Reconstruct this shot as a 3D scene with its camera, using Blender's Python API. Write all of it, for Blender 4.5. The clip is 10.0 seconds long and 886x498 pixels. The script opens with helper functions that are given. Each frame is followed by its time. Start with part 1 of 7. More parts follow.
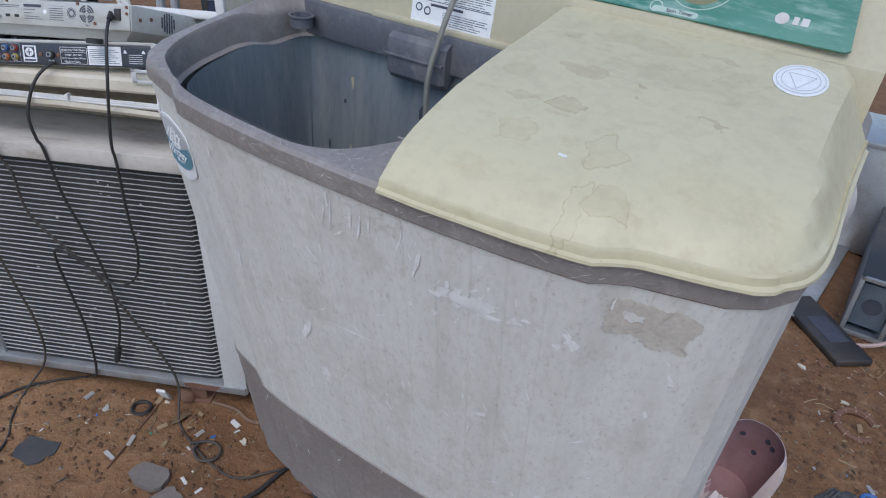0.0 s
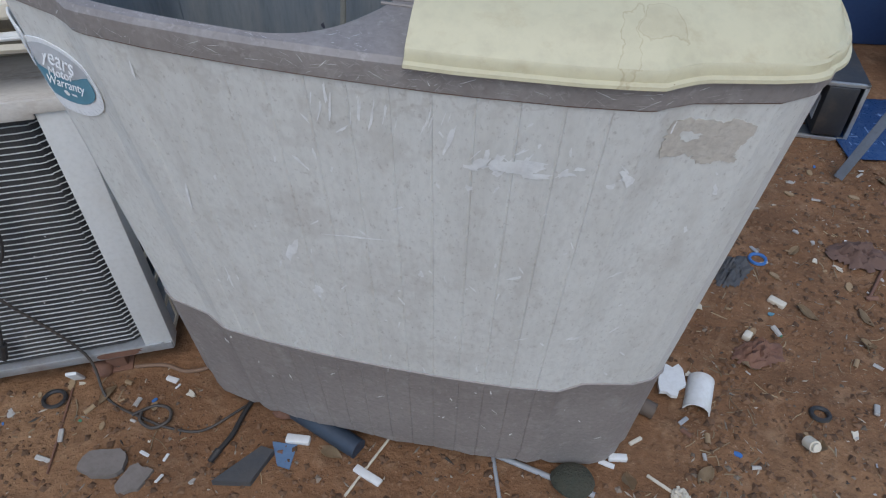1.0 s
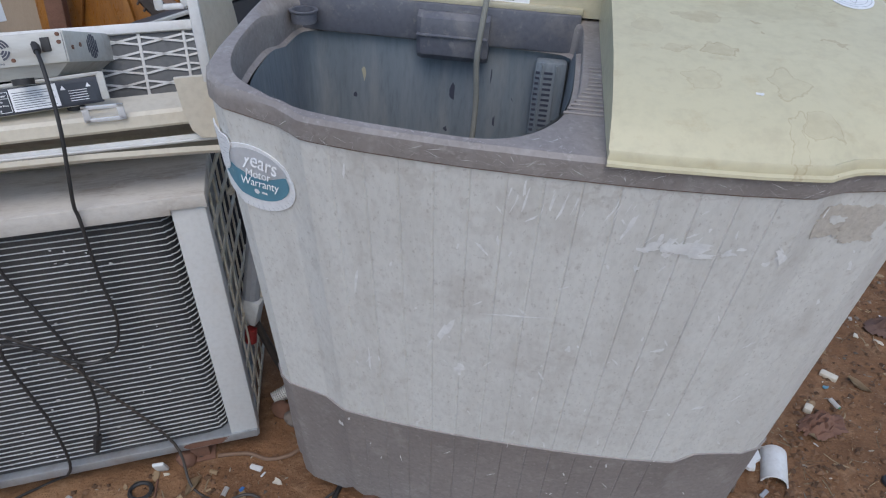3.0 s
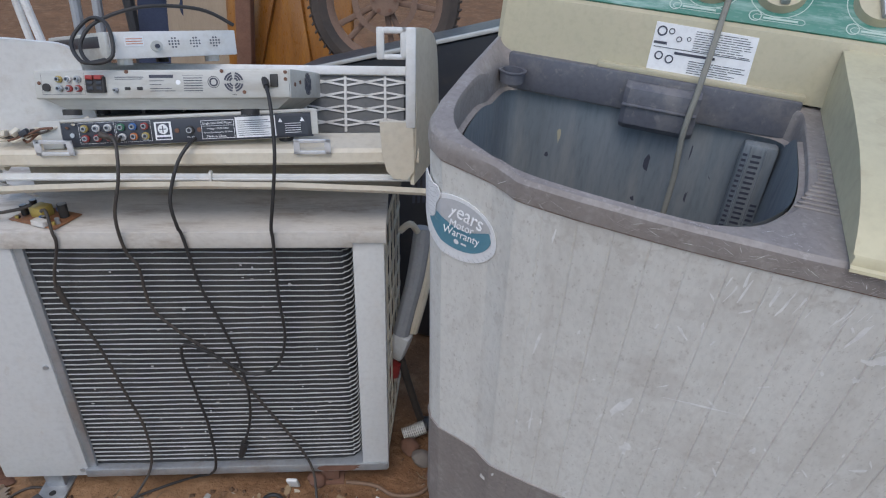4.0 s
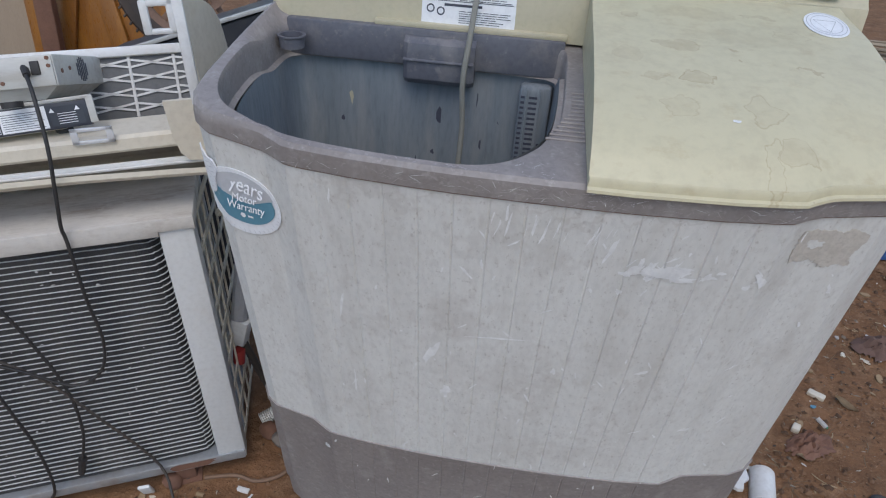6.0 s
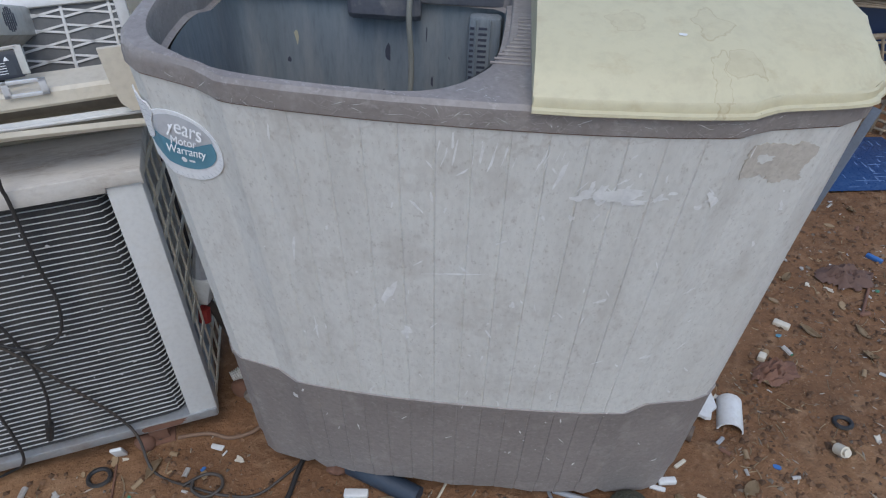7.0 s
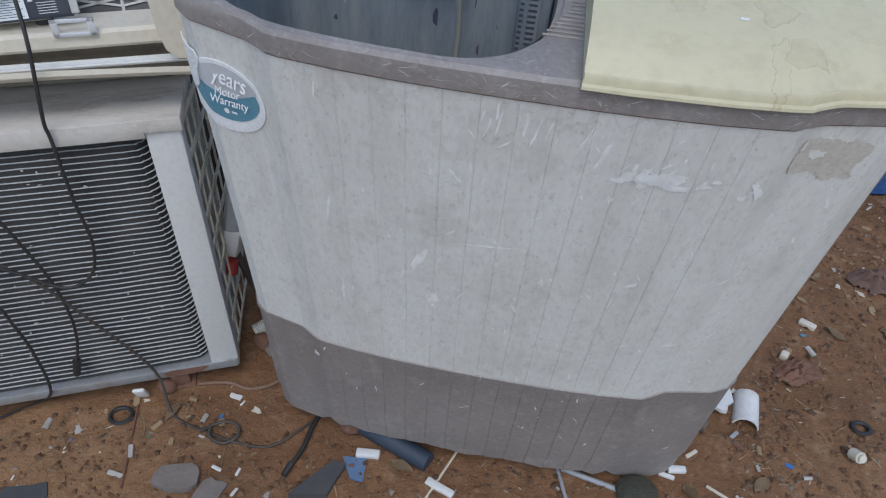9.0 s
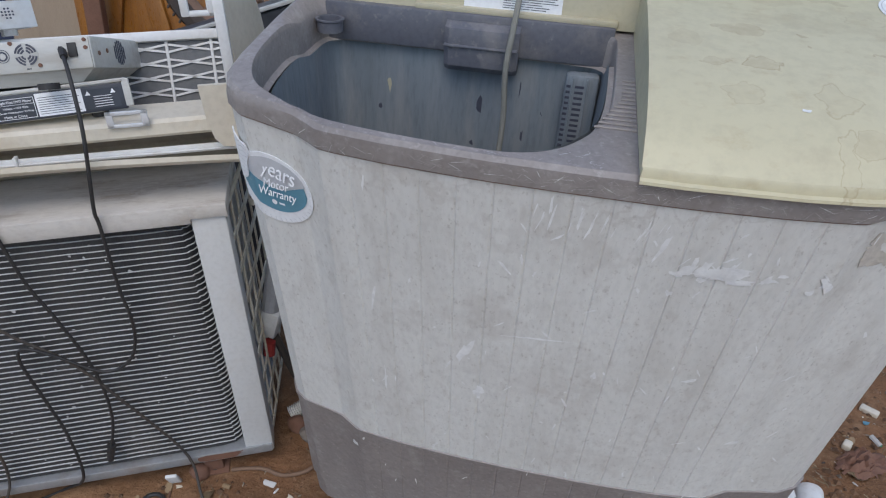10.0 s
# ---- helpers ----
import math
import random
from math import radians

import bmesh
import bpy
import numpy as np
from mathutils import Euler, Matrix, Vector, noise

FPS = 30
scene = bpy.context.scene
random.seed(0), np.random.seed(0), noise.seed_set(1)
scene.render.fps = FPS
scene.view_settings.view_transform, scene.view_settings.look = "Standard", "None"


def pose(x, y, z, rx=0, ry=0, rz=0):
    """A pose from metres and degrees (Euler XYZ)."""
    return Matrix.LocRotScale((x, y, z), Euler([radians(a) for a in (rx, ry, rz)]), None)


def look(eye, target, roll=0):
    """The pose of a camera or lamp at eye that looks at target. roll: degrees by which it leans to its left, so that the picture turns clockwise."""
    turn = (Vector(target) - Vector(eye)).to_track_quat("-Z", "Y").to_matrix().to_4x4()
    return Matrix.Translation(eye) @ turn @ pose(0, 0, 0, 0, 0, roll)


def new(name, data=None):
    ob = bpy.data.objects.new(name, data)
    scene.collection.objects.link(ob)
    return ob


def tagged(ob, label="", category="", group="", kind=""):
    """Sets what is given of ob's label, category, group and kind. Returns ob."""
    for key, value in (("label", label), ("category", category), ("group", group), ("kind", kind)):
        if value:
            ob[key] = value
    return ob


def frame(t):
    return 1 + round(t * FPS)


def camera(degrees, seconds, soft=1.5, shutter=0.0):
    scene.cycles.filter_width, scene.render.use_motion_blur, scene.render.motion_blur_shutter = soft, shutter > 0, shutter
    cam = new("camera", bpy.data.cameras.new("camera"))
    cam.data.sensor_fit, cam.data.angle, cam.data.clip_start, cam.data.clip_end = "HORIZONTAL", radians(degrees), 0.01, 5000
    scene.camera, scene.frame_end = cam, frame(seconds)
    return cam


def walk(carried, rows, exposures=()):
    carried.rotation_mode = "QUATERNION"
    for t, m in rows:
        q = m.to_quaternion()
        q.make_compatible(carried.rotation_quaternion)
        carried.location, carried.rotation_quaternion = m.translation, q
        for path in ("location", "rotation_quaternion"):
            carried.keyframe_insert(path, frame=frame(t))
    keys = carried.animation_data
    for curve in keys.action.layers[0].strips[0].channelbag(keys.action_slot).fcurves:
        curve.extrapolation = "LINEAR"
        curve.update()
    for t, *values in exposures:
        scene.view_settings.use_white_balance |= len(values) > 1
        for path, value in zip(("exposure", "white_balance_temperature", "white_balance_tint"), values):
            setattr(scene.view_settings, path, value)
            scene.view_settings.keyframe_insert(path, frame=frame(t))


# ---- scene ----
# ---- camera and its walk ----
cam = camera(68.4, 10.0, soft=1.15)
PATH = [
    (0, (0.75, -0.452, 1.161), (-0.145, 1.005, 0.123), 3.0),
    (0.5, (0.633, -0.458, 1.14), (0.021, 1.027, -0.052), 0.6),
    (1, (0.534, -0.496, 1.128), (0.229, 0.965, -0.203), -0.6),
    (1.5, (0.371, -0.562, 1.147), (0.051, 1.022, -0.031), 0.4),
    (2, (0.334, -0.579, 1.18), (-0.032, 1.079, 0.123), 1.7),
    (2.5, (0.329, -0.6, 1.172), (0.05, 1.075, 0.116), 2.0),
    (2.7, (0.342, -0.6, 1.164), (0.118, 1.04, 0.042), 0.3),
    (3.8, (0.259, -0.6, 1.19), (-0.295, 1.024, 0.162), -0.0),
    (4, (0.231, -0.618, 1.189), (-0.374, 1.0, 0.18), 1.8),
    (4.5, (0.205, -0.644, 1.158), (-0.491, 0.883, 0.07), 4.1),
    (5, (0.23, -0.648, 1.142), (-0.392, 0.92, 0.067), 4.2),
    (5.5, (0.306, -0.607, 1.174), (-0.04, 1.064, 0.131), 2.8),
    (6, (0.346, -0.599, 1.179), (0.092, 1.07, 0.106), 0.1),
    (7.3, (0.38, -0.599, 1.139), (0.222, 0.999, -0.053), -1.1),
    (7.5, (0.377, -0.593, 1.145), (0.238, 1.0, -0.057), -0.6),
    (8, (0.385, -0.6, 1.147), (0.187, 0.962, -0.087), -1.9),
    (8.5, (0.38, -0.602, 1.142), (0.24, 0.967, -0.09), 0.9),
    (9, (0.365, -0.6, 1.142), (0.123, 0.948, -0.101), 1.7),
    (9.5, (0.331, -0.573, 1.164), (-0.014, 1.095, 0.116), 0.6),
    (10, (0.337, -0.571, 1.152), (-0.018, 1.078, 0.077), -0.2),
]
TONE = [(0, -0.10, 6400, 10), (0.5, -0.12, 6400, 9), (1, -0.15, 6400, 8), (1.5, -0.12, 6450, 9), (2.5, -0.10, 6500, 10), (4, -0.14, 6650, 10), (4.5, -0.14, 6800, 10), (5, -0.14, 6800, 10), (6, -0.14, 6600, 10), (7.5, -0.14, 6400, 8), (9, -0.14, 6400, 8), (9.5, -0.14, 6500, 9), (10, -0.14, 6600, 10)]
walk(cam, [(t, look(eye, target, roll)) for t, eye, target, roll in PATH], TONE)

# ---- world and sun: bright open shade under a thin overcast ----
SUN_EL, SUN_AZ = 57.0, 168.0
world = bpy.data.worlds.new("world")
scene.world = world
world.use_nodes = True
wn = world.node_tree.nodes
sky = wn.new("ShaderNodeTexSky")
sky.sky_type = "NISHITA"
sky.sun_disc = False
sky.sun_elevation, sky.sun_rotation = radians(SUN_EL), radians(SUN_AZ)
world.node_tree.links.new(sky.outputs[0], wn["Background"].inputs[0])
wn["Background"].inputs[1].default_value = 0.21
sun_data = bpy.data.lights.new("sun", "SUN")
sun_data.energy, sun_data.angle, sun_data.color = 1.2, radians(36), (1.0, 0.97, 0.93)
sun = new("sun", sun_data)
az, el = radians(SUN_AZ), radians(SUN_EL)
sun.matrix_world = look((0, 0, 6), Vector((0, 0, 6)) - Vector((math.sin(az) * math.cos(el), math.cos(az) * math.cos(el), math.sin(el))))


# ---- materials ----
def mat(name, col, rough=0.6, col2=None, scale=6.0, fine=90.0, bump=0.15, metal=0.0, amount=0.5, dirt=None, dirt_amount=0.0, dirt_scale=9.0, stretch=(1, 1, 1), spec=0.5, island=0.0):
    """A painted, moulded or earthen surface: two scales of colour change, dirt patches and a fine relief."""
    m = bpy.data.materials.new(name)
    m.use_nodes = True
    nt = m.node_tree
    n, l = nt.nodes, nt.links
    b = n["Principled BSDF"]
    b.inputs["Metallic"].default_value = metal
    b.inputs["Specular IOR Level"].default_value = spec
    tc = n.new("ShaderNodeTexCoord")
    mp = n.new("ShaderNodeMapping")
    mp.inputs["Scale"].default_value = stretch
    l.new(tc.outputs["Object"], mp.inputs[0])

    def noise_tex(s, detail=6.0, r=0.6):
        t = n.new("ShaderNodeTexNoise")
        t.inputs["Scale"].default_value, t.inputs["Detail"].default_value, t.inputs["Roughness"].default_value = s, detail, r
        l.new(mp.outputs[0], t.inputs["Vector"])
        return t.outputs["Fac"]

    def ramp(fac, a, c):
        r = n.new("ShaderNodeMapRange")
        r.inputs["From Min"].default_value, r.inputs["From Max"].default_value = a, c
        l.new(fac, r.inputs["Value"])
        return r.outputs[0]

    def mix(fac, a, c, k=1.0):
        x = n.new("ShaderNodeMix")
        x.data_type = "RGBA"
        if k != 1.0:
            mm = n.new("ShaderNodeMath")
            mm.operation = "MULTIPLY"
            mm.inputs[1].default_value = k
            l.new(fac, mm.inputs[0])
            fac = mm.outputs[0]
        l.new(fac, x.inputs["Factor"])
        for sock, v in ((x.inputs["A"], a), (x.inputs["B"], c)):
            if isinstance(v, tuple):
                sock.default_value = (*v, 1)
            else:
                l.new(v, sock)
        return x.outputs["Result"]

    col2 = col2 or tuple(c * 0.78 for c in col)
    big, small = noise_tex(scale), noise_tex(fine, 4.0)
    c = mix(ramp(big, 0.35, 0.68), col, col2, amount)
    c = mix(ramp(small, 0.45, 0.75), c, tuple(v * 0.7 for v in col2), 0.55 * amount)
    if dirt:
        c = mix(ramp(noise_tex(dirt_scale, 8.0, 0.68), 0.52, 0.66), c, dirt, dirt_amount)
    if island:
        g = n.new("ShaderNodeObjectInfo") if island < 0 else n.new("ShaderNodeNewGeometry")
        rnd = g.outputs["Random"] if island < 0 else g.outputs["Random Per Island"]
        hs = n.new("ShaderNodeHueSaturation")
        l.new(c, hs.inputs["Color"])
        l.new(ramp(rnd, -0.7, 0.9), hs.inputs["Value"])
        c = hs.outputs[0]
    l.new(c, b.inputs["Base Color"])
    rr = n.new("ShaderNodeMapRange")
    rr.inputs["To Min"].default_value, rr.inputs["To Max"].default_value = max(rough - 0.12, 0.02), min(rough + 0.12, 1)
    l.new(small, rr.inputs["Value"])
    l.new(rr.outputs[0], b.inputs["Roughness"])
    if bump:
        bp = n.new("ShaderNodeBump")
        bp.inputs["Strength"].default_value, bp.inputs["Distance"].default_value = bump, 0.008 if bump > 0.8 else 0.002
        l.new(small, bp.inputs["Height"])
        l.new(bp.outputs[0], b.inputs["Normal"])
    return m


M_SHELL = mat("weathered_white_plastic", (0.71, 0.705, 0.67), 0.5, (0.60, 0.59, 0.555), 4, 130, 0.08, dirt=(0.53, 0.51, 0.465), dirt_amount=0.4, amount=0.55, dirt_scale=7, stretch=(1.2, 1, 0.6))
M_TAUPE = mat("taupe_plastic", (0.285, 0.255, 0.240), 0.55, (0.215, 0.19, 0.18), 7, 140, 0.2, dirt=(0.39, 0.36, 0.34), dirt_amount=0.45, dirt_scale=26, amount=0.7)
M_TUB = mat("slate_blue_plastic", (0.225, 0.255, 0.275), 0.5, (0.15, 0.172, 0.19), 5, 120, 0.12, dirt=(0.31, 0.31, 0.30), dirt_amount=0.5, amount=0.8, dirt_scale=12, stretch=(1.6, 1.6, 0.3))
M_CREAM = mat("yellowed_cream_plastic", (0.50, 0.455, 0.315), 0.45, (0.44, 0.40, 0.29), 5, 120, 0.1, dirt=(0.56, 0.48, 0.35), dirt_amount=0.35)
M_LID = mat("stained_cream_plastic", (0.60, 0.545, 0.365), 0.45, (0.52, 0.47, 0.32), 6, 70, 0.1, dirt=(0.46, 0.40, 0.27), dirt_amount=0.4, dirt_scale=26, amount=0.4)


def add_layer(m, colour, amount, scale, stretch=(1, 1, 1), lo=0.5, hi=0.68, detail=6.0, bump=0.0):
    """A further film over a material, often dirt, dust or wear: noise of its own scale and grain direction."""
    nt = m.node_tree
    n, l = nt.nodes, nt.links
    b = n["Principled BSDF"]
    tc, mp, nz, rg, mx = (n.new("ShaderNode" + k) for k in ("TexCoord", "Mapping", "TexNoise", "MapRange", "Mix"))
    mp.inputs["Scale"].default_value = stretch
    nz.inputs["Scale"].default_value, nz.inputs["Detail"].default_value, nz.inputs["Roughness"].default_value = scale, detail, 0.65
    rg.inputs["From Min"].default_value, rg.inputs["From Max"].default_value, rg.inputs["To Max"].default_value = lo, hi, amount
    mx.data_type = "RGBA"
    l.new(tc.outputs["Object"], mp.inputs[0])
    l.new(mp.outputs[0], nz.inputs["Vector"])
    l.new(nz.outputs["Fac"], rg.inputs["Value"])
    l.new(rg.outputs[0], mx.inputs["Factor"])
    l.new(b.inputs["Base Color"].links[0].from_socket, mx.inputs["A"])
    mx.inputs["B"].default_value = (*colour, 1)
    l.new(mx.outputs["Result"], b.inputs["Base Color"])
    if bump:
        bp = n.new("ShaderNodeBump")
        bp.inputs["Strength"].default_value, bp.inputs["Distance"].default_value = bump, 0.004
        l.new(nz.outputs["Fac"], bp.inputs["Height"])
        if b.inputs["Normal"].links:
            l.new(b.inputs["Normal"].links[0].from_socket, bp.inputs["Normal"])
        l.new(bp.outputs[0], b.inputs["Normal"])


def add_blots(m, blots, colour, upright=False, gain=0.75, wander=0.045):
    """Uneven blots (x, y, rx, ry, fill, edge), such as water stains with a darker dried edge, over the material's own
    colour; upright ones lie in x and z.
    """
    nt = m.node_tree
    n, l = nt.nodes, nt.links

    def math_node(op, a, b=None, clamp=False):
        q = n.new("ShaderNodeMath")
        q.operation, q.use_clamp = op, clamp
        for k, v in enumerate((a, b)):
            if v is None:
                continue
            if isinstance(v, (int, float)):
                q.inputs[k].default_value = v
            else:
                l.new(v, q.inputs[k])
        return q.outputs[0]
    tc = n.new("ShaderNodeTexCoord")
    wob = n.new("ShaderNodeTexNoise")
    wob.inputs["Scale"].default_value, wob.inputs["Detail"].default_value = 38, 5
    l.new(tc.outputs["Object"], wob.inputs["Vector"])
    off = n.new("ShaderNodeVectorMath")
    off.operation = "MULTIPLY_ADD"
    l.new(wob.outputs["Color"], off.inputs[0])
    off.inputs[1].default_value = (wander, 0, wander) if upright else (wander, wander, 0)
    l.new(tc.outputs["Object"], off.inputs[2])
    total = None
    for x, y, rx, ry, fill, edge in blots:
        mp = n.new("ShaderNodeMapping")
        px, py = -(x + wander / 2) / rx, -(y + wander / 2) / ry
        mp.inputs["Location"].default_value = (px, 0, py) if upright else (px, py, 0)
        mp.inputs["Scale"].default_value = (1 / rx, 0, 1 / ry) if upright else (1 / rx, 1 / ry, 0)
        l.new(off.outputs[0], mp.inputs[0])
        ln = n.new("ShaderNodeVectorMath")
        ln.operation = "LENGTH"
        l.new(mp.outputs[0], ln.inputs[0])
        d = ln.outputs["Value"]
        inside = math_node("MULTIPLY", math_node("MULTIPLY", math_node("SUBTRACT", 1.05, d), 4.0 if wander < 0.1 else 1.4, True), fill * gain)
        ring = math_node("MULTIPLY", math_node("SUBTRACT", 1.0, math_node("MULTIPLY", math_node("ABSOLUTE", math_node("SUBTRACT", d, 0.96)), 11.0), True), edge)
        both = math_node("ADD", inside, ring)
        total = both if total is None else math_node("MAXIMUM", total, both)
    fine = n.new("ShaderNodeTexNoise")
    fine.inputs["Scale"].default_value, fine.inputs["Detail"].default_value = 70, 6
    l.new(tc.outputs["Object"], fine.inputs["Vector"])
    fac = math_node("MULTIPLY", total, math_node("MULTIPLY", fine.outputs["Fac"], 1.9, True), True)
    mx = n.new("ShaderNodeMix")
    mx.data_type = "RGBA"
    b = n["Principled BSDF"]
    l.new(fac, mx.inputs["Factor"])
    l.new(b.inputs["Base Color"].links[0].from_socket, mx.inputs["A"])
    mx.inputs["B"].default_value = (*colour, 1)
    l.new(mx.outputs["Result"], b.inputs["Base Color"])


add_blots(M_LID, [(0.169, 0.146, 0.019, 0.014, 0.45, 0.5), (0.122, 0.139, 0.012, 0.013, 0.4, 0.3), (0.094, 0.185, 0.018, 0.014, 0.3, 0.15), (0.150, 0.222, 0.032, 0.012, 0.5, 0.35), (0.146, 0.093, 0.020, 0.016, 0.18, 0.25), (0.232, 0.095, 0.016, 0.020, 0.15, 0.35), (0.262, 0.049, 0.015, 0.014, 0.28, 0.35), (0.237, 0.028, 0.012, 0.028, 0.06, 0.4), (0.222, 0.22, 0.004, 0.003, 0.9, 0.5), (0.225, 0.193, 0.004, 0.003, 0.9, 0.5), (0.18, 0.325, 0.06, 0.02, 0.32, 0.1), (0.298, 0.281, 0.022, 0.012, 0.1, 0.3), (0.30, 0.19, 0.012, 0.0022, 0.8, 0.3), (0.33, 0.10, 0.05, 0.03, 0.12, 0.0), (0.24, 0.26, 0.09, 0.02, 0.2, 0.0), (0.10, 0.30, 0.012, 0.008, 0.4, 0.5), (0.27, 0.33, 0.02, 0.006, 0.5, 0.3)], (0.29, 0.19, 0.085), False, 0.5)
add_layer(M_SHELL, (0.44, 0.415, 0.375), 0.36, 14, (1.3, 1, 0.10), 0.48, 0.72)
add_layer(M_SHELL, (0.44, 0.405, 0.365), 0.28, 60, (1, 1, 0.6), 0.54, 0.66, 8)
add_layer(M_SHELL, (0.33, 0.30, 0.265), 0.4, 240, (1, 1, 0.6), 0.60, 0.70, 3)
# darker blots over the middle of the front, two long ones along the rim
add_blots(M_SHELL, [(-0.07, 0.66, 0.06, 0.05, 0.4, 0.0), (-0.02, 0.56, 0.10, 0.05, 0.3, 0.0), (0.05, 0.55, 0.03, 0.10, 0.34, 0.0), (0.03, 0.79, 0.03, 0.04, 0.3, 0.0), (-0.17, 0.64, 0.03, 0.03, 0.3, 0.0), (-0.05, 0.80, 0.06, 0.03, 0.25, 0.0), (0.16, 0.50, 0.05, 0.10, 0.2, 0.0), (-0.2, 0.45, 0.05, 0.09, 0.2, 0.0), (0.10, 0.40, 0.12, 0.04, 0.25, 0.0), (-0.18, 0.846, 0.14, 0.012, 0.35, 0.0), (0.10, 0.850, 0.20, 0.008, 0.35, 0.0), (0.33, 0.66, 0.02, 0.08, 0.2, 0.0)], (0.40, 0.36, 0.32), True, 0.75, 0.16)
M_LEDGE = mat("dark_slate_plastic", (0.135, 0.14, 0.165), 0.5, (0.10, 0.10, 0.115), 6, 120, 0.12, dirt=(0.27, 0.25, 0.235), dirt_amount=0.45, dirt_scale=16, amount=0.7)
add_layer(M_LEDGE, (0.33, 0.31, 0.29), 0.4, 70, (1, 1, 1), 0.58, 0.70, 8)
add_layer(M_TAUPE, (0.46, 0.43, 0.41), 0.35, 120, (1, 1, 1), 0.58, 0.68, 5)
add_layer(M_TUB, (0.30, 0.32, 0.33), 0.45, 22, (1.4, 1.4, 0.12), 0.50, 0.70)
add_layer(M_LID, (0.40, 0.30, 0.16), 0.4, 34, (1, 1.6, 1), 0.56, 0.74, 10)
M_GREEN = mat("green_panel", (0.02, 0.165, 0.115), 0.25, (0.10, 0.30, 0.25), 7, 60, 0.03, amount=0.6, stretch=(1, 3, 3))
# pale whitish bands running along the green face
add_layer(M_GREEN, (0.42, 0.56, 0.52), 0.75, 9, (1, 5, 5), 0.50, 0.72)
M_ACWHITE = mat("dusty_white_steel", (0.60, 0.60, 0.59), 0.45, (0.55, 0.54, 0.52), 5, 110, 0.1, dirt=(0.48, 0.41, 0.34), dirt_amount=0.2)
add_layer(M_ACWHITE, (0.34, 0.25, 0.17), 0.45, 24, (1, 1, 0.5), 0.66, 0.76, 8)
M_ACTOP = mat("dusty_top_steel", (0.60, 0.565, 0.52), 0.75, (0.50, 0.455, 0.40), 7, 120, 0.15, dirt=(0.26, 0.19, 0.135), dirt_amount=0.6, stretch=(0.6, 2, 1))
add_layer(M_ACTOP, (0.26, 0.20, 0.15), 0.45, 14, (0.5, 2.5, 1), 0.56, 0.70, 9)
add_layer(M_ACTOP, (0.62, 0.58, 0.52), 0.5, 60, (1, 1, 1), 0.56, 0.68, 6)
M_FIN = mat("aluminium_edge", (0.56, 0.56, 0.56), 0.45, (0.42, 0.42, 0.41), 12, 200, 0.1)
# near black: shade in the gaps between the fins is put into this colour
M_COIL = mat("shaded_dusty_coil", (0.022, 0.023, 0.026), 0.8, (0.055, 0.052, 0.05), 9, 420, 0.6, stretch=(1, 1, 0.05), amount=0.9)
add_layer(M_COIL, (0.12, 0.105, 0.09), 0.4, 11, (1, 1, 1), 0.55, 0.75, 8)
M_BLACK = mat("black_rubber", (0.025, 0.024, 0.025), 0.55, (0.05, 0.045, 0.04), 30, 200, 0.1)
M_DKCABLE = mat("dusty_dark_cable", (0.045, 0.04, 0.037), 0.6, (0.11, 0.085, 0.065), 25, 150, 0.1)
M_SOIL = mat("red_sandy_soil", (0.245, 0.128, 0.066), 0.95, (0.14, 0.074, 0.040), 5, 55, 1.0, dirt=(0.33, 0.205, 0.12), dirt_amount=0.6, dirt_scale=14, amount=0.75, spec=0.2)
add_blots(M_SOIL, [(-0.95, -0.1, 0.75, 0.55, 0.75, 0.0), (-0.45, 0.02, 0.30, 0.18, 0.45, 0.0), (1.15, 0.15, 0.35, 0.25, 0.35, 0.0)], (0.40, 0.235, 0.125), False, 0.9, 0.2)
add_layer(M_SOIL, (0.12, 0.068, 0.04), 0.5, 13, (1, 1, 1), 0.50, 0.70, 12, 0.9)
add_layer(M_SOIL, (0.45, 0.30, 0.19), 0.55, 170, (1, 1, 1), 0.60, 0.70, 4, 0.6)
M_WHITE = mat("white_plastic", (0.72, 0.72, 0.71), 0.45, (0.62, 0.60, 0.56), 14, 90, 0.08, dirt=(0.40, 0.31, 0.22), dirt_amount=0.25, dirt_scale=20)
M_BONE = mat("bone_plastic", (0.66, 0.60, 0.49), 0.5, (0.58, 0.51, 0.40), 8, 90, 0.08, dirt=(0.42, 0.30, 0.17), dirt_amount=0.25)
M_PAPER = mat("white_paper", (0.86, 0.87, 0.88), 0.55, (0.76, 0.76, 0.77), 25, 150, 0.05)
M_INK = mat("dark_ink", (0.05, 0.055, 0.08), 0.6, (0.10, 0.10, 0.12), 40, 200, 0)
M_TEAL = mat("teal_print", (0.10, 0.27, 0.36), 0.45, (0.16, 0.33, 0.41), 16, 120, 0.05)
M_SILVER = mat("brushed_silver_paint", (0.54, 0.535, 0.50), 0.42, (0.45, 0.44, 0.405), 9, 140, 0.08, metal=0.08, stretch=(0.3, 1, 1), dirt=(0.30, 0.24, 0.18), dirt_amount=0.35, dirt_scale=30)
M_STEEL = mat("galvanised_steel", (0.46, 0.48, 0.50), 0.38, (0.34, 0.35, 0.36), 14, 120, 0.1, metal=0.6, dirt=(0.30, 0.20, 0.13), dirt_amount=0.35)
M_CLIP = mat("bright_zinc", (0.70, 0.71, 0.72), 0.35, (0.58, 0.58, 0.58), 20, 150, 0.1, metal=0.15)
M_DARKFACE = mat("black_print_face", (0.03, 0.034, 0.045), 0.4, (0.05, 0.055, 0.07), 12, 120, 0.05)
M_RED = mat("red_plastic", (0.36, 0.045, 0.04), 0.4)
M_YELLOW = mat("yellow_plastic", (0.46, 0.34, 0.09), 0.4)
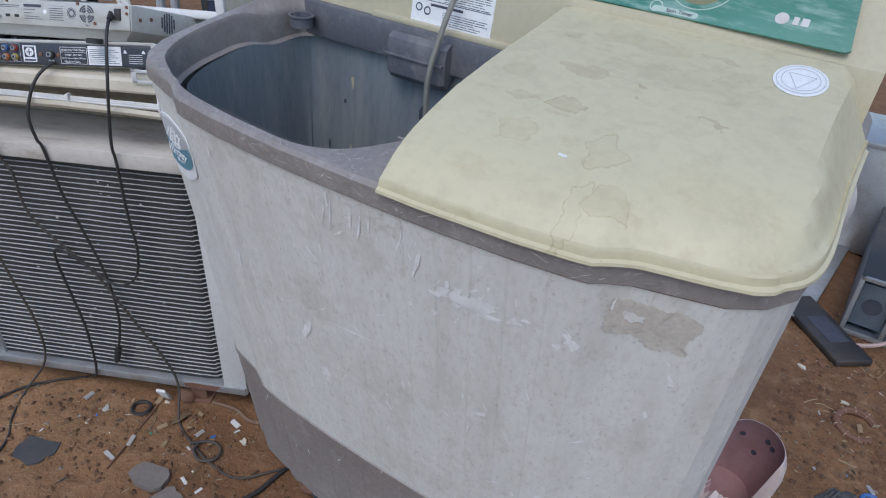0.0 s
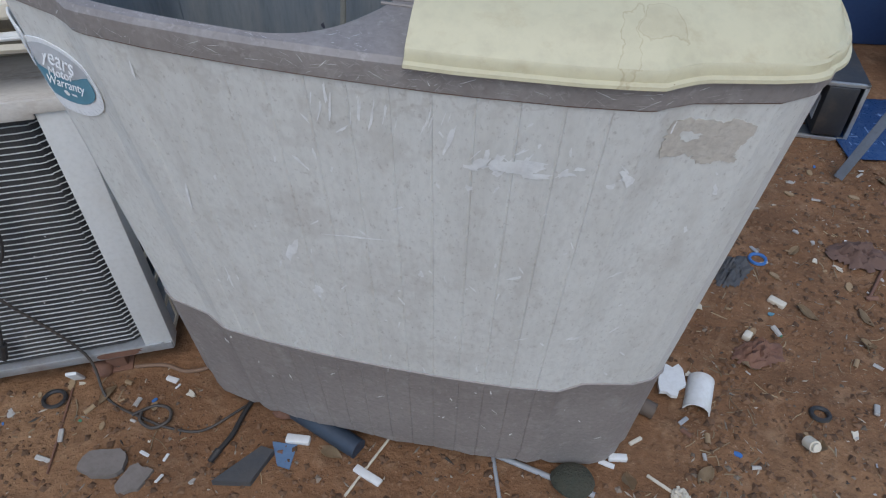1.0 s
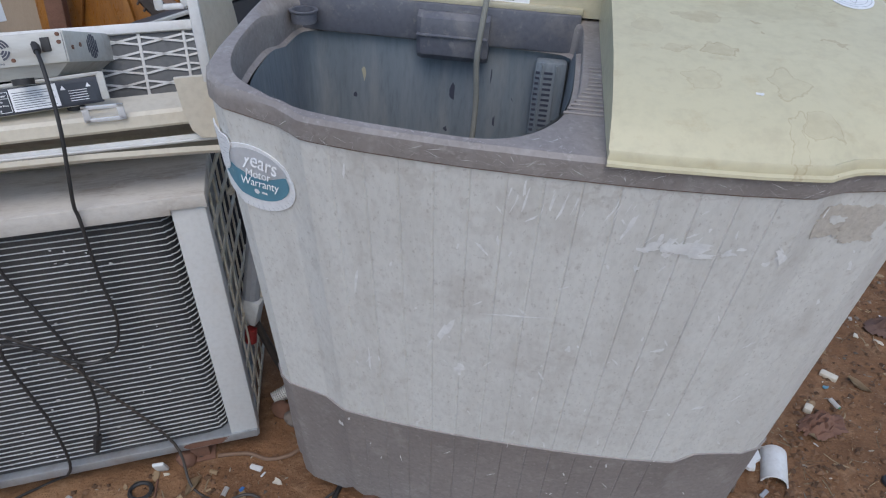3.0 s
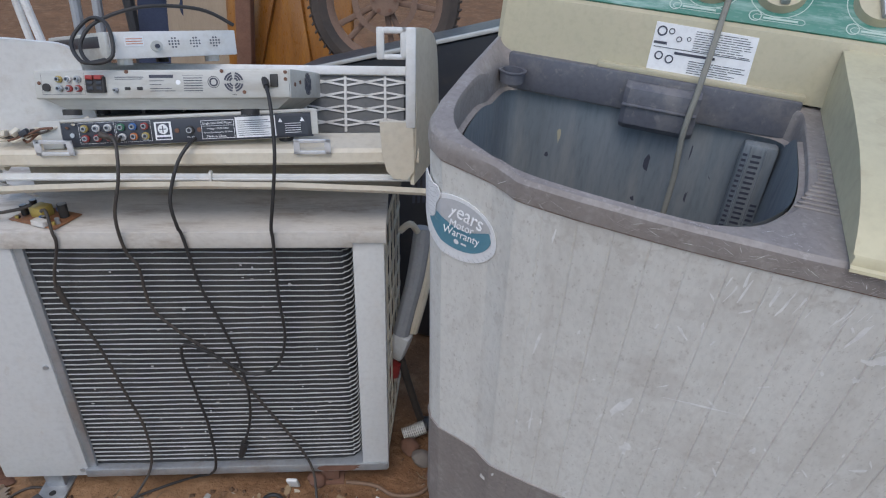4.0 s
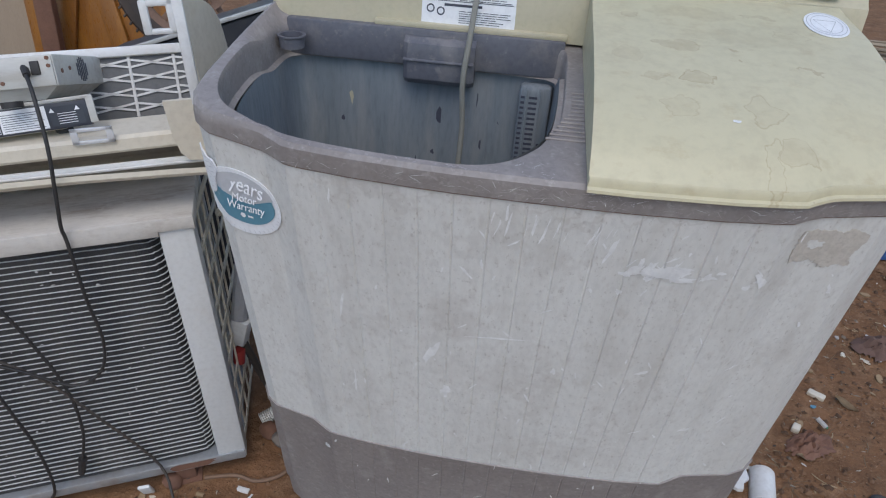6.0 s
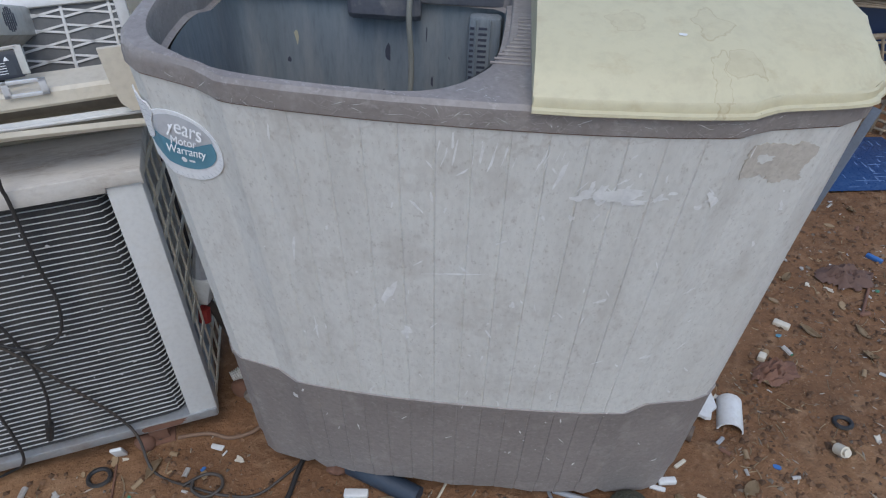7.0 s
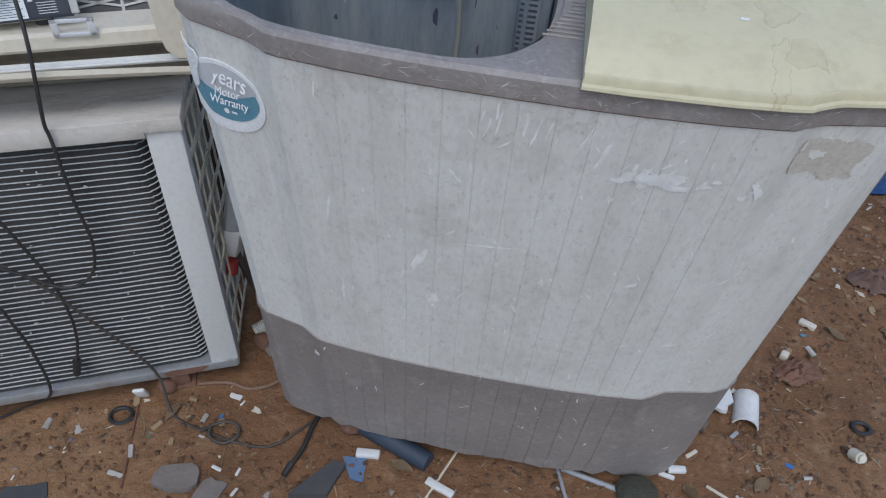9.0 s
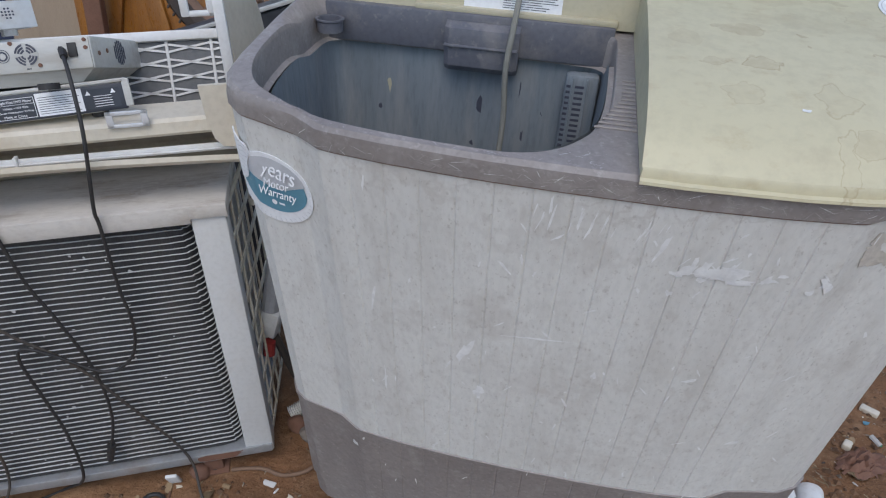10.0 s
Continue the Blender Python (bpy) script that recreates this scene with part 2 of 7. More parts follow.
M_BLUE = mat("blue_plastic", (0.05, 0.16, 0.42), 0.4)
M_GREENP = mat("green_plastic", (0.05, 0.21, 0.12), 0.4)
M_ORANGE = mat("orange_plastic", (0.60, 0.20, 0.07), 0.4)
M_RUST = mat("rusty_brown", (0.20, 0.10, 0.065), 0.8, (0.12, 0.06, 0.04), 20, 120, 0.4)
M_PIPE = mat("grey_foam_sleeve", (0.36, 0.37, 0.39), 0.7, (0.29, 0.29, 0.30), 9, 120, 0.2)


# ---- mesh helpers ----
def finish(name, bm, material, angle=28):
    me = bpy.data.meshes.new(name)
    bmesh.ops.recalc_face_normals(bm, faces=bm.faces[:])
    bm.to_mesh(me)
    bm.free()
    for p in me.polygons:
        p.use_smooth = True
    me.set_sharp_from_angle(angle=radians(angle))
    me.materials.append(material)
    return me


def part(name, bm, material, parent, label="", angle=28):
    ob = new(name, finish(name, bm, material, angle))
    ob.parent = parent
    if label:
        tagged(ob, label)
    return ob


def thing(name, m, label, category, group="", kind=""):
    ob = new(name)
    ob.empty_display_size = 0.05
    ob.matrix_world = m
    return tagged(ob, label, category, group, kind)


def solid(name, bm, material, m, label, category, group="", kind="", angle=28):
    ob = new(name, finish(name, bm, material, angle))
    ob.matrix_world = m
    return tagged(ob, label, category, group, kind)


def box(bm, a, b, bevel=0.0, seg=2, m=None):
    """A box from corner a to corner b, with rounded edges."""
    c = [(p + q) / 2 for p, q in zip(a, b)]
    s = [abs(q - p) for p, q in zip(a, b)]
    r = bmesh.ops.create_cube(bm, size=1, matrix=Matrix.Translation(c) @ Matrix.Diagonal((*s, 1)))
    if bevel:
        es = {e for v in r["verts"] for e in v.link_edges}
        r = bmesh.ops.bevel(bm, geom=list(es), offset=min(bevel, min(s) * 0.45), segments=seg, affect="EDGES", profile=0.5)
    if m is not None:
        vs = {v for f in r["faces"] for v in f.verts} if bevel else set(r["verts"])
        if bevel:
            todo, seen = list(vs), set(vs)
            while todo:
                for e in todo.pop().link_edges:
                    for v in e.verts:
                        if v not in seen:
                            seen.add(v)
                            todo.append(v)
            vs = seen
        bmesh.ops.transform(bm, matrix=m, verts=list(vs))
    return bm


def loft(bm, rings, closed=True, cap_a=False, cap_b=False):
    """Faces between rings of equal length."""
    rows = [[bm.verts.new(p) for p in r] for r in rings]
    n = len(rows[0])
    for a, b in zip(rows, rows[1:]):
        for i in range(n if closed else n - 1):
            j = (i + 1) % n
            bm.faces.new((a[i], a[j], b[j], b[i]))
    if cap_a:
        bm.faces.new(rows[0][::-1])
    if cap_b:
        bm.faces.new(rows[-1])
    return rows


def smooth_line(pts, n=8, closed=False):
    """A Catmull-Rom line through the points."""
    p = [Vector(q) for q in pts]
    out = []
    k = len(p)
    for i in range(k if closed else k - 1):
        if closed:
            a, b, c, d = p[i - 1], p[i], p[(i + 1) % k], p[(i + 2) % k]
        else:
            a, b, c, d = p[max(i - 1, 0)], p[i], p[i + 1], p[min(i + 2, k - 1)]
        for s in range(n):
            t = s / n
            out.append(0.5 * (2 * b + (c - a) * t + (2 * a - 5 * b + 4 * c - d) * t * t + (3 * b - a - 3 * c + d) * t ** 3))
    if not closed:
        out.append(p[-1])
    return out


def tube(bm, pts, r, sides=8, n=8):
    """A round cable or pipe along a smooth line; r may be a pair for start and end."""
    line = smooth_line(pts, n) if n > 1 else [Vector(p) for p in pts]
    r0, r1 = r if isinstance(r, tuple) else (r, r)
    rings = []
    up = Vector((0.13, 0.21, 0.97)).normalized()
    for i, p in enumerate(line):
        d = (line[min(i + 1, len(line) - 1)] - line[max(i - 1, 0)]).normalized()
        a = d.cross(up)
        a = (a if a.length > 0.05 else d.cross(Vector((1, 0, 0)))).normalized()
        b = d.cross(a)
        up = -b if (-b).dot(up) > 0 else b
        a = d.cross(up).normalized()
        rr = r0 + (r1 - r0) * i / max(len(line) - 1, 1)
        rings.append([p + rr * (math.cos(t) * a + math.sin(t) * up) for t in (2 * math.pi * k / sides for k in range(sides))])
    loft(bm, rings, True, True, True)
    return bm


def disc(bm, c, r, depth, axis="z", sides=24, r2=None):
    """A round plate or drum; c is the middle of its base."""
    m = {"z": Matrix.Identity(4), "y": Matrix.Rotation(radians(90), 4, "X"), "x": Matrix.Rotation(radians(90), 4, "Y")}[axis]
    bmesh.ops.create_cone(bm, cap_ends=True, segments=sides, radius1=r, radius2=r if r2 is None else r2, depth=depth, matrix=Matrix.Translation(c) @ m @ Matrix.Translation((0, 0, depth / 2)))
    return bm


def smoothstep(x, a, b):
    t = min(max((x - a) / (b - a), 0), 1)
    return t * t * (3 - 2 * t)


def words(name, text, size, m, material, parent, label=""):
    """Printed lettering in the built-in font, as a mesh; m places its middle, reading along x and up along y."""
    cu = bpy.data.curves.new(name, "FONT")
    cu.body, cu.size, cu.align_x, cu.align_y, cu.extrude = text, size, "CENTER", "CENTER", 0.0002
    tmp = bpy.data.objects.new(name, cu)
    scene.collection.objects.link(tmp)
    me = bpy.data.meshes.new_from_object(tmp.evaluated_get(bpy.context.evaluated_depsgraph_get()))
    bpy.data.objects.remove(tmp)
    me.materials.clear()
    me.materials.append(material)
    ob = new(name, me)
    ob.parent = parent
    ob.matrix_basis = m
    if label:
        tagged(ob, label)
    return ob


FRONT = pose(0, 0, 0, 90)


# ---- the ground ----
def ground_z(x, y):
    return 0.010 * (noise.noise((x * 2.3, y * 2.3, 0)) + 0.5 * noise.noise((x * 7, y * 7, 3))) + 0.005 * noise.noise((x * 19, y * 19, 5)) + 0.0025 * noise.noise((x * 47, y * 47, 8))


def build_ground():
    bm = bmesh.new()
    xs = [-60, -25, -12, -6, -4.6, -4.2, -3.9] + [-3.7 + 0.05 * i for i in range(40)] + [-1.7 + 0.0125 * i for i in range(288)] + [1.9 + 0.05 * i for i in range(1, 30)] + [4.5, 9, 20, 60]
    ys = [-60, -20, -6, -2, -1.2, -0.7] + [-0.5 + 0.0125 * i for i in range(172)] + [1.7 + 0.05 * i for i in range(60)] + [6, 9, 14, 25, 60]
    rows = [[bm.verts.new((x, y, ground_z(x, y) if -4.3 < x < 3.5 and -1 < y < 5 else -0.01)) for x in xs] for y in ys]
    for a, b in zip(rows, rows[1:]):
        for i in range(len(xs) - 1):
            bm.faces.new((a[i], a[i + 1], b[i + 1], b[i]))
    return solid("ground", bm, M_SOIL, Matrix(), "reddish brown sandy soil strewn with litter", "ground", kind="structure", angle=180)


build_ground()

# ---- twin-tub washing machine ----
HALF = [(0, -0.004), (0.1, -0.003), (0.2, 0.004), (0.255, 0.0115), (0.268, 0.0145), (0.28, 0.023), (0.30, 0.034), (0.328, 0.041), (0.37, 0.053), (0.395, 0.073), (0.412, 0.1), (0.43, 0.15), (0.443, 0.25), (0.45, 0.39), (0.452, 0.49), (0.445, 0.515), (0.42, 0.522)]
LEFT_FLANK = [(0.392, 0.073), (0.405, 0.1), (0.411, 0.15), (0.413, 0.25), (0.414, 0.39), (0.415, 0.49), (0.410, 0.515), (0.39, 0.522)]
RIBS = [-0.234 + 0.039 * i for i in range(13)]


def half_y(x):
    """Depth of the front outline at a distance x from the machine's middle."""
    for (a, b), (c, d) in zip(HALF, HALF[1:]):
        if a <= x <= c:
            return b + (d - b) * (x - a) / (c - a)
    return HALF[-1][1]


def right_x(x):
    """The right flank: fuller at the corner, straighter behind it."""
    return x + 0.010 * smoothstep(x, 0.33, 0.41) - 0.026 * smoothstep(x, 0.415, 0.45)


def plan(ribs=True):
    """The outline from above, anticlockwise from the back left; the right flank is a little fuller."""
    pts = []
    for x, y in [(-x, y) for x, y in (HALF[4:9] + LEFT_FLANK)[::-1]]:
        pts.append((x, y, 0.0))
    xs = sorted(set([-0.255, 0.255] + [r + d for r in RIBS for d in ((-0.0022, 0, 0.0012) if ribs else (0,))]))
    for x in xs:
        groove = 0.0013 if ribs and any(abs(x - r) < 1e-6 for r in RIBS) else 0.0
        pts.append((x, half_y(abs(x)), groove))
    for x, y in HALF[4:]:
        pts.append((right_x(x), y, 0.0))
    pts.append((0.0, 0.522, 0.0))
    return pts


def lean(z):
    return 0.18 * (0.885 - z) if z < 0.885 else 0.0


def shell(pts, zf, out=0.0, groove=1.0):
    """One ring of the shell: zf gives the height over the plan; the front leans in towards the ground."""
    ring = []
    for x, y, g in pts:
        z = zf(x, y)
        yo = lean(z)
        k = 1 - 0.02 * (0.885 - z)
        cx, cy = x, y - 0.26
        ln = math.hypot(cx, cy)
        ring.append(((x + out * cx / ln) * k, yo + g * groove + (y + out * cy / ln) * (0.522 - yo) / 0.522, z))
    return ring


def on_front(x, z, out=0.0):
    """A point on the front of the shell."""
    yo, k = lean(z), 1 - 0.02 * (0.885 - z)
    return Vector((x, yo + half_y(abs(x) / k) * (0.522 - yo) / 0.522 - out, z))


def rim_z(x, y):
    s = smoothstep(y, 0.1, 0.3)
    return 0.889 + 0.085 * y + (0.003 + 0.065 * y) * (1 - smoothstep(x, -0.36 - 0.06 * s, -0.25 - 0.14 * s))


def seam_z(x, y):
    return 0.330 + 0.011 * smoothstep(abs(x), 0.275, 0.31)


def patch(bm, outline, fan, out, thick=0.0):
    """A thin sheet laid on a surface: rings shrink from an outline of 2D points to its middle; fan maps them on to the surface."""
    c = Vector((sum(p[0] for p in outline) / len(outline), sum(p[1] for p in outline) / len(outline)))
    rings = [[fan(c.x + (p[0] - c.x) * k, c.y + (p[1] - c.y) * k, out) for p in outline] for k in (1.0, 0.9, 0.8, 0.7, 0.6, 0.5, 0.4, 0.3, 0.2, 0.1, 0.03)]
    rows = loft(bm, rings, True, False, True)
    if thick:
        low = [bm.verts.new(fan(p[0], p[1], out - thick)) for p in outline]
        for i in range(len(low)):
            j = (i + 1) % len(low)
            bm.faces.new((low[i], low[j], rows[0][j], rows[0][i]))
    return bm


LID_PROFILE = [(0.0, 0.900), (0.006, 0.903), (0.014, 0.911), (0.024, 0.919), (0.045, 0.931), (0.075, 0.943), (0.12, 0.957), (0.21, 0.975), (0.3, 0.988), (0.385, 1.003)]
LID_EDGE = [(0.0, 0.008), (0.008, 0.021), (0.02, 0.042), (0.039, 0.078), (0.08, 0.17)]
LID_RIM = [Vector((right_x(x), y)) for x, y in HALF[:15]]


def along(table, t):
    for (a, b), (c, d) in zip(table, table[1:]):
        if t <= c:
            return b + (d - b) * max(t - a, 0) / (c - a)
    return table[-1][1]


def lid_top(x, y):
    """Height of the spin lid over the plan: the swept front-to-back profile, falling away at the rounded right edge."""
    p, d = Vector((x, y)), 9.0
    for a, b in zip(LID_RIM, LID_RIM[1:]):
        t = min(max((p - a).dot(b - a) / (b - a).length_squared, 0), 1)
        d = min(d, (p - a - t * (b - a)).length)
    f = half_y(min(abs(x), 0.40))
    return min(along(LID_PROFILE, y - f * max(0, 1 - y / 0.385)), rim_z(x, y) + 0.001 + along(LID_EDGE, d))


def wobble(n, rx, ry, cx, cy, seed, rough=0.2):
    """An uneven blot outline."""
    out = []
    for i in range(n):
        a = 2 * math.pi * i / n
        k = 1 + rough * 2 * noise.noise((math.cos(a) * 1.6 + seed * 7.1, math.sin(a) * 1.6, seed))
        out.append((cx + rx * k * math.cos(a), cy + ry * k * math.sin(a)))
    return out


def build_washer():
    base = thing("washing_machine", pose(0.345, 0, 0.885, 0, 3.0, 0) @ pose(0, 0, -0.885), "weathered grey-white twin-tub washing machine with yellowed cream lid, open wash tub", "washing machine")
    P, Q = plan(), plan(False)
    # light shell between the seam and the rim
    bm = bmesh.new()
    lv = [0.0, 0.02, 0.25, 0.5, 0.75, 0.97, 1.0]
    loft(bm, [shell(P, lambda x, y, t=t: seam_z(x, y) + (rim_z(x, y) - 0.029 - seam_z(x, y)) * t, groove=0 if t in (0, 1) else 1) for t in lv])
    body = part("body_panel", bm, M_SHELL, base, "scuffed grey-white ribbed plastic panel", 11)
    # darker skirt with a scalloped lower edge and a low step
    bm = bmesh.new()

    def hem(x, y):
        return 0.033 + (0.013 * abs(math.sin(x * 62)) if abs(x) < 0.30 else -0.012)
    rings = [shell(P, hem, -0.03), shell(P, hem), shell(P, lambda x, y: 0.082 + 0.01 * abs(x)), shell(P, lambda x, y: 0.086 + 0.01 * abs(x), 0.004)]
    rings += [shell(P, lambda x, y, t=t: 0.09 + (seam_z(x, y) - 0.004 - 0.09) * t, o, 0 if t == 1 else 1) for t, o in ((0.05, 0.004), (0.5, 0.002), (0.97, 0.001), (1.0, 0.003))]
    rings += [shell(P, lambda x, y: seam_z(x, y) + 0.003, 0.003, 0), shell(P, lambda x, y: seam_z(x, y) + 0.005, -0.002, 0)]
    loft(bm, rings)
    part("skirt", bm, M_TAUPE, base, "taupe plastic skirt with ragged lower edge", 13)
    # rim band, deck and inner collar
    inner = smooth_line([(-0.388, 0.14, 0), (-0.392, 0.24, 0), (-0.392, 0.34, 0), (-0.378, 0.365, 0), (-0.34, 0.37, 0), (-0.15, 0.37, 0), (-0.01, 0.368, 0), (0.025, 0.36, 0), (0.034, 0.33, 0), (0.033, 0.19, 0), (0.024, 0.105, 0), (0.004, 0.06, 0), (-0.025, 0.026, 0), (-0.065, 0.009, 0), (-0.12, 0.009, 0), (-0.20, 0.016, 0), (-0.267, 0.028, 0), (-0.315, 0.047, 0), (-0.362, 0.078, 0)], 5, True)
    bm = bmesh.new()
    rings = [shell(Q, lambda x, y: rim_z(x, y) - 0.029, -0.001), shell(Q, lambda x, y: rim_z(x, y) - 0.028, 0.003), shell(Q, lambda x, y: rim_z(x, y) - 0.014, 0.0025), shell(Q, lambda x, y: rim_z(x, y) - 0.006, 0.001), shell(Q, lambda x, y: rim_z(x, y) - 0.001, -0.004), shell(Q, lambda x, y: rim_z(x, y), -0.009)]
    rows = loft(bm, rings)
    gap = bmesh.new()
    loft(gap, [shell(Q, lambda x, y: rim_z(x, y) - 0.0302, 0.0002), shell(Q, lambda x, y: rim_z(x, y) - 0.0300, 0.0010), shell(Q, lambda x, y: rim_z(x, y) - 0.0291, 0.0010)])
    part("rim_joint", gap, M_RUST, base, "dark dirty joint under the rim")
    top = rows[-1]
    lip = [bm.verts.new((p.x, p.y, rim_z(p.x, p.y))) for p in inner]
    n = len(lip)
    edges = [bm.edges.get((top[i], top[(i + 1) % len(top)])) for i in range(len(top))] + [bm.edges.new((lip[i], lip[(i + 1) % n])) for i in range(n)]
    bmesh.ops.triangle_fill(bm, use_beauty=True, use_dissolve=False, edges=edges, normal=(0, 0, 1))
    ctr = Vector((-0.18, 0.22, 0))
    prev = lip

    def collar(x, y):
        """Depth of the collar: tall on the closed side and along the back."""
        return 0.22 + 0.78 * max(1 - smoothstep(x, -0.37, -0.20), smoothstep(y, 0.28, 0.35))
    for dz, k in ((-0.002, 0.996), (-0.007, 0.990), (-0.042, 0.985), (-0.046, 0.955)):
        row = [bm.verts.new(((p.x - ctr.x) * k + ctr.x, (p.y - ctr.y) * k + ctr.y, rim_z(p.x, p.y) + dz * collar(p.x, p.y))) for p in inner]
        for i in range(n):
            bm.faces.new((prev[i], prev[(i + 1) % n], row[(i + 1) % n], row[i]))
        prev = row
    rim = part("rim", bm, M_TAUPE, base, "scratched taupe plastic rim and deck", 30)
    for i in range(13):
        bm = bmesh.new()
        y = 0.085 + 0.0105 * i
        x0 = 0.045 - 0.03 * max(0, (0.16 - y) / 0.08) - 0.01
        tube(bm, [(x0 + 0.004, y, rim_z(0, y) + 0.0002), (0.054, y, rim_z(0, y) + 0.0002)], 0.0018, 6, 1)
        part("ridge", bm, M_TAUPE, rim)
    # wash tub with shallow upright flutes
    bm = bmesh.new()
    rings = []
    for z, k in ((None, 0.955), (0.80, 0.94), (0.70, 0.92), (0.60, 0.90), (0.50, 0.87), (0.46, 0.82), (0.445, 0.7)):
        ring = []
        for i, p in enumerate(inner):
            zz = z if z else rim_z(p.x, p.y) - 0.046 * collar(p.x, p.y)
            kk = k - (0.012 if i % 6 == 0 and z else 0.0)
            y = (p.y - ctr.y) * kk + ctr.y + 0.01
            back = lean(zz) * max(0, 1 - y / 0.36)
            ring.append(((p.x - ctr.x) * kk + ctr.x, y + back, zz))
        rings.append(ring)
    loft(bm, rings, True, False, True)
    tub = part("wash_tub", bm, M_TUB, base, "dusty blue-grey plastic tub wall", 40)
    bm = bmesh.new()
    disc(bm, (-0.18, 0.25, 0.4455), 0.13, 0.02, "z", 40, 0.10)
    for i in range(4):
        a = i * math.pi / 2 + 0.4
        box(bm, (0.02, -0.008, 0.015), (0.11, 0.008, 0.035), 0.005, 2, pose(-0.18, 0.25, 0.4455, 0, 0, math.degrees(a)))
    part("pulsator", bm, M_TUB, tub)
    rnd = random.Random(31)
    for k in range(16):
        x, zz = rnd.uniform(-0.35, -0.04), rnd.uniform(0.62, 0.83)
        bm = patch(bmesh.new(), wobble(9, rnd.uniform(0.001, 0.004), rnd.uniform(0.003, 0.014), x, zz, k + 2, 0.45), lambda a, b, o: Vector((a, 0.23 + (0.37 - 0.22) * (0.855 + 0.08 * (b - 0.5) / 0.3), b)), 0)
        part("dirt_streak", bm, M_INK if k % 5 else M_CREAM, tub)
    # slotted water column on the back wall
    bm = bmesh.new()
    box(bm, (-0.042, 0.340, 0.50), (0.024, 0.366, 0.868), 0.008)
    col = part("water_column", bm, M_TUB, tub)
    col.matrix_basis = Matrix.Translation((0.003, 0, 0)) @ Matrix.Diagonal((0.72, 1, 1, 1))
    part("column_rib", box(bmesh.new(), (-0.0285, 0.336, 0.52), (-0.0255, 0.3405, 0.864), 0.001), M_TUB, col)
    part("column_rib", box(bmesh.new(), (0.0, 0.336, 0.52), (0.003, 0.3405, 0.864), 0.001), M_TUB, col)
    for i in range(38):
        for x, w, q in ((-0.034, 0.004, 38), (-0.0128, 0.0085, 38), (0.0115, 0.006, 29)):
            if i < q:
                bm = bmesh.new()
                box(bm, (x - w, 0.3392, 0.55 + 0.0081 * i), (x + w, 0.3415, 0.5535 + 0.0081 * i))
                part("slot", bm, M_INK, col)
    # lint filter housing, softener ring, hinge strip
    bm = bmesh.new()
    loft(bm, [[(-0.203 + 1.2 * i, y + (0.006 if i in (0, 0.088) else 0), z) for y, z in ((0.352, 0.921), (0.341, 0.914), (0.337, 0.897), (0.341, 0.862), (0.35, 0.853), (0.362, 0.865), (0.362, 0.92))] for i in (0, 0.006, 0.044, 0.082, 0.088)], True, True, True)
    box(bm, (-0.2025, 0.3345, 0.889), (-0.0985, 0.345, 0.893), 0.0018)
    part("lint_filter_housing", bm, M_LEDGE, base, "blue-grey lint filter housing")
    bm = bmesh.new()
    ring = [(-0.362 + 0.024 * math.cos(a), 0.338 + 0.024 * math.sin(a)) for a in (2 * math.pi * i / 24 for i in range(24))]
    loft(bm, [[(-0.37 + (x + 0.362) * k, 0.335 + (y - 0.335) * k, z) for x, y in ring] for k, z in ((0.76, 0.893), (0.80, 0.907), (0.88, 0.909), (0.88, 0.911), (0.68, 0.911), (0.66, 0.893))], True)
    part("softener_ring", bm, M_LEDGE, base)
    bm = bmesh.new()
    box(bm, (-0.252, 0.366, 0.928), (0.032, 0.378, 0.938), 0.003)
    part("hinge_strip", bm, M_CREAM, base)
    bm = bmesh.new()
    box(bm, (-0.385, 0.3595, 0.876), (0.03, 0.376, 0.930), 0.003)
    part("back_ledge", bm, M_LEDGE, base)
    # cream lid over the spin side
    bm = bmesh.new()
    edge = [(0.055, half_y(0.055)), (0.0575, half_y(0.0575))] + [(x, half_y(x)) for x in (0.1, 0.15, 0.2, 0.25, 0.262)] + [(v.x, v.y) for v in smooth_line([(v.x, v.y, 0) for v in LID_RIM[4:14]], 4)]
    edge = [p for p in edge if p[1] < 0.384] + [(right_x(0.45), 0.385)]
    ks = [0, 0.02, 0.05, 0.09, 0.14, 0.2, 0.3, 0.4, 0.5, 0.6, 0.68, 0.76, 0.82, 0.87, 0.91, 0.94, 0.96, 0.98, 0.99, 1.0]
    rows = [[(0.055 + (x - 0.055) * k, 0.385 + (y - 0.385) * k, lid_top(0.055 + (x - 0.055) * k, 0.385 + (y - 0.385) * k)) for x, y in edge] for k in ks[1:]]

    def brim(dz, out):
        return [(x + out * (0.3 if x < 0.38 else 1), y - out * (1 if x < 0.40 else 0.2), rim_z(x, y) + dz) for x, y in edge]
    rows += [brim(0.0105, 0.002), brim(0.008, 0.0035), brim(0.0005, 0.004), brim(-0.0015, 0.0075), brim(-0.0045, 0.0080), brim(-0.0055, 0.0065), brim(-0.0055, 0.001)]
    loft(bm, rows, False)
    left = [bm.verts.new(r[0]) for r in rows[:-1]]
    low = [bm.verts.new((0.055, r[0][1], min(r[0][2], rim_z(0, r[0][1]) + 0.0005))) for r in rows[:-1]]
    for i in range(len(left) - 1):
        bm.faces.new((left[i], left[i + 1], low[i + 1], low[i]))
    bmesh.ops.remove_doubles(bm, verts=bm.verts[:], dist=0.0001)
    lid = part("lid", bm, M_LID, base, "stained yellowed cream spin lid", 30)

    def on_lid(x, y, out):
        return Vector((x, y, lid_top(x, y) + out))
    bm = bmesh.new()
    patch(bm, wobble(14, 0.005, 0.0016, 0.201, 0.074, 3, 0.4), on_lid, 0.0006)
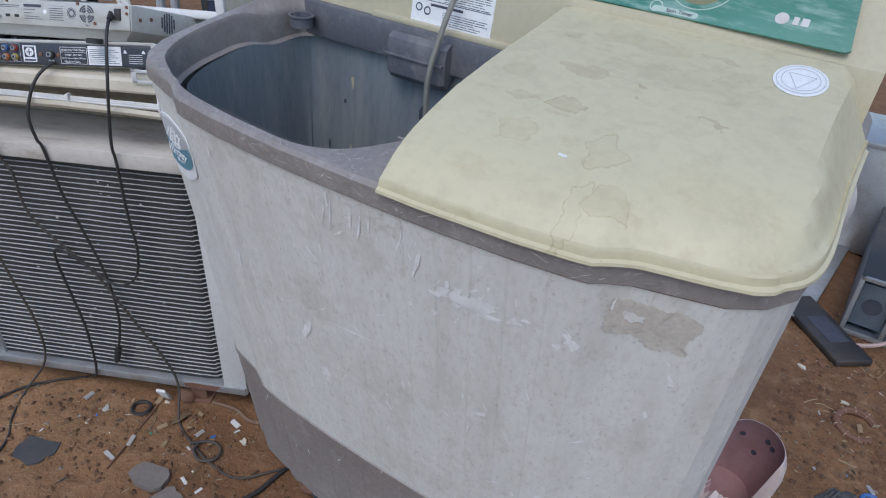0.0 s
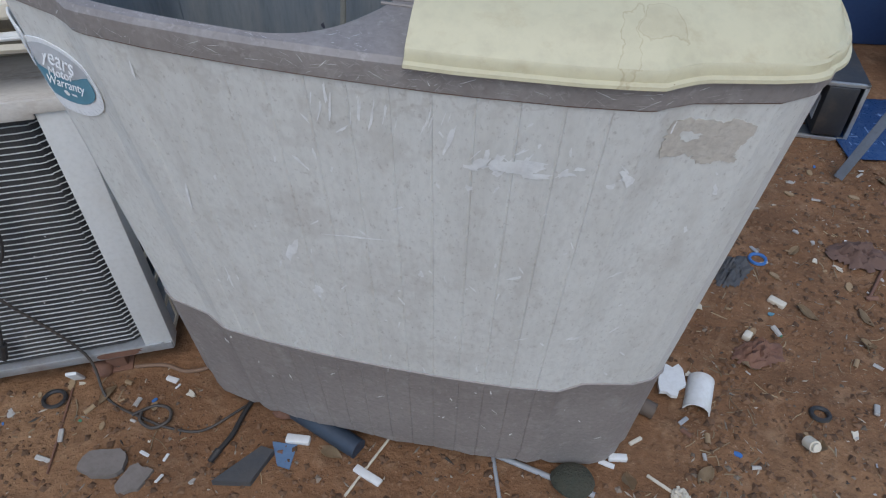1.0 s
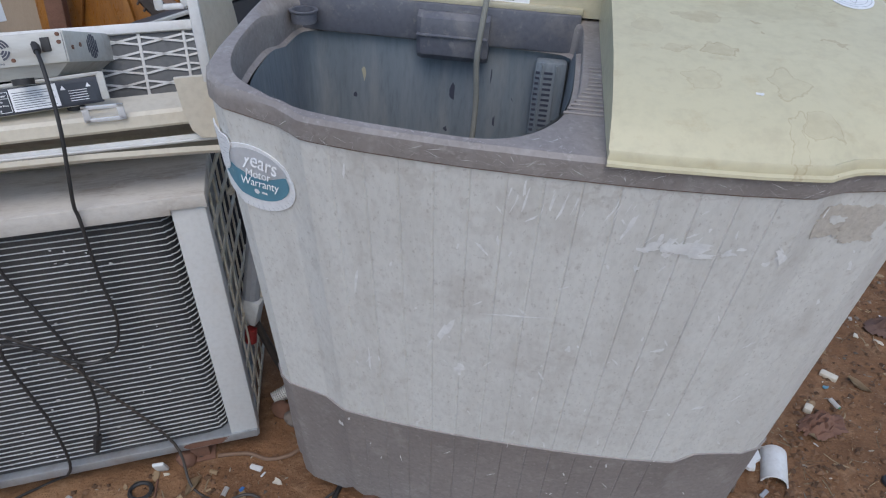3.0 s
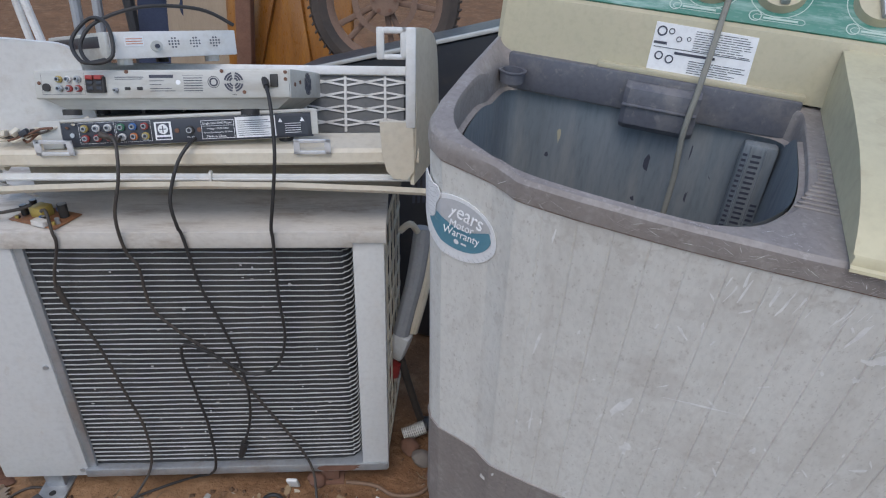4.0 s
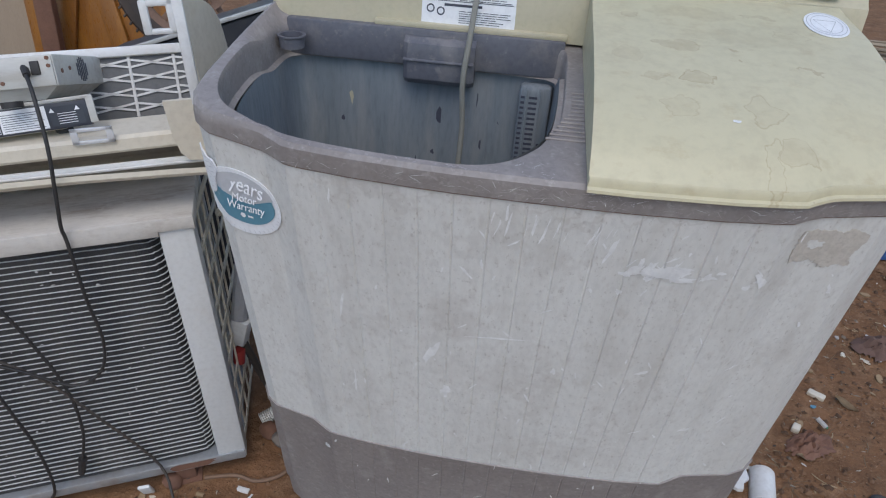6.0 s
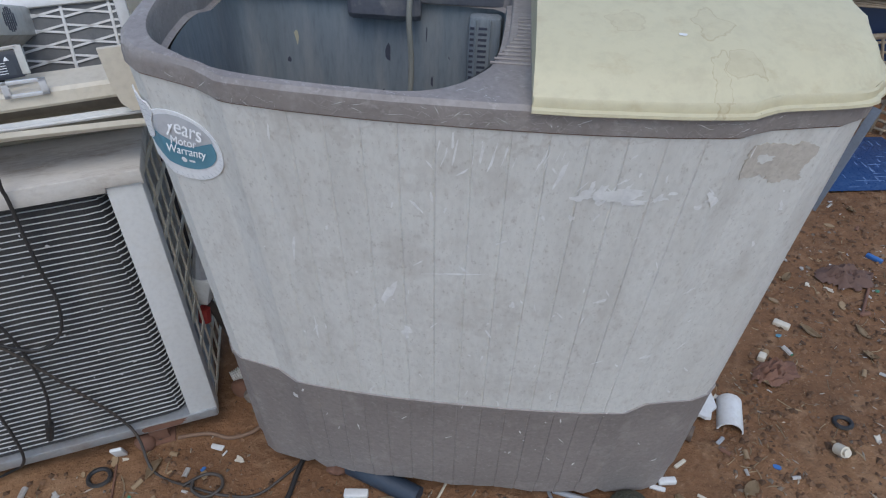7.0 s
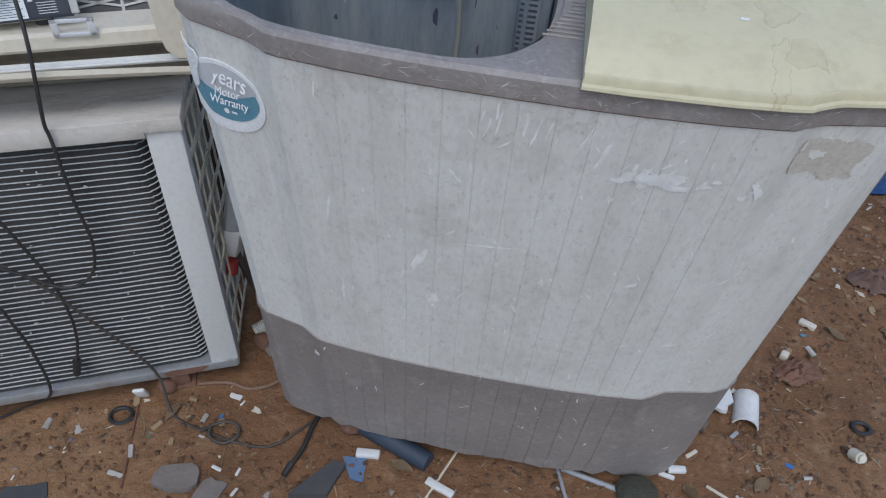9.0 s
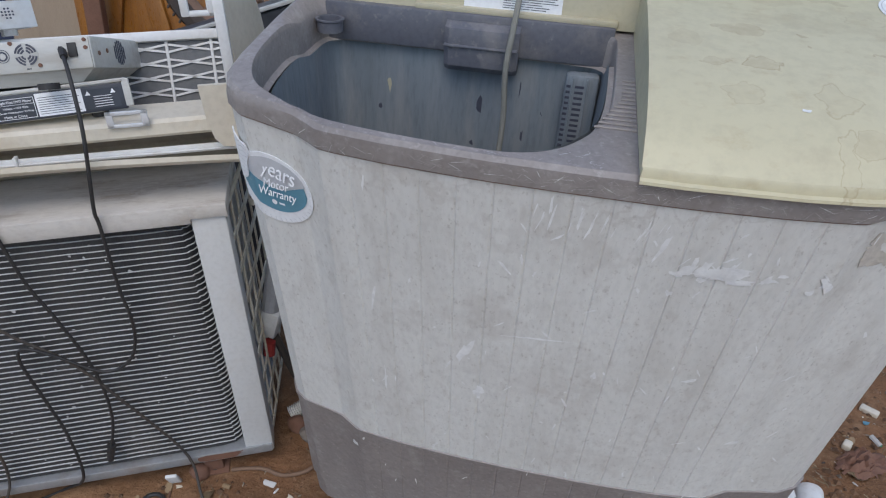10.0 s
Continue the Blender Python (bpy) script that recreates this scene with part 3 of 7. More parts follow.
    part("scuff", bm, bpy.data.materials.get("white_scuff") or mat("white_scuff", (0.84, 0.84, 0.83), 0.6, (0.72, 0.715, 0.70), 60, amount=0.9), lid)
    y0 = half_y(0.2755) - 0.0078
    part("crack", box(bmesh.new(), (0.2750, y0, rim_z(0.275, y0) - 0.005), (0.2757, y0 + 0.006, rim_z(0.275, y0) + 0.0)), M_RUST, lid, "short rust-brown crack in the lid lip")
    # round approval badge with a ring and a triangle
    badge_o = [(0.352 + 0.027 * math.cos(a), 0.325 + 0.036 * math.sin(a)) for a in (2 * math.pi * i / 36 for i in range(36))]
    bm = patch(bmesh.new(), badge_o, on_lid, 0.0016, 0.001)
    badge = part("round_sticker", bm, M_PAPER, lid, "worn round white sticker")
    bm = bmesh.new()
    for k1, k2 in ((0.72, 0.69), (0.90, 0.87)):
        loft(bm, [[on_lid(0.352 + (x - 0.352) * k, 0.325 + (y - 0.325) * k, 0.0021) for x, y in badge_o] for k in (k1, k2)])
    for a0 in (0.5, 2.6, 4.7):
        p, q = [(0.352 + 0.017 * math.cos(a), 0.325 + 0.023 * math.sin(a)) for a in (a0, a0 + 2.1)]
        loft(bm, [[on_lid(p[0], p[1], 0.002), on_lid(q[0], q[1], 0.002)], [on_lid(p[0] * 0.9 + 0.0352, p[1] * 0.9 + 0.0325, 0.002), on_lid(q[0] * 0.9 + 0.0352, q[1] * 0.9 + 0.0325, 0.002)]], False)
    part("print", bm, mat("worn_grey_print", (0.42, 0.43, 0.44), 0.6, (0.60, 0.60, 0.61), 60, 200, 0, amount=1.0), badge)
    # control housing with its green face
    bm = bmesh.new()
    sec = [(0.373, 0.925), (0.382, 1.002), (0.384, 1.009), (0.389, 1.013), (0.464, 1.092), (0.500, 1.10), (0.522, 1.08), (0.522, 0.93)]
    loft(bm, [[(x, y + (0.006 if abs(x) > 0.41 else 0), z - (0.006 if abs(x) > 0.41 else 0)) for y, z in sec] for x in (-0.412, -0.404, -0.2, 0.0, 0.2, 0.414, 0.424)], True, True, True)
    part("control_housing", bm, M_CREAM, base, "cream plastic control housing", 30)
    SL = Vector((0, 0.075, 0.079)).normalized()
    ORG = Vector((0, 0.389, 1.013))
    NRM = Vector((0, -SL.z, SL.y))

    def on_slope(x, v, out):
        return ORG + Vector((x, 0, 0)) + SL * v + NRM * out
    bm = bmesh.new()
    outline = [(-0.37, 0.001), (0.380, 0.001), (0.385, 0.004), (0.376, 0.061), (0.371, 0.098), (-0.36, 0.098)]
    loft(bm, [[on_slope(x, v, 0.0) for x, v in outline], [on_slope(x, v, 0.003) for x, v in outline]], True, False, True)
    face = part("control_panel", bm, M_GREEN, base, "green control fascia with pale bands")
    slope = Matrix(((1, 0, 0, 0), (0, SL.y, NRM.y, 0), (0, SL.z, NRM.z, 0), (0, 0, 0, 1)))
    for x in (-0.123, -0.034, 0.087, 0.208):
        bm = bmesh.new()
        mm = Matrix.Translation(on_slope(x, 0.055, 0.003)) @ slope
        disc(bm, (0, 0, 0), 0.033, 0.012, "z", 32, 0.030)
        bmesh.ops.transform(bm, matrix=mm, verts=bm.verts[:])
        knob = part("knob", bm, M_CREAM, face, "cream rotary knob")
        bm = bmesh.new()
        box(bm, (-0.006, -0.028, 0.011), (0.006, 0.028, 0.022), 0.003, 2, mm @ pose(0, 0, 0, 0, 0, 12))
        part("grip", bm, M_STEEL if x > -0.1 else M_CREAM, knob)
        bm = bmesh.new()
        loft(bm, [[mm @ Vector((r * math.cos(a), r * math.sin(a), 0.0006)) for a in (math.pi * (0.9 + 1.2 * i / 30) for i in range(31))] for r in (0.0395, 0.0408)], False)
        part("dial_mark", bm, mat("pale_print", (0.45, 0.58, 0.52), 0.5) if "pale_print" not in bpy.data.materials else bpy.data.materials["pale_print"], face)
    pale = bpy.data.materials["pale_print"]
    for x in (-0.135, -0.03, 0.09):
        bm = bmesh.new()
        pill = [(x + (0.028 * (1 if math.cos(a) > 0 else -1) + 0.005 * math.cos(a)), 0.0125 + 0.0045 * math.sin(a)) for a in (2 * math.pi * (i + 0.5) / 20 for i in range(20))]
        loft(bm, [[on_slope(px, pv, 0.0034) for px, pv in pill], [on_slope(x + (px - x) * 0.97, 0.0125 + (pv - 0.0125) * 0.78, 0.0034) for px, pv in pill]])
        box(bm, (-0.02, -0.0015, 0), (0.024, 0.0015, 0.0004), 0, 1, Matrix.Translation(on_slope(x, 0.0125, 0.0032)) @ slope)
        loft(bm, [[on_slope(x - 0.03 + r * math.cos(a), 0.014 + r * math.sin(a), 0.0036) for a in (2 * math.pi * i / 16 for i in range(16))] for r in (0.0085, 0.007)])
        part("caption_bar", bm, pale, face)
    bm = patch(bmesh.new(), [(0.190 + (0.024 * (1 if math.cos(a) > 0 else -1) + 0.004 * math.cos(a)), 0.0065 + 0.004 * math.sin(a)) for a in (2 * math.pi * (i + 0.5) / 20 for i in range(20))], lambda x, v, o: on_slope(x, v, 0.0035), 0)
    loft(bm, [[on_slope(0.166 + r * math.cos(a), 0.0095 + r * math.sin(a), 0.0037) for a in (2 * math.pi * i / 16 for i in range(16))] for r in (0.008, 0.0066)])
    part("caption_plate", bm, pale, face)
    words("caption", "Spin Timer", 0.0076, Matrix.Translation(on_slope(0.196, 0.0065, 0.0040)) @ slope, M_INK, face)
    bm = patch(bmesh.new(), [(0.306 + 0.0075 * math.cos(a), 0.026 + 0.0075 * math.sin(a)) for a in (2 * math.pi * i / 20 for i in range(20))], lambda x, v, o: on_slope(x, v, 0.0036), 0)
    box(bm, (0.012, -0.005, 0), (0.018, 0.005, 0.0006), 0, 1, Matrix.Translation(on_slope(0.306, 0.026, 0.003)) @ slope)
    box(bm, (0.021, -0.005, 0), (0.029, 0.005, 0.0006), 0, 1, Matrix.Translation(on_slope(0.306, 0.026, 0.003)) @ slope)
    part("emblem", bm, M_STEEL, face, "small round grey emblem")
    # paper instruction label on the backboard
    def on_board(x, z, out):
        return Vector((x, 0.373 + 0.009 * (z - 0.925) / 0.077 - out, z))
    bm = bmesh.new()
    loft(bm, [[on_board(x, z, o) for x, z in ((-0.183, 0.938), (-0.046, 0.936), (-0.047, 1.0), (-0.183, 1.002))] for o in (0.0, 0.0014)], True, False, True)
    paper = part("instruction_label", bm, M_PAPER, base, "white printed instruction sticker")
    bm = bmesh.new()

    def bar(x0, x1, z0, z1):
        loft(bm, [[on_board(x0, z0, 0.0019), on_board(x1, z0, 0.0019)], [on_board(x0, z1, 0.0019), on_board(x1, z1, 0.0019)]], False)
    bar(-0.18, -0.05, 0.969, 0.970)
    rnd = random.Random(4)
    for q in range(16):
        z = 0.9405 + 0.0031 * q + (0.012 if q > 5 else 0)
        if z < 0.9975:
            x0 = -0.128
            while x0 < -0.058 - rnd.random() * 0.02:
                x1 = min(x0 + rnd.uniform(0.008, 0.024), -0.052)
                bar(x0, x1, z, z + 0.0009)
                x0 = x1 + 0.0016
    bar(-0.150, -0.095, 0.9625, 0.9660)
    bar(-0.181, -0.163, 0.9735, 0.977)
    for x, z, r in ((-0.173, 0.991, 0.007), (-0.160, 0.992, 0.0042), (-0.135, 0.985, 0.003), (-0.17, 0.958, 0.006), (-0.155, 0.955, 0.006), (-0.148, 0.983, 0.004)):
        loft(bm, [[on_board(x + q * math.cos(a), z + q * math.sin(a), 0.0019) for a in (2 * math.pi * i / 14 for i in range(14))] for q in (r, r * 0.68)])
    part("print", bm, M_INK, paper)
    # warranty sticker wrapped round the front corner
    def on_body(x, z, out):
        return on_front(x, z + (0.008 if z > 0.34 else 0), out)
    SX, SZ = -0.347, 0.772
    disc_o = [(SX + 0.059 * math.cos(a), SZ + 0.0485 * math.sin(a)) for a in (2 * math.pi * i / 48 for i in range(48))]
    tab = [(v.x, v.y) for v in smooth_line([(-0.402, 0.832, 0), (-0.392, 0.829, 0), (-0.386, 0.823, 0), (-0.376, 0.823, 0), (-0.371, 0.812, 0), (-0.378, 0.797, 0), (-0.380, 0.780, 0), (-0.387, 0.772, 0), (-0.396, 0.772, 0), (-0.402, 0.79, 0)], 4, True)]
    bm = patch(bmesh.new(), disc_o, on_body, 0.0022, 0.0015)
    st = part("warranty_sticker", bm, M_PAPER, base, "round white and teal warranty sticker, scratched")
    bm = patch(bmesh.new(), tab, on_body, 0.0046, 0.0032)
    part("sticker_tab", bm, M_PAPER, st)

    def field_edge(a):
        return (SX + 0.003 + 0.0485 * math.cos(a), SZ + 0.006 + 0.0375 * math.sin(a))

    def sheet(lo, hi, out, n=28, rows=8):
        """A printed field between two lines across the sticker."""
        b = bmesh.new()
        loft(b, [[on_body(*[p + (q - p) * r / rows for p, q in zip(lo(i / n), hi(i / n))], out) for i in range(n + 1)] for r in range(rows + 1)], False)
        return b

    def wave(t):
        x = SX - 0.042 + 0.090 * t
        return (x, SZ + 0.009 + 0.007 * math.cos(t * 5.5))
    part("grey_field", sheet(wave, lambda t: field_edge(math.pi * (0.93 - 0.86 * t)), 0.0029), mat("pale_grey_print", (0.56, 0.57, 0.59), 0.5), st)
    part("teal_field", sheet(wave, lambda t: field_edge(math.pi * (1.03 + 0.94 * t)), 0.0033), M_TEAL, st)
    bm = bmesh.new()
    for k in range(9):
        z0 = 0.775 + 0.006 * k
        line = [(-0.399 + 0.003 * i, z0 + 0.0012 * math.sin(i * 1.3 + k)) for i in range(9)]
        loft(bm, [[on_body(a, b, 0.0050) for a, b in line], [on_body(a, b + 0.0006, 0.0050) for a, b in line]], False)
    for k in range(20):
        a = math.pi * (1.08 + 0.9 * k / 20)
        line = [(SX + r * math.cos(a + w), SZ + 0.82 * r * math.sin(a + w)) for r, w in ((0.0525, 0), (0.0545, 0.03), (0.0565, 0.01), (0.058, 0.04))]
        loft(bm, [[on_body(p, q, 0.0027) for p, q in line], [on_body(p + 0.0005, q + 0.0004, 0.0027) for p, q in line]], False)
    tagged(part("wave_print", bm, bpy.data.materials["pale_grey_print"], st), kind="stuff")
    p0, p1 = on_front(-0.366, 0.777), on_front(-0.30, 0.777)
    turn = math.degrees(math.atan2(p1.y - p0.y, p1.x - p0.x))
    for text, x, z, size in (("years", -0.331, 0.7995, 0.025), ("Motor", -0.338, 0.7805, 0.0140), ("Warranty", -0.338, 0.7675, 0.0140)):
        m_ = Matrix.Translation(on_front(x, z + 0.008, 0.0052)) @ pose(0, 0, 0, 80, 0, turn)
        if text == "years":
            m_ = m_ @ Matrix(((1, 0.22, 0, 0), (0, 1, 0, 0), (0, 0, 1, 0), (0, 0, 0, 1)))
        words("lettering", text, size, m_, M_PAPER, st)
    bm = patch(bmesh.new(), [(-0.345 + 0.0038 * math.cos(a), 0.7535 + 0.0038 * math.sin(a)) for a in (2 * math.pi * i / 16 for i in range(16))], on_body, 0.0040)
    patch(bm, [(-0.338, 0.752), (-0.330, 0.752), (-0.330, 0.755), (-0.338, 0.755)], on_body, 0.0040)
    part("emblem", bm, M_PAPER, st)
    # torn glue patch
    pts = [(0.287, 0.797), (0.286, 0.815), (0.289, 0.836), (0.31, 0.838), (0.335, 0.835), (0.345, 0.838), (0.366, 0.829), (0.362, 0.812), (0.356, 0.80), (0.36, 0.786), (0.345, 0.789), (0.33, 0.784), (0.315, 0.796), (0.30, 0.794)]
    edge = [(p[0] + 0.005 * noise.noise((i * 1.3, 2, 1)), p[1] + 0.005 * noise.noise((i * 1.7, 5, 1))) for i, p in enumerate((v.x, v.y) for v in smooth_line([(a, b, 0) for a, b in pts], 9, True))]
    bm = patch(bmesh.new(), edge, on_body, 0.0011, 0.0009)
    part("glue_residue", bm, mat("glue_residue", (0.59, 0.545, 0.48), 0.85, (0.50, 0.455, 0.395), 70, 220, 0.4, amount=0.9), base, "grey-brown torn paper residue")
    bm = patch(bmesh.new(), wobble(24, 0.009, 0.006, 0.308, 0.819, 5, 0.4), on_body, 0.0016)
    part("bare_spot", bm, M_SHELL, base)
    # white scuffs and scratches on shell, skirt and rim
    scuff = bpy.data.materials["white_scuff"]
    pale_scratch = mat("pale_scratch", (0.44, 0.41, 0.39), 0.6)
    marks = [(-0.10, 0.582, 0.004, 0.02, 20), (-0.077, 0.503, 0.004, 0.009, 5), (0.172, 0.775, 0.005, 0.009, 62), (0.162, 0.772, 0.004, 0.010, 78), (0.152, 0.776, 0.003, 0.009, 50), (0.180, 0.766, 0.003, 0.009, 85), (0.166, 0.782, 0.002, 0.012, 88), (0.147, 0.768, 0.001, 0.007, 40), (0.14, 0.777, 0.004, 0.008, 15), (0.128, 0.779, 0.003, 0.008, 15), (0.095, 0.802, 0.002, 0.014, 15), (-0.007, 0.633, 0.03, 0.0012, -6), (0.064, 0.581, 0.0025, 0.004, 0), (0.174, 0.599, 0.006, 0.002, -30), (-0.21, 0.486, 0.0012, 0.02, 2), (-0.218, 0.649, 0.0015, 0.014, 8), (0.262, 0.478, 0.008, 0.0015, -20), (-0.058, 0.739, 0.008, 0.0012, 50), (-0.018, 0.816, 0.001, 0.014, 8), (0.01, 0.818, 0.0012, 0.012, 10), (0.023, 0.82, 0.001, 0.015, 12), (0.035, 0.822, 0.001, 0.01, 10), (0.262, 0.773, 0.007, 0.004, 60), (0.25, 0.761, 0.003, 0.003, 0), (-0.276, 0.284, 0.004, 0.005, 10), (0.355, 0.75, 0.006, 0.002, 70), (-0.02, 0.832, 0.001, 0.008, 0), (0.115, 0.74, 0.003, 0.003, 0), (-0.12, 0.55, 0.001, 0.006, 20)]
    marks = [(x, z, rx * 1.35, rz * 1.3, tilt) for x, z, rx, rz, tilt in marks]
    rnd = random.Random(8)
    for _ in range(34):
        marks.append((rnd.gauss(0.16, 0.026), rnd.gauss(0.776, 0.005), rnd.uniform(0.0006, 0.0045), rnd.uniform(0.003, 0.009), rnd.uniform(20, 90)))
    for _ in range(16):
        marks.append((rnd.uniform(-0.04, 0.10), rnd.uniform(0.80, 0.83), rnd.uniform(0.0003, 0.0008), rnd.uniform(0.004, 0.012), rnd.uniform(5, 20)))
    for _ in range(90):
        marks.append((rnd.uniform(-0.27, 0.36), rnd.uniform(0.12, 0.84), rnd.uniform(0.0005, 0.0018), rnd.uniform(0.001, 0.009), rnd.uniform(-50, 60)))
    for k, (x, z, rx, rz, tilt) in enumerate(marks):
        o = wobble(12, rx, rz, 0, 0, k + 20, 0.5)
        ct, sn = math.cos(radians(-tilt)), math.sin(radians(-tilt))
        bm = patch(bmesh.new(), [(x + a * ct - b * sn, z + a * sn + b * ct) for a, b in o], on_body, (0.0028 if z < 0.33 else 0.0009) + 0.00002 * (k % 60))
        part("scuff", bm, scuff, body)
    for k in range(230):
        x = rnd.uniform(-0.33, 0.36) if k % 3 else rnd.gauss(0.0, 0.05)
        on_top = rnd.random() < 0.4 and x < 0.03
        ln, w, tilt = rnd.uniform(0.002, 0.012), rnd.uniform(0.00012, 0.0004), rnd.choice((-1, 1)) * rnd.uniform(0, 75)
        ct, sn = math.cos(radians(tilt)), math.sin(radians(tilt))
        o = [(x + a * ct - b * sn, a * sn + b * ct) for a, b in ((-ln, 0), (0, -w), (ln, 0), (0, w))]
        bm = bmesh.new()
        if on_top:
            y0 = half_y(abs(x)) + 0.003 + rnd.random() * (0.006 if x < -0.05 else 0.03)
            fan = lambda a, b, q: Vector((a, y0 + b * 0.5, rim_z(a, y0 + b * 0.5) + 0.0005))
        else:
            z0 = rnd.uniform(0.864, 0.881)
            fan = lambda a, b, q: on_front(a, z0 + b * 0.6, 0.0042)
        patch(bm, o, fan, 0)
        part("scratch", bm, pale_scratch if k % 4 else scuff, rim)
    # beige cord hanging into the tub
    bm = tube(bmesh.new(), [(-0.085, 0.50, 1.106), (-0.09, 0.458, 1.094), (-0.098, 0.405, 1.041), (-0.102, 0.362, 0.985), (-0.106, 0.333, 0.925), (-0.110, 0.320, 0.87), (-0.106, 0.315, 0.80), (-0.108, 0.30, 0.72), (-0.112, 0.29, 0.62)], 0.0042, 8)
    part("drain_cord", bm, mat("beige_cord", (0.25, 0.245, 0.21), 0.6), base, "dusty beige cord hanging over the panel into the tub")
    return base


build_washer()

# ---- outdoor air-conditioner unit ----
AC = pose(-0.212, 0.272, 0.05, 0, 0, 24.5)


def ac(u, v, z):
    """A point given along, behind and above the lower right front corner of the outdoor unit."""
    return AC @ Vector((u, v, z))


def build_outdoor_unit():
    base = thing("outdoor_air_conditioner", AC, "dusty white outdoor air-conditioner unit with exposed fins", "air conditioner")
    W, D, H = 0.81, 0.30, 0.594
    bm = bmesh.new()
    box(bm, (-W - 0.004, -0.006, H - 0.004), (0.004, D + 0.004, H + 0.002), 0.003)
    for a, b in (((-W - 0.004, -0.006, 0.563), (-0.055, 0.0, H)), ((-W - 0.004, -0.006, 0.57), (-W, D, H)), ((0.0, -0.006, 0.57), (0.004, D, H)), ((-0.06, -0.006, 0.572), (0.004, 0.0, H))):
        box(bm, a, b, 0.0025)
    part("top_cover", bm, M_ACTOP, base, "dust-covered steel top cover")
    bm = bmesh.new()
    box(bm, (-W, 0, 0), (-0.634, 0.012, 0.575), 0.004)
    box(bm, (-W, 0.006, 0), (-W + 0.012, D, 0.575), 0.003)
    side = part("side_panel", bm, M_ACWHITE, base, "white steel service panel")
    bm = bmesh.new()
    o, i = (-W + 0.022, 0.028, -0.652, 0.545), (-W + 0.03, 0.036, -0.66, 0.537)
    loft(bm, [[(x0, y, z0), (x1, y, z0), (x1, y, z1), (x0, y, z1)] for (x0, z0, x1, z1), y in ((o, -0.0005), (i, -0.003))], True, False, True)
    part("pressed_field", bm, M_ACWHITE, side)
    for u, z in ((-0.645, 0.30), (-0.645, 0.02)):
        bm = disc(bmesh.new(), (u, 0.001, z), 0.005, 0.004, "y", 12)
        part("screw", bm, M_STEEL, side)
    bm = bmesh.new()
    box(bm, (-0.056, 0, 0), (0, 0.006, 0.575), 0.0025)
    box(bm, (-0.006, 0.002, 0), (0, 0.045, 0.575), 0.0025)
    post = part("corner_post", bm, M_ACWHITE, base, "white steel corner post")
    part("screw", disc(bmesh.new(), (-0.02, 0.001, 0.02), 0.004, 0.004, "y", 10), M_STEEL, post)
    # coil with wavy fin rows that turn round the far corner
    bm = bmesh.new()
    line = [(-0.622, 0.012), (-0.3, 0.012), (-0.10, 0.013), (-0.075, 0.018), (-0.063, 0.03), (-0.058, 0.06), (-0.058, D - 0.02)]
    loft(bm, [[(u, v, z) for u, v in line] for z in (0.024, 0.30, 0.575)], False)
    # one dark sheet; its colour carries the shade behind the fin rows
    coil = part("coil", bm, M_COIL, base, "dusty condenser coil, darkened for the shade between its fins")
    bm = bmesh.new()
    box(bm, (-0.634, 0.004, 0.022), (-0.617, 0.03, 0.572), 0.002)
    part("header_plate", bm, M_STEEL, coil)
    rnd = random.Random(3)
    for k in range(45):
        z = 0.035 + 0.0119 * k
        bm = bmesh.new()
        pts = [Vector((u, v, 0)) for u, v in line]
        path = []
        for p in smooth_line([(p.x, p.y, 0) for p in pts[:6]], 6):
            w = 0.0012 * noise.noise((p.x * 14, k * 0.25, 0)) + 0.0006 * rnd.uniform(-1, 1)
            path.append((p.x, p.y, z + w))
        rings = []
        for q, (x, y, zz) in enumerate(path):
            nx, ny = (0, -1) if x < -0.085 else ((0.7, -0.7) if y < 0.03 else (1, 0))
            h = 0.0006
            rings.append([(x, y, zz + h), (x + nx * 0.0026, y + ny * 0.0026, zz + h * 0.6), (x + nx * 0.0026, y + ny * 0.0026, zz - h * 0.6), (x, y, zz - h)])
        loft(bm, rings)
        part("fin", bm, M_FIN, coil)
    # pale bent spots on the fins
    for k in range(60):
        u, z = rnd.uniform(-0.6, -0.09), rnd.uniform(0.04, 0.56)
        bm = patch(bmesh.new(), wobble(8, rnd.uniform(0.001, 0.004), rnd.uniform(0.001, 0.003), u, z, k, 0.3), lambda a, b, o: Vector((a, 0.0075, b)), 0)
        part("bent_fin", bm, M_FIN, coil)
    bm = bmesh.new()
    box(bm, (-0.64, -0.004, 0.0), (-0.002, D, 0.022), 0.003)
    pan = part("base_pan", bm, M_STEEL, base, "grey steel base pan with rust")
    bm = patch(bmesh.new(), wobble(18, 0.05, 0.008, -0.11, 0.0115, 3, 0.3), lambda a, b, o: Vector((a, -0.0046, min(max(b, 0.003), 0.02))), 0)
    part("rust_patch", bm, M_RUST, pan)
    for u, m_ in ((-0.72, M_STEEL), (-0.13, M_RUST)):
        bm = bmesh.new()
        box(bm, (u - 0.03, -0.022 if u < -0.5 else 0.0, -0.048), (u + 0.03, D + 0.03, -0.042), 0.002)
        box(bm, (u - 0.02, 0.01, -0.045), (u + 0.02, D, 0.0), 0.004)
        foot = part("foot", bm, m_, base)
        part("bolt_hole", disc(bmesh.new(), (u, -0.008 if u < -0.5 else 0.015, -0.0418), 0.007, 0.0006, "z", 14), M_BLACK, foot)
    # slatted guard on the flank
    for z in [0.01 + 0.0688 * i for i in range(9)]:
        bm = bmesh.new()
        loft(bm, [[(u - 0.003, v, zz), (u, v, zz), (u, v, zz + 0.012), (u - 0.003, v, zz + 0.012)] for u, v, zz in ((0.0, 0.045, z), (0.026, D, z))], True, True, True)
        part("guard_rail", bm, M_BONE, base)
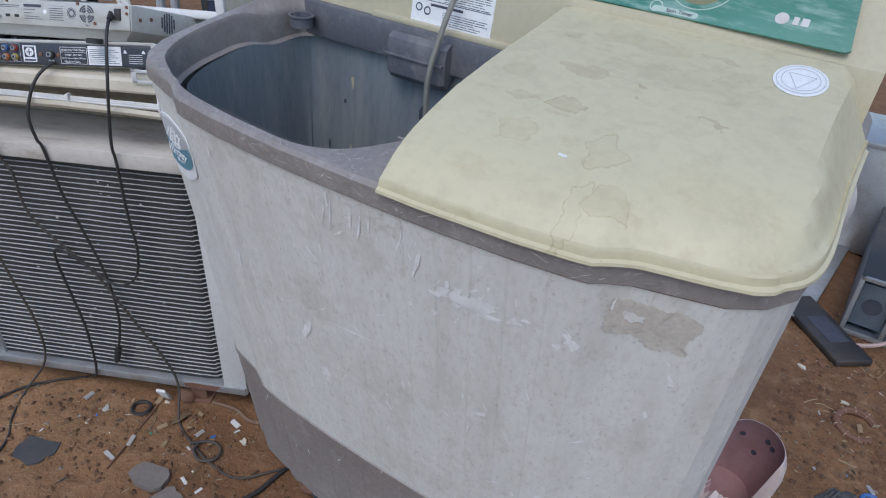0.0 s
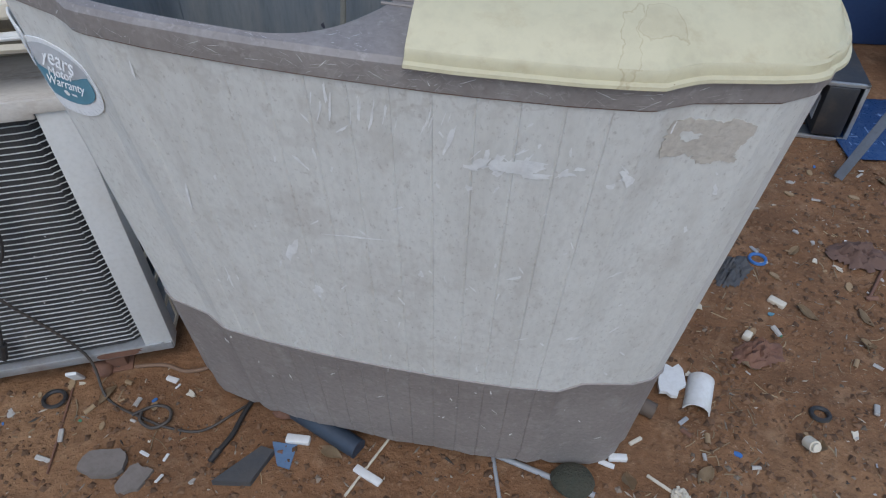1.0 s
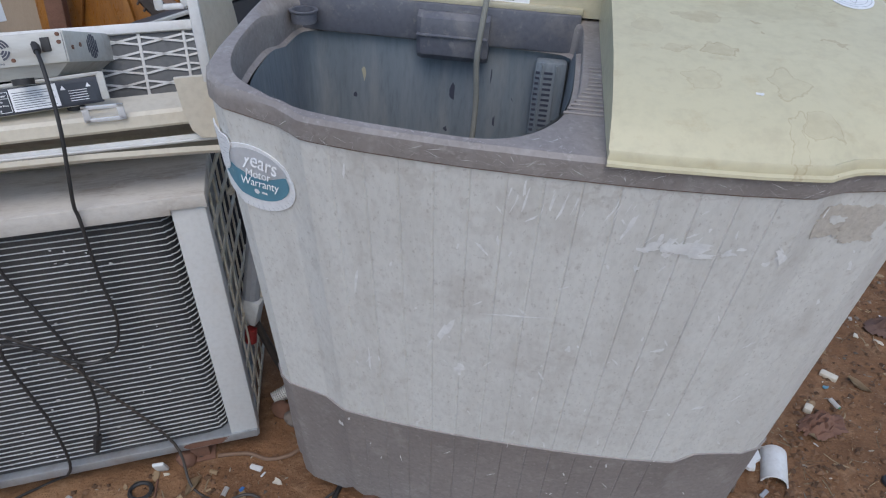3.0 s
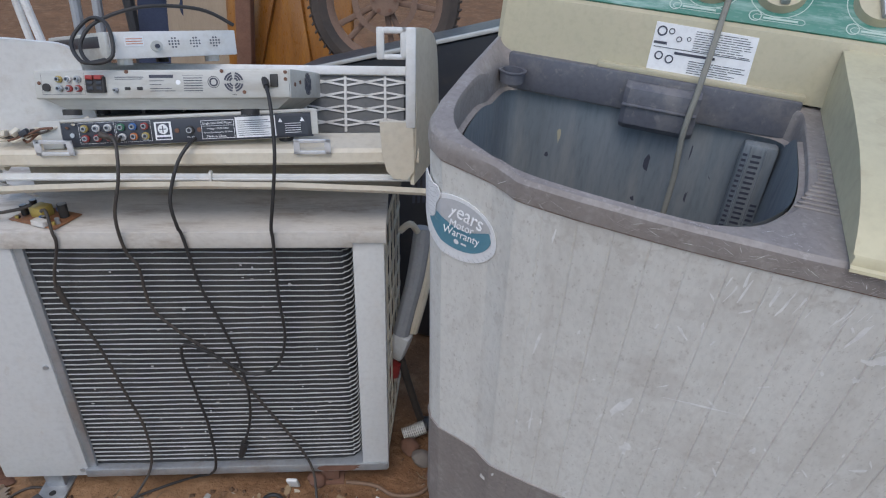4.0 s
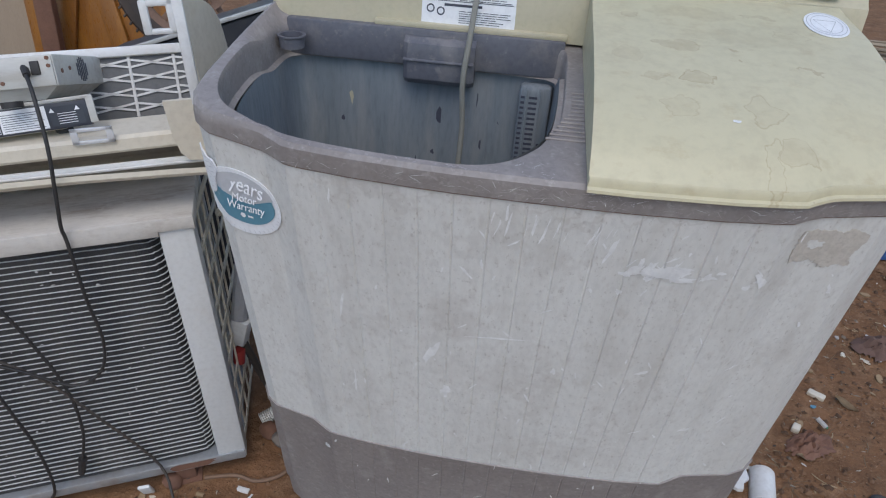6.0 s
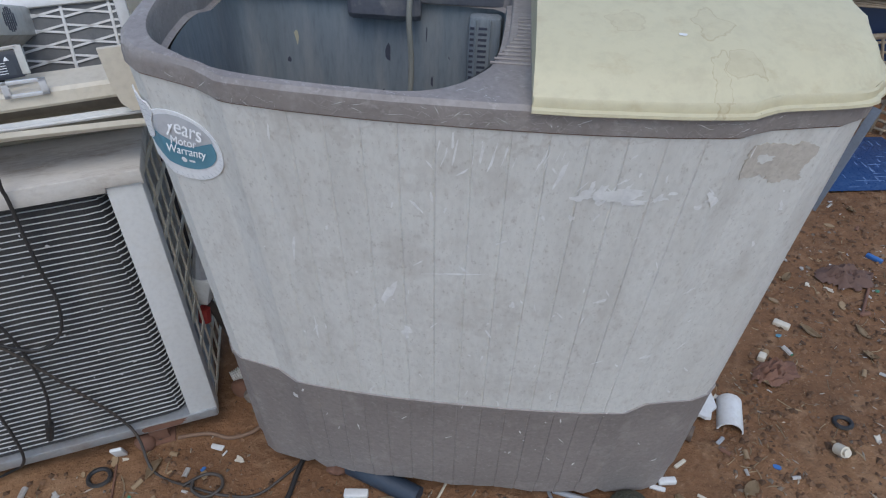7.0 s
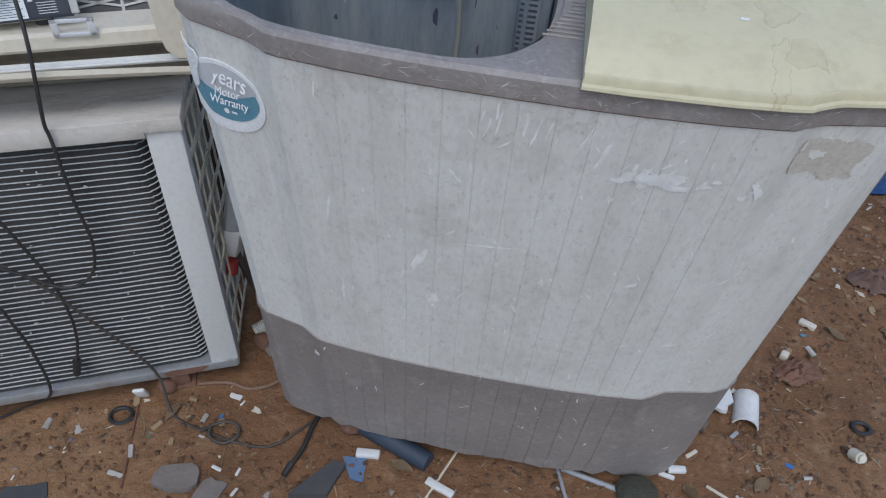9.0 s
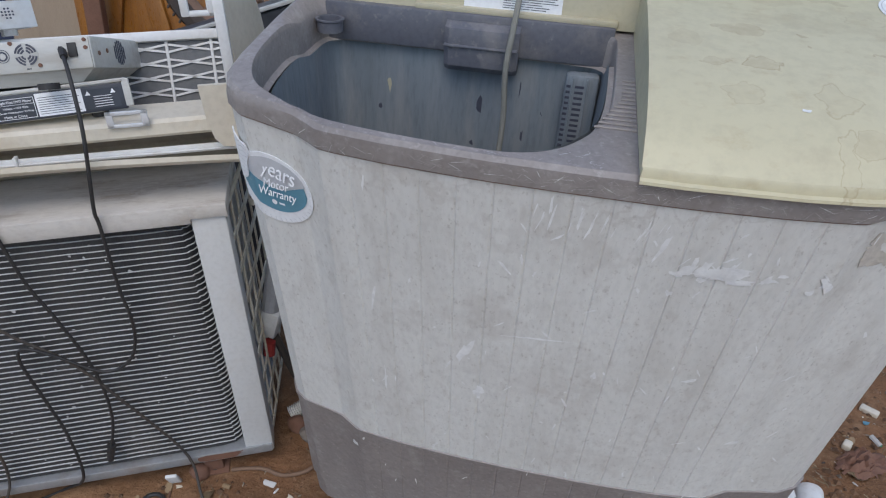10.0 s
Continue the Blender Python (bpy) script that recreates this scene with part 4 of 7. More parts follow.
    for k in range(5):
        v = 0.075 + 0.052 * k
        bm = bmesh.new()
        box(bm, (-0.004 + 0.026 * (v - 0.045) / 0.255, v, 0.01), (0.0005 + 0.026 * (v - 0.045) / 0.255, v + 0.004, 0.57), 0.0006)
        part("guard_slat", bm, M_BONE, base)
    bm = bmesh.new()
    box(bm, (-W + 0.01, D - 0.006, 0.01), (-0.006, D, 0.60), 0.002)
    part("rear_panel", bm, M_ACWHITE, base)
    # black block added inside to keep the casing dark behind coil and guard
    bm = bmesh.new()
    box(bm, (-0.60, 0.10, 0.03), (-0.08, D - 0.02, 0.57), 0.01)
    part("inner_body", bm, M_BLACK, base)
    return base


build_outdoor_unit()


# ---- stripped indoor unit lying on it ----
def build_indoor_unit():
    base = thing("indoor_air_conditioner", AC @ pose(0, 0, 0.612), "stripped cream indoor air-conditioner casing lying open on the outdoor unit", "air conditioner")
    T = 0.612

    def z(v):
        return v - T
    bm = bmesh.new()
    box(bm, (-0.66, 0.16, -0.017), (0.03, 0.27, 0.05), 0.01)
    box(bm, (-0.64, 0.12, 0.045), (0.02, 0.25, 0.075), 0.006)
    part("chassis", bm, mat("grimy_bone_plastic", (0.30, 0.26, 0.20), 0.7, (0.16, 0.13, 0.10), 9, 90, 0.2), base)
    bm = bmesh.new()
    sec = [(0.0, 0.662), (-0.004, 0.668), (-0.002, 0.676), (0.02, 0.664), (0.05, 0.652), (0.05, 0.648), (0.01, 0.657)]
    loft(bm, [[(u, v, z(q) + 0.012 * (1 - ((u + 0.29) / 0.36) ** 2)) for v, q in sec] for u in (-0.65, -0.55, -0.42, -0.29, -0.15, 0.0, 0.072)], True, True, True)
    part("lower_lip", bm, M_BONE, base, "cream lower lip of the casing")
    bm = bmesh.new()
    box(bm, (-0.655, 0.028, z(0.674)), (0.055, 0.034, z(0.687)), 0.002)
    box(bm, (-0.62, 0.024, z(0.678)), (0.03, 0.03, z(0.680)), 0.0005)
    box(bm, (-0.29, 0.022, z(0.672)), (-0.285, 0.034, z(0.692)), 0.001)
    part("louvre", bm, M_WHITE, base, "white air louvre")
    bm = bmesh.new()
    sec = [(0.03, 0.702), (0.026, 0.707), (0.028, 0.724), (0.034, 0.729), (0.10, 0.732), (0.10, 0.722), (0.05, 0.718), (0.045, 0.702)]
    loft(bm, [[(u, v, z(q) + 0.012 * (u + 0.3)) for v, q in sec] for u in (-0.70, -0.3, 0.06)], True, True, True)
    part("front_beam", bm, M_BONE, base, "cream front beam")
    for u in (-0.525, -0.115):
        bm = bmesh.new()
        for a, b in (((u - 0.03, 0), (u + 0.03, 0.006)), ((u - 0.03, 0.02), (u + 0.03, 0.026)), ((u - 0.03, 0), (u - 0.02, 0.026)), ((u + 0.02, 0), (u + 0.03, 0.026))):
            box(bm, (a[0], 0.021, z(0.724) + a[1] + 0.012 * (u + 0.3)), (b[0], 0.0245, z(0.724) + b[1] + 0.012 * (u + 0.3)), 0.001)
        part("clip", bm, M_CLIP, base, "bent bright steel clip")
    # right end cap: a bulging side plate behind a narrow front edge, a lower flange and a square hook
    def cap_column(q, inset):
        u, v = 0.052 + 0.045 * math.sin(q * math.pi / 2), 0.02 + 0.19 * q
        return u - inset, v, 0.672, 0.93 - 0.03 * q - 0.10 * q ** 3
    bm = bmesh.new()
    rings = []
    for k in range(13):
        (u, v, lo, hi), (w, _, _, _) = cap_column(k / 12, 0), cap_column(k / 12, 0.006)
        rings.append([(u, v, z(lo))] + [(u + 0.004 * math.sin(math.pi * t), v, z(lo + (hi - lo) * t)) for t in (0.25, 0.5, 0.75)] + [(u, v, z(hi)), (w, v + 0.002, z(hi)), (w, v + 0.002, z(lo))])
    loft(bm, rings, True, True, True)
    cap = part("end_cap", bm, M_BONE, base, "curved cream end cap", 40)
    part("front_edge", box(bmesh.new(), (0.038, 0.012, z(0.775)), (0.054, 0.021, z(0.932)), 0.003), M_WHITE, cap)
    bm = bmesh.new()
    prof = [(-0.004, 0.785), (0.05, 0.785), (0.052, 0.70), (0.040, 0.684), (0.018, 0.686), (0.006, 0.70), (-0.001, 0.735)]
    loft(bm, [[(a, v, z(b)) for a, b in prof] for v in (0.014, 0.022)], True, True, True)
    part("flange", bm, M_BONE, cap)
    bm = bmesh.new()
    for a, b in (((-0.006, 0.884), (0.006, 0.932)), ((0.004, 0.884), (0.040, 0.892)), ((0.004, 0.923), (0.040, 0.932)), ((0.030, 0.884), (0.040, 0.932))):
        box(bm, (a[0], 0.012, z(a[1])), (b[0], 0.021, z(b[1])), 0.003)
    part("hook", bm, M_WHITE, cap)
    # left end sheet
    bm = bmesh.new()
    outl = smooth_line([(-0.50, 0.69, 0), (-0.50, 0.78, 0), (-0.51, 0.862, 0), (-0.58, 0.878, 0), (-0.68, 0.88, 0), (-0.715, 0.85, 0), (-0.715, 0.78, 0), (-0.68, 0.72, 0), (-0.63, 0.69, 0), (-0.56, 0.685, 0)], 5, True)
    loft(bm, [[(p.x, 0.13 + o - 0.5 * max(0, -0.62 - p.x), z(p.y)) for p in outl] for o in (0.0, 0.008)], True, True, True)
    part("end_sheet", bm, M_WHITE, base, "white curved casing sheet")
    bm = bmesh.new()
    tube(bm, [(-0.62, 0.045, z(0.695)), (-0.67, 0.05, z(0.705)), (-0.705, 0.065, z(0.75)), (-0.722, 0.075, z(0.81)), (-0.715, 0.085, z(0.87))], 0.010, 8)
    part("end_rim", bm, M_BONE, base)
    tube_bm = tube(bmesh.new(), [(-0.69, 0.12, z(0.72)), (-0.685, 0.11, z(0.612))], 0.010, 12, 1)
    part("drain_pipe", tube_bm, M_WHITE, base)
    # filter screen with white lattice
    tilt = Matrix.Translation((0, 0.20, z(0.70))) @ pose(0, 0, 0, -22)
    bm = bmesh.new()
    box(bm, (-0.62, 0.004, 0.0), (0.035, 0.007, 0.105), 0, 1, tilt)
    screen = part("filter_screen", bm, mat("grey_mesh", (0.13, 0.135, 0.14), 0.8, (0.20, 0.20, 0.20), 60, 400, 0.4), base, "grey dusty filter mesh")
    bm = bmesh.new()
    box(bm, (-0.62, -0.006, 0.105), (0.045, 0.012, 0.122), 0.003, 2, tilt)
    part("top_bar", bm, M_WHITE, screen)
    for u0 in [-0.60 + 0.075 * i for i in range(9)]:
        bm = bmesh.new()
        box(bm, (u0 - 0.0025, 0, 0), (u0 + 0.0025, 0.005, 0.106), 0.001, 1, tilt)
        part("upright", bm, M_WHITE, screen)
        if u0 > -0.32:
            for j in range(4):
                for sgn in (1, -1):
                    bm = bmesh.new()
                    mm = tilt @ Matrix.Translation((u0 + 0.0375, 0.001, 0.018 + 0.025 * j)) @ pose(0, 0, 0, 0, sgn * 10, 0)
                    box(bm, (-0.036, 0, -0.0018), (0.036, 0.004, 0.0018), 0, 1, mm)
                    part("lattice_bar", bm, M_WHITE, screen)
    return base


build_indoor_unit()


# ---- electronics stacked on it ----
def jack(parent, x, zc, material, y=0.0, r=0.0055):
    """A phono socket: coloured plastic collar, bright metal sleeve and dark bore."""
    j = part("jack", disc(bmesh.new(), (x, y, zc), r, 0.0045, "y", 16), material, parent)
    bm = bmesh.new()
    loft(bm, [[(x + q * r * math.cos(a), y - d, zc + q * r * math.sin(a)) for a in (2 * math.pi * i / 14 for i in range(14))] for q, d in ((0.68, 0.004), (0.66, 0.0085), (0.46, 0.0085), (0.44, 0.005))])
    part("jack_sleeve", bm, M_STEEL, j)
    part("jack_hole", disc(bmesh.new(), (x, y - 0.0046, zc), r * 0.44, 0.0006, "y", 10), M_INK, j)
    return j


def bars(name, parent, rows, material, y):
    bm = bmesh.new()
    for x0, x1, z0, z1 in rows:
        loft(bm, [[(x0, y, z0), (x1, y, z0)], [(x0, y, z1), (x1, y, z1)]], False)
    return part(name, bm, material, parent)


def build_dvd():
    m = AC @ pose(-0.547, 0.034, 0.727, -16, -2.6, 2) @ Matrix.Diagonal((1.08, 1, 1.08, 1))
    base = thing("dvd_player", m, "slim silver disc player with black rear panel of coloured jacks", "disc player")
    w, h, d = 0.405, 0.042, 0.22
    bm = box(bmesh.new(), (0.012, 0, 0), (w - 0.04, d, h), 0.002)
    part("case", bm, M_SILVER, base)
    bm = bmesh.new()
    box(bm, (0.03, -0.002, 0.001), (w - 0.004, 0.001, h - 0.005), 0.001)
    face = part("rear_panel", bm, M_DARKFACE, base, "black printed rear panel")
    box_ = bmesh.new()
    box(box_, (0.0, -0.003, 0.0), (0.03, 0.001, h), 0.0015)
    box(box_, (0.03, -0.003, h - 0.004), (w, 0.001, h + 0.001), 0.001)
    box(box_, (w - 0.006, -0.003, 0.004), (w + 0.004, 0.001, h), 0.001)
    part("metal_edge", box_, M_SILVER, base)
    cols = [M_YELLOW, M_WHITE, M_WHITE, M_GREENP, M_BLUE, M_RED]
    cols2 = [M_RED, M_RED, M_RED, M_WHITE, M_ORANGE, M_YELLOW]
    for i in range(6):
        x = 0.064 + 0.0171 * i + (0.002 if i > 2 else 0)
        jack(face, x, 0.028, cols[i], -0.002)
        jack(face, x, 0.0135, cols2[i], -0.002)
    jack(face, 0.217, 0.019, M_BLACK, -0.002, 0.0065)
    for x in (0.198, 0.231, 0.045):
        part("screw", disc(bmesh.new(), (x, -0.002, 0.019), 0.0035, 0.002, "y", 8), M_RUST if x > 0.1 else M_STEEL, face)
    bars("approval_mark", face, [(0.165, 0.190, 0.006, 0.033)], M_PAPER, -0.0024)
    bars("mark_print", face, [(0.168, 0.187, 0.0135, 0.031), (0.167, 0.188, 0.0075, 0.0105)], M_INK, -0.0028)
    bars("white_label", face, [(0.285, 0.345, 0.004, 0.035)], M_PAPER, -0.0024)
    bars("label_print", face, [(0.288, 0.341 - 0.007 * (i % 3), 0.007 + 0.0031 * i, 0.0078 + 0.0031 * i) for i in range(8)], M_INK, -0.0028)
    bars("warning_label", face, [(0.349, 0.393, 0.005, 0.032)], M_DARKFACE, -0.0024)
    bars("warning_print", face, [(0.359, 0.383, 0.008 + 0.0034 * i, 0.0088 + 0.0034 * i) for i in range(5)], M_PAPER, -0.0028)
    fr = [(0.234, 0.283, 0.0045, 0.0052), (0.234, 0.283, 0.0315, 0.0322), (0.234, 0.2347, 0.0045, 0.032), (0.2823, 0.283, 0.0045, 0.032), (0.234, 0.283, 0.0235, 0.024)]
    for x0, x1 in ((0.055, 0.107), (0.109, 0.160)):
        fr += [(x0, x1, 0.0055, 0.0059), (x0, x1, 0.036, 0.0364), (x0, x0 + 0.0004, 0.0055, 0.0364), (x1 - 0.0004, x1, 0.0055, 0.0364)]
    bm = disc(bmesh.new(), (0.1775, -0.0028, 0.0222), 0.0075, 0.0003, "y", 20)
    ring = part("mark_ring", bm, M_PAPER, face)
    part("mark_cross", box(bmesh.new(), (0.1725, -0.0035, 0.0215), (0.1825, -0.0030, 0.0229)), M_INK, ring)
    part("mark_cross", box(bmesh.new(), (0.1768, -0.0039, 0.0172), (0.1782, -0.0034, 0.0272)), M_INK, ring)
    for x0 in (0.3525, 0.3855):
        bm = bmesh.new()
        loft(bm, [[(x0 - 0.0035, y, 0.0245), (x0 + 0.0035, y, 0.0245), (x0, y, 0.0305)] for y in (-0.0022, -0.0028)], True, False, True)
        part("warning_triangle", bm, M_PAPER, face)
    bars("frame_print", face, fr[:5], M_PAPER, -0.0024)
    bars("jack_border", face, fr[5:9], M_PAPER, -0.0024)
    bars("jack_border", face, fr[9:], M_PAPER, -0.0024)
    for t, x, zz, sz in (("Single Disc DVD Player", 0.2585, 0.0275, 0.0046), ("Voltage: ~220V 50Hz", 0.2585, 0.0195, 0.0037), ("Power Consumption: 20 Watt", 0.2585, 0.014, 0.0035), ("Made in China", 0.2555, 0.008, 0.005), ("MIC IN", 0.217, 0.0085, 0.0035), ("VIDEO", 0.150, 0.0075, 0.003)):
        words("lettering", t, sz, Matrix.Translation((x, -0.0028, zz)) @ FRONT, M_PAPER, face)
    for x in (0.06, w - 0.05):
        for v in (0.03, d - 0.03):
            part("foot", disc(bmesh.new(), (x, v, -0.007), 0.012, 0.0075, "z", 14), M_BLACK, base)
    return base


def build_receiver():
    m = AC @ pose(-0.576, 0.105, 0.788, -17, -3.0, -7) @ Matrix.Diagonal((1.045, 1, 1, 1))
    base = thing("disc_amplifier", m, "silver amplifier case with fan grille and dented sloping base", "amplifier")
    w, h, d = 0.415, 0.046, 0.35
    bm = box(bmesh.new(), (0, 0, 0), (w, d, h), 0.002)
    part("case", bm, M_SILVER, base)
    bm = bmesh.new()
    loft(bm, [[(0.01, 0.004, 0), (w - 0.005, 0.004, 0), (w - 0.005, d, 0), (0.01, d, 0)], [(0.04, 0.02, -0.018), (w - 0.03, 0.02, -0.018), (w - 0.03, d - 0.02, -0.018), (0.04, d - 0.02, -0.018)]], True, False, True)
    part("base", bm, M_SILVER, base)
    face = part("rear_panel", box(bmesh.new(), (0.002, -0.0025, 0.001), (w - 0.002, 0.001, h - 0.002), 0.001), M_SILVER, base)
    for i, c in enumerate((M_YELLOW, M_WHITE, M_STEEL)):
        jack(face, 0.044 + 0.0155 * i, 0.032, c, -0.0025)
    for i, c in enumerate((M_STEEL, M_RED, M_RED)):
        jack(face, 0.044 + 0.0155 * i, 0.017, c, -0.0025)
    part("socket", disc(bmesh.new(), (0.022, -0.0025, 0.019), 0.0065, 0.003, "y", 16), M_BLACK, face)
    part("speaker_terminal", box(bmesh.new(), (0.089, -0.009, 0.010), (0.120, 0.0, 0.036), 0.002), M_BLACK, face)
    for x in (0.092, 0.1065):
        part("clamp", box(bmesh.new(), (x, -0.013, 0.031), (x + 0.0115, 0.0, 0.038), 0.001), M_RED, face)
        for k in (0.014, 0.023):
            part("terminal", box(bmesh.new(), (x + 0.001, -0.0105, k), (x + 0.010, -0.0085, k + 0.006), 0.001), M_DARKFACE, face)
    for x in (0.15, 0.17):
        part("switch", box(bmesh.new(), (x, -0.004, 0.014), (x + 0.009, 0.0, 0.019), 0.0008), M_BLACK, face)
    jack(face, 0.136, 0.014, M_STEEL, -0.0025, 0.004)
    tiny = bars("print", face, [(0.135, 0.182, 0.034, 0.0352), (0.135, 0.18, 0.031, 0.032), (0.191, 0.23, 0.033, 0.038), (0.191, 0.215, 0.028, 0.029), (0.191, 0.21, 0.022, 0.023), (0.191, 0.226, 0.016, 0.017), (0.191, 0.232, 0.012, 0.013)] + [(0.246, 0.276, 0.012 + 0.004 * i, 0.0132 + 0.004 * i) for i in range(6)] + [(0.014, 0.085, 0.0075, 0.008), (0.014, 0.0144, 0.0075, 0.042), (0.0846, 0.085, 0.0075, 0.042)], M_INK, -0.003)
    tagged(tiny, kind="stuff")
    bars("label_plate", face, [(0.2445, 0.2775, 0.0105, 0.0106), (0.2445, 0.2775, 0.0365, 0.0369)], M_INK, -0.003)
    part("round_label", disc(bmesh.new(), (0.237, -0.0024, 0.026), 0.004, 0.0006, "y", 14), M_PAPER, face)
    bm = bmesh.new()
    for r1, r2 in ((0.0095, 0.0085), (0.007, 0.0045)):
        loft(bm, [[(0.294 + r * math.cos(a), -0.003, 0.026 + r * math.sin(a)) for a in (2 * math.pi * i / 20 for i in range(20))] for r in (r1, r2)])
    part("approval_ring", bm, M_INK, face)
    part("fan_hole", disc(bmesh.new(), (0.326, -0.0024, 0.026), 0.0165, 0.0006, "y", 28), M_SILVER, face)
    for r in (0.0155, 0.0115, 0.0075):
        for q in range(4):
            bm = bmesh.new()
            loft(bm, [[(0.326 + rr * math.cos(a), -0.0034, 0.026 + rr * math.sin(a)) for a in (math.pi / 2 * q + 0.2 + 1.17 * i / 10 for i in range(11))] for rr in (r, r - 0.0029)], False)
            part("fan_slot", bm, M_INK, face)
    words("lettering", "FAN", 0.0035, Matrix.Translation((0.326, -0.0032, 0.006)) @ FRONT, M_INK, face)
    part("power_inlet", box(bmesh.new(), (0.384, -0.006, 0.018), (0.396, 0.0, 0.038), 0.001), M_BLACK, face)
    for x, z_ in ((0.01, 0.026), (0.155, 0.043), (0.308, 0.043), (0.342, 0.01), (0.408, 0.03), (0.408, 0.041)):
        part("screw", disc(bmesh.new(), (x, -0.002, z_), 0.003, 0.002, "y", 8), M_RUST, face)
    for q in range(6):
        d = -0.0175 + 0.007 * q
        hh = math.sqrt(0.0205 ** 2 - d * d) * 0.92
        part("vent_slot", box(bmesh.new(), (w - 0.0005, 0.100 + d - 0.0017, 0.024 - hh), (w + 0.0008, 0.100 + d + 0.0017, 0.024 + hh)), M_INK, base)
    for y_, z_ in ((0.022, 0.022), (0.052, 0.026), (0.19, 0.022)):
        part("side_screw", disc(bmesh.new(), (w, y_, z_), 0.0035, 0.0012, "x", 10), M_RUST, base)
    for x in (0.07, w - 0.06):
        for v in (0.05, d - 0.05):
            part("foot", disc(bmesh.new(), (x, v + 0.012, -0.0255), 0.014, 0.009, "z", 16), M_BLACK, base)
    return base


def build_settop():
    m = AC @ pose(-0.440, 0.105, 0.848, -13, -3.0, 0) @ pose(0, 0, 0, 0, 0, 42) @ Matrix.Diagonal((1.12, 1.2, 1, 1))
    base = thing("set_top_box", m, "white satellite receiver with vent holes and darker display end", "set-top box")
    bm = box(bmesh.new(), (0, 0, 0.007), (0.20, 0.25, 0.05), 0.002)
    part("case", bm, M_WHITE, base)
    bm = box(bmesh.new(), (-0.006, -0.002, 0.005), (0.001, 0.252, 0.05), 0.002)
    fr = part("front_panel", bm, M_SILVER, base)
    part("display", box(bmesh.new(), (-0.0072, 0.02, 0.026), (-0.005, 0.22, 0.044), 0.001), M_DARKFACE, fr)
    for cx in (0.096, 0.13, 0.163):
        for i in range(4):
            for j in range(4):
                if abs(i - 1.5) + abs(j - 1.5) < 2.6:
                    part("vent_hole", disc(bmesh.new(), (cx + 0.0048 * (i - 1.5), 0.0004, 0.031 + 0.0048 * (j - 1.5)), 0.0016, 0.0006, "y", 8), M_INK, base)
    part("socket_ring", disc(bmesh.new(), (0.068, 0.0, 0.026), 0.009, 0.003, "y", 18), M_SILVER, base)
    part("socket", disc(bmesh.new(), (0.068, -0.003, 0.026), 0.0035, 0.003, "y", 12), M_INK, base)
    bars("paper_label", base, [(0.022, 0.05, 0.027, 0.042)], M_PAPER, -0.0006)
    bars("label_print", base, [(0.024, 0.048, 0.03 + 0.004 * i, 0.0312 + 0.004 * i) for i in range(3)], M_ORANGE, -0.001)
    for x in (0.03, 0.17):
        for v in (0.03, 0.22):
            part("foot", disc(bmesh.new(), (x, v, -0.003), 0.011, 0.011, "z", 12), M_BLACK if v > 0.1 else M_WHITE, base)
    return base


build_dvd()
build_receiver()
build_settop()


def build_board():
    base = thing("circuit_board", AC @ pose(-0.585, 0.045, 0.5975, 0, 0, -22), "small brown power circuit board crowded with components", "circuit board")
    part("board", box(bmesh.new(), (-0.05, -0.03, 0), (0.05, 0.03, 0.002), 0.0004), mat("brown_laminate", (0.30, 0.14, 0.07), 0.5), base)
    rnd = random.Random(12)
    part("transformer", box(bmesh.new(), (-0.02, -0.012, 0.002), (0.008, 0.014, 0.022), 0.003), M_YELLOW, base)
    for x, y, r, h, m_ in ((-0.035, 0.012, 0.006, 0.02, M_BLACK), (-0.038, -0.006, 0.006, 0.018, M_BLACK), (0.03, 0.012, 0.008, 0.024, M_BLACK), (-0.028, 0.021, 0.004, 0.012, M_BLUE), (0.016, -0.016, 0.004, 0.011, M_BLACK), (0.04, -0.012, 0.004, 0.01, M_STEEL)):
        c = part("capacitor", disc(bmesh.new(), (x, y, 0.002), r, h, "z", 14), m_, base)
        part("cap_top", disc(bmesh.new(), (x, y, 0.002 + h), r * 0.85, 0.0005, "z", 14), M_STEEL, c)
    for k in range(16):
        x, y = rnd.uniform(-0.044, 0.04), rnd.uniform(-0.026, 0.022)
        part("component", box(bmesh.new(), (x, y, 0.002), (x + rnd.uniform(0.003, 0.009), y + rnd.uniform(0.003, 0.006), 0.002 + rnd.uniform(0.004, 0.011)), 0.0008), rnd.choice((M_BLUE, M_WHITE, M_GREENP, M_BLACK, M_YELLOW, M_STEEL)), base)
    part("connector", box(bmesh.new(), (0.005, -0.034, 0.002), (0.032, -0.02, 0.012), 0.001), M_WHITE, base)


build_board()


# ---- cables ----
def cable(name, pts, r, material, label, plug=None):
    ob = thing(name, Matrix(), label, "cable")
    part("lead", tube(bmesh.new(), pts, r, 7, 6), material, ob, "", 75)
    if plug:
        a, b, rr = plug
        part("plug", tube(bmesh.new(), [a, Vector(a).lerp(Vector(b), 0.3), b], (rr, rr * 0.75), 8, 2), material, ob)
    return ob


def on_ground(pts, h=0.004):
    return [(x, y, ground_z(x, y) + h) for x, y in pts]


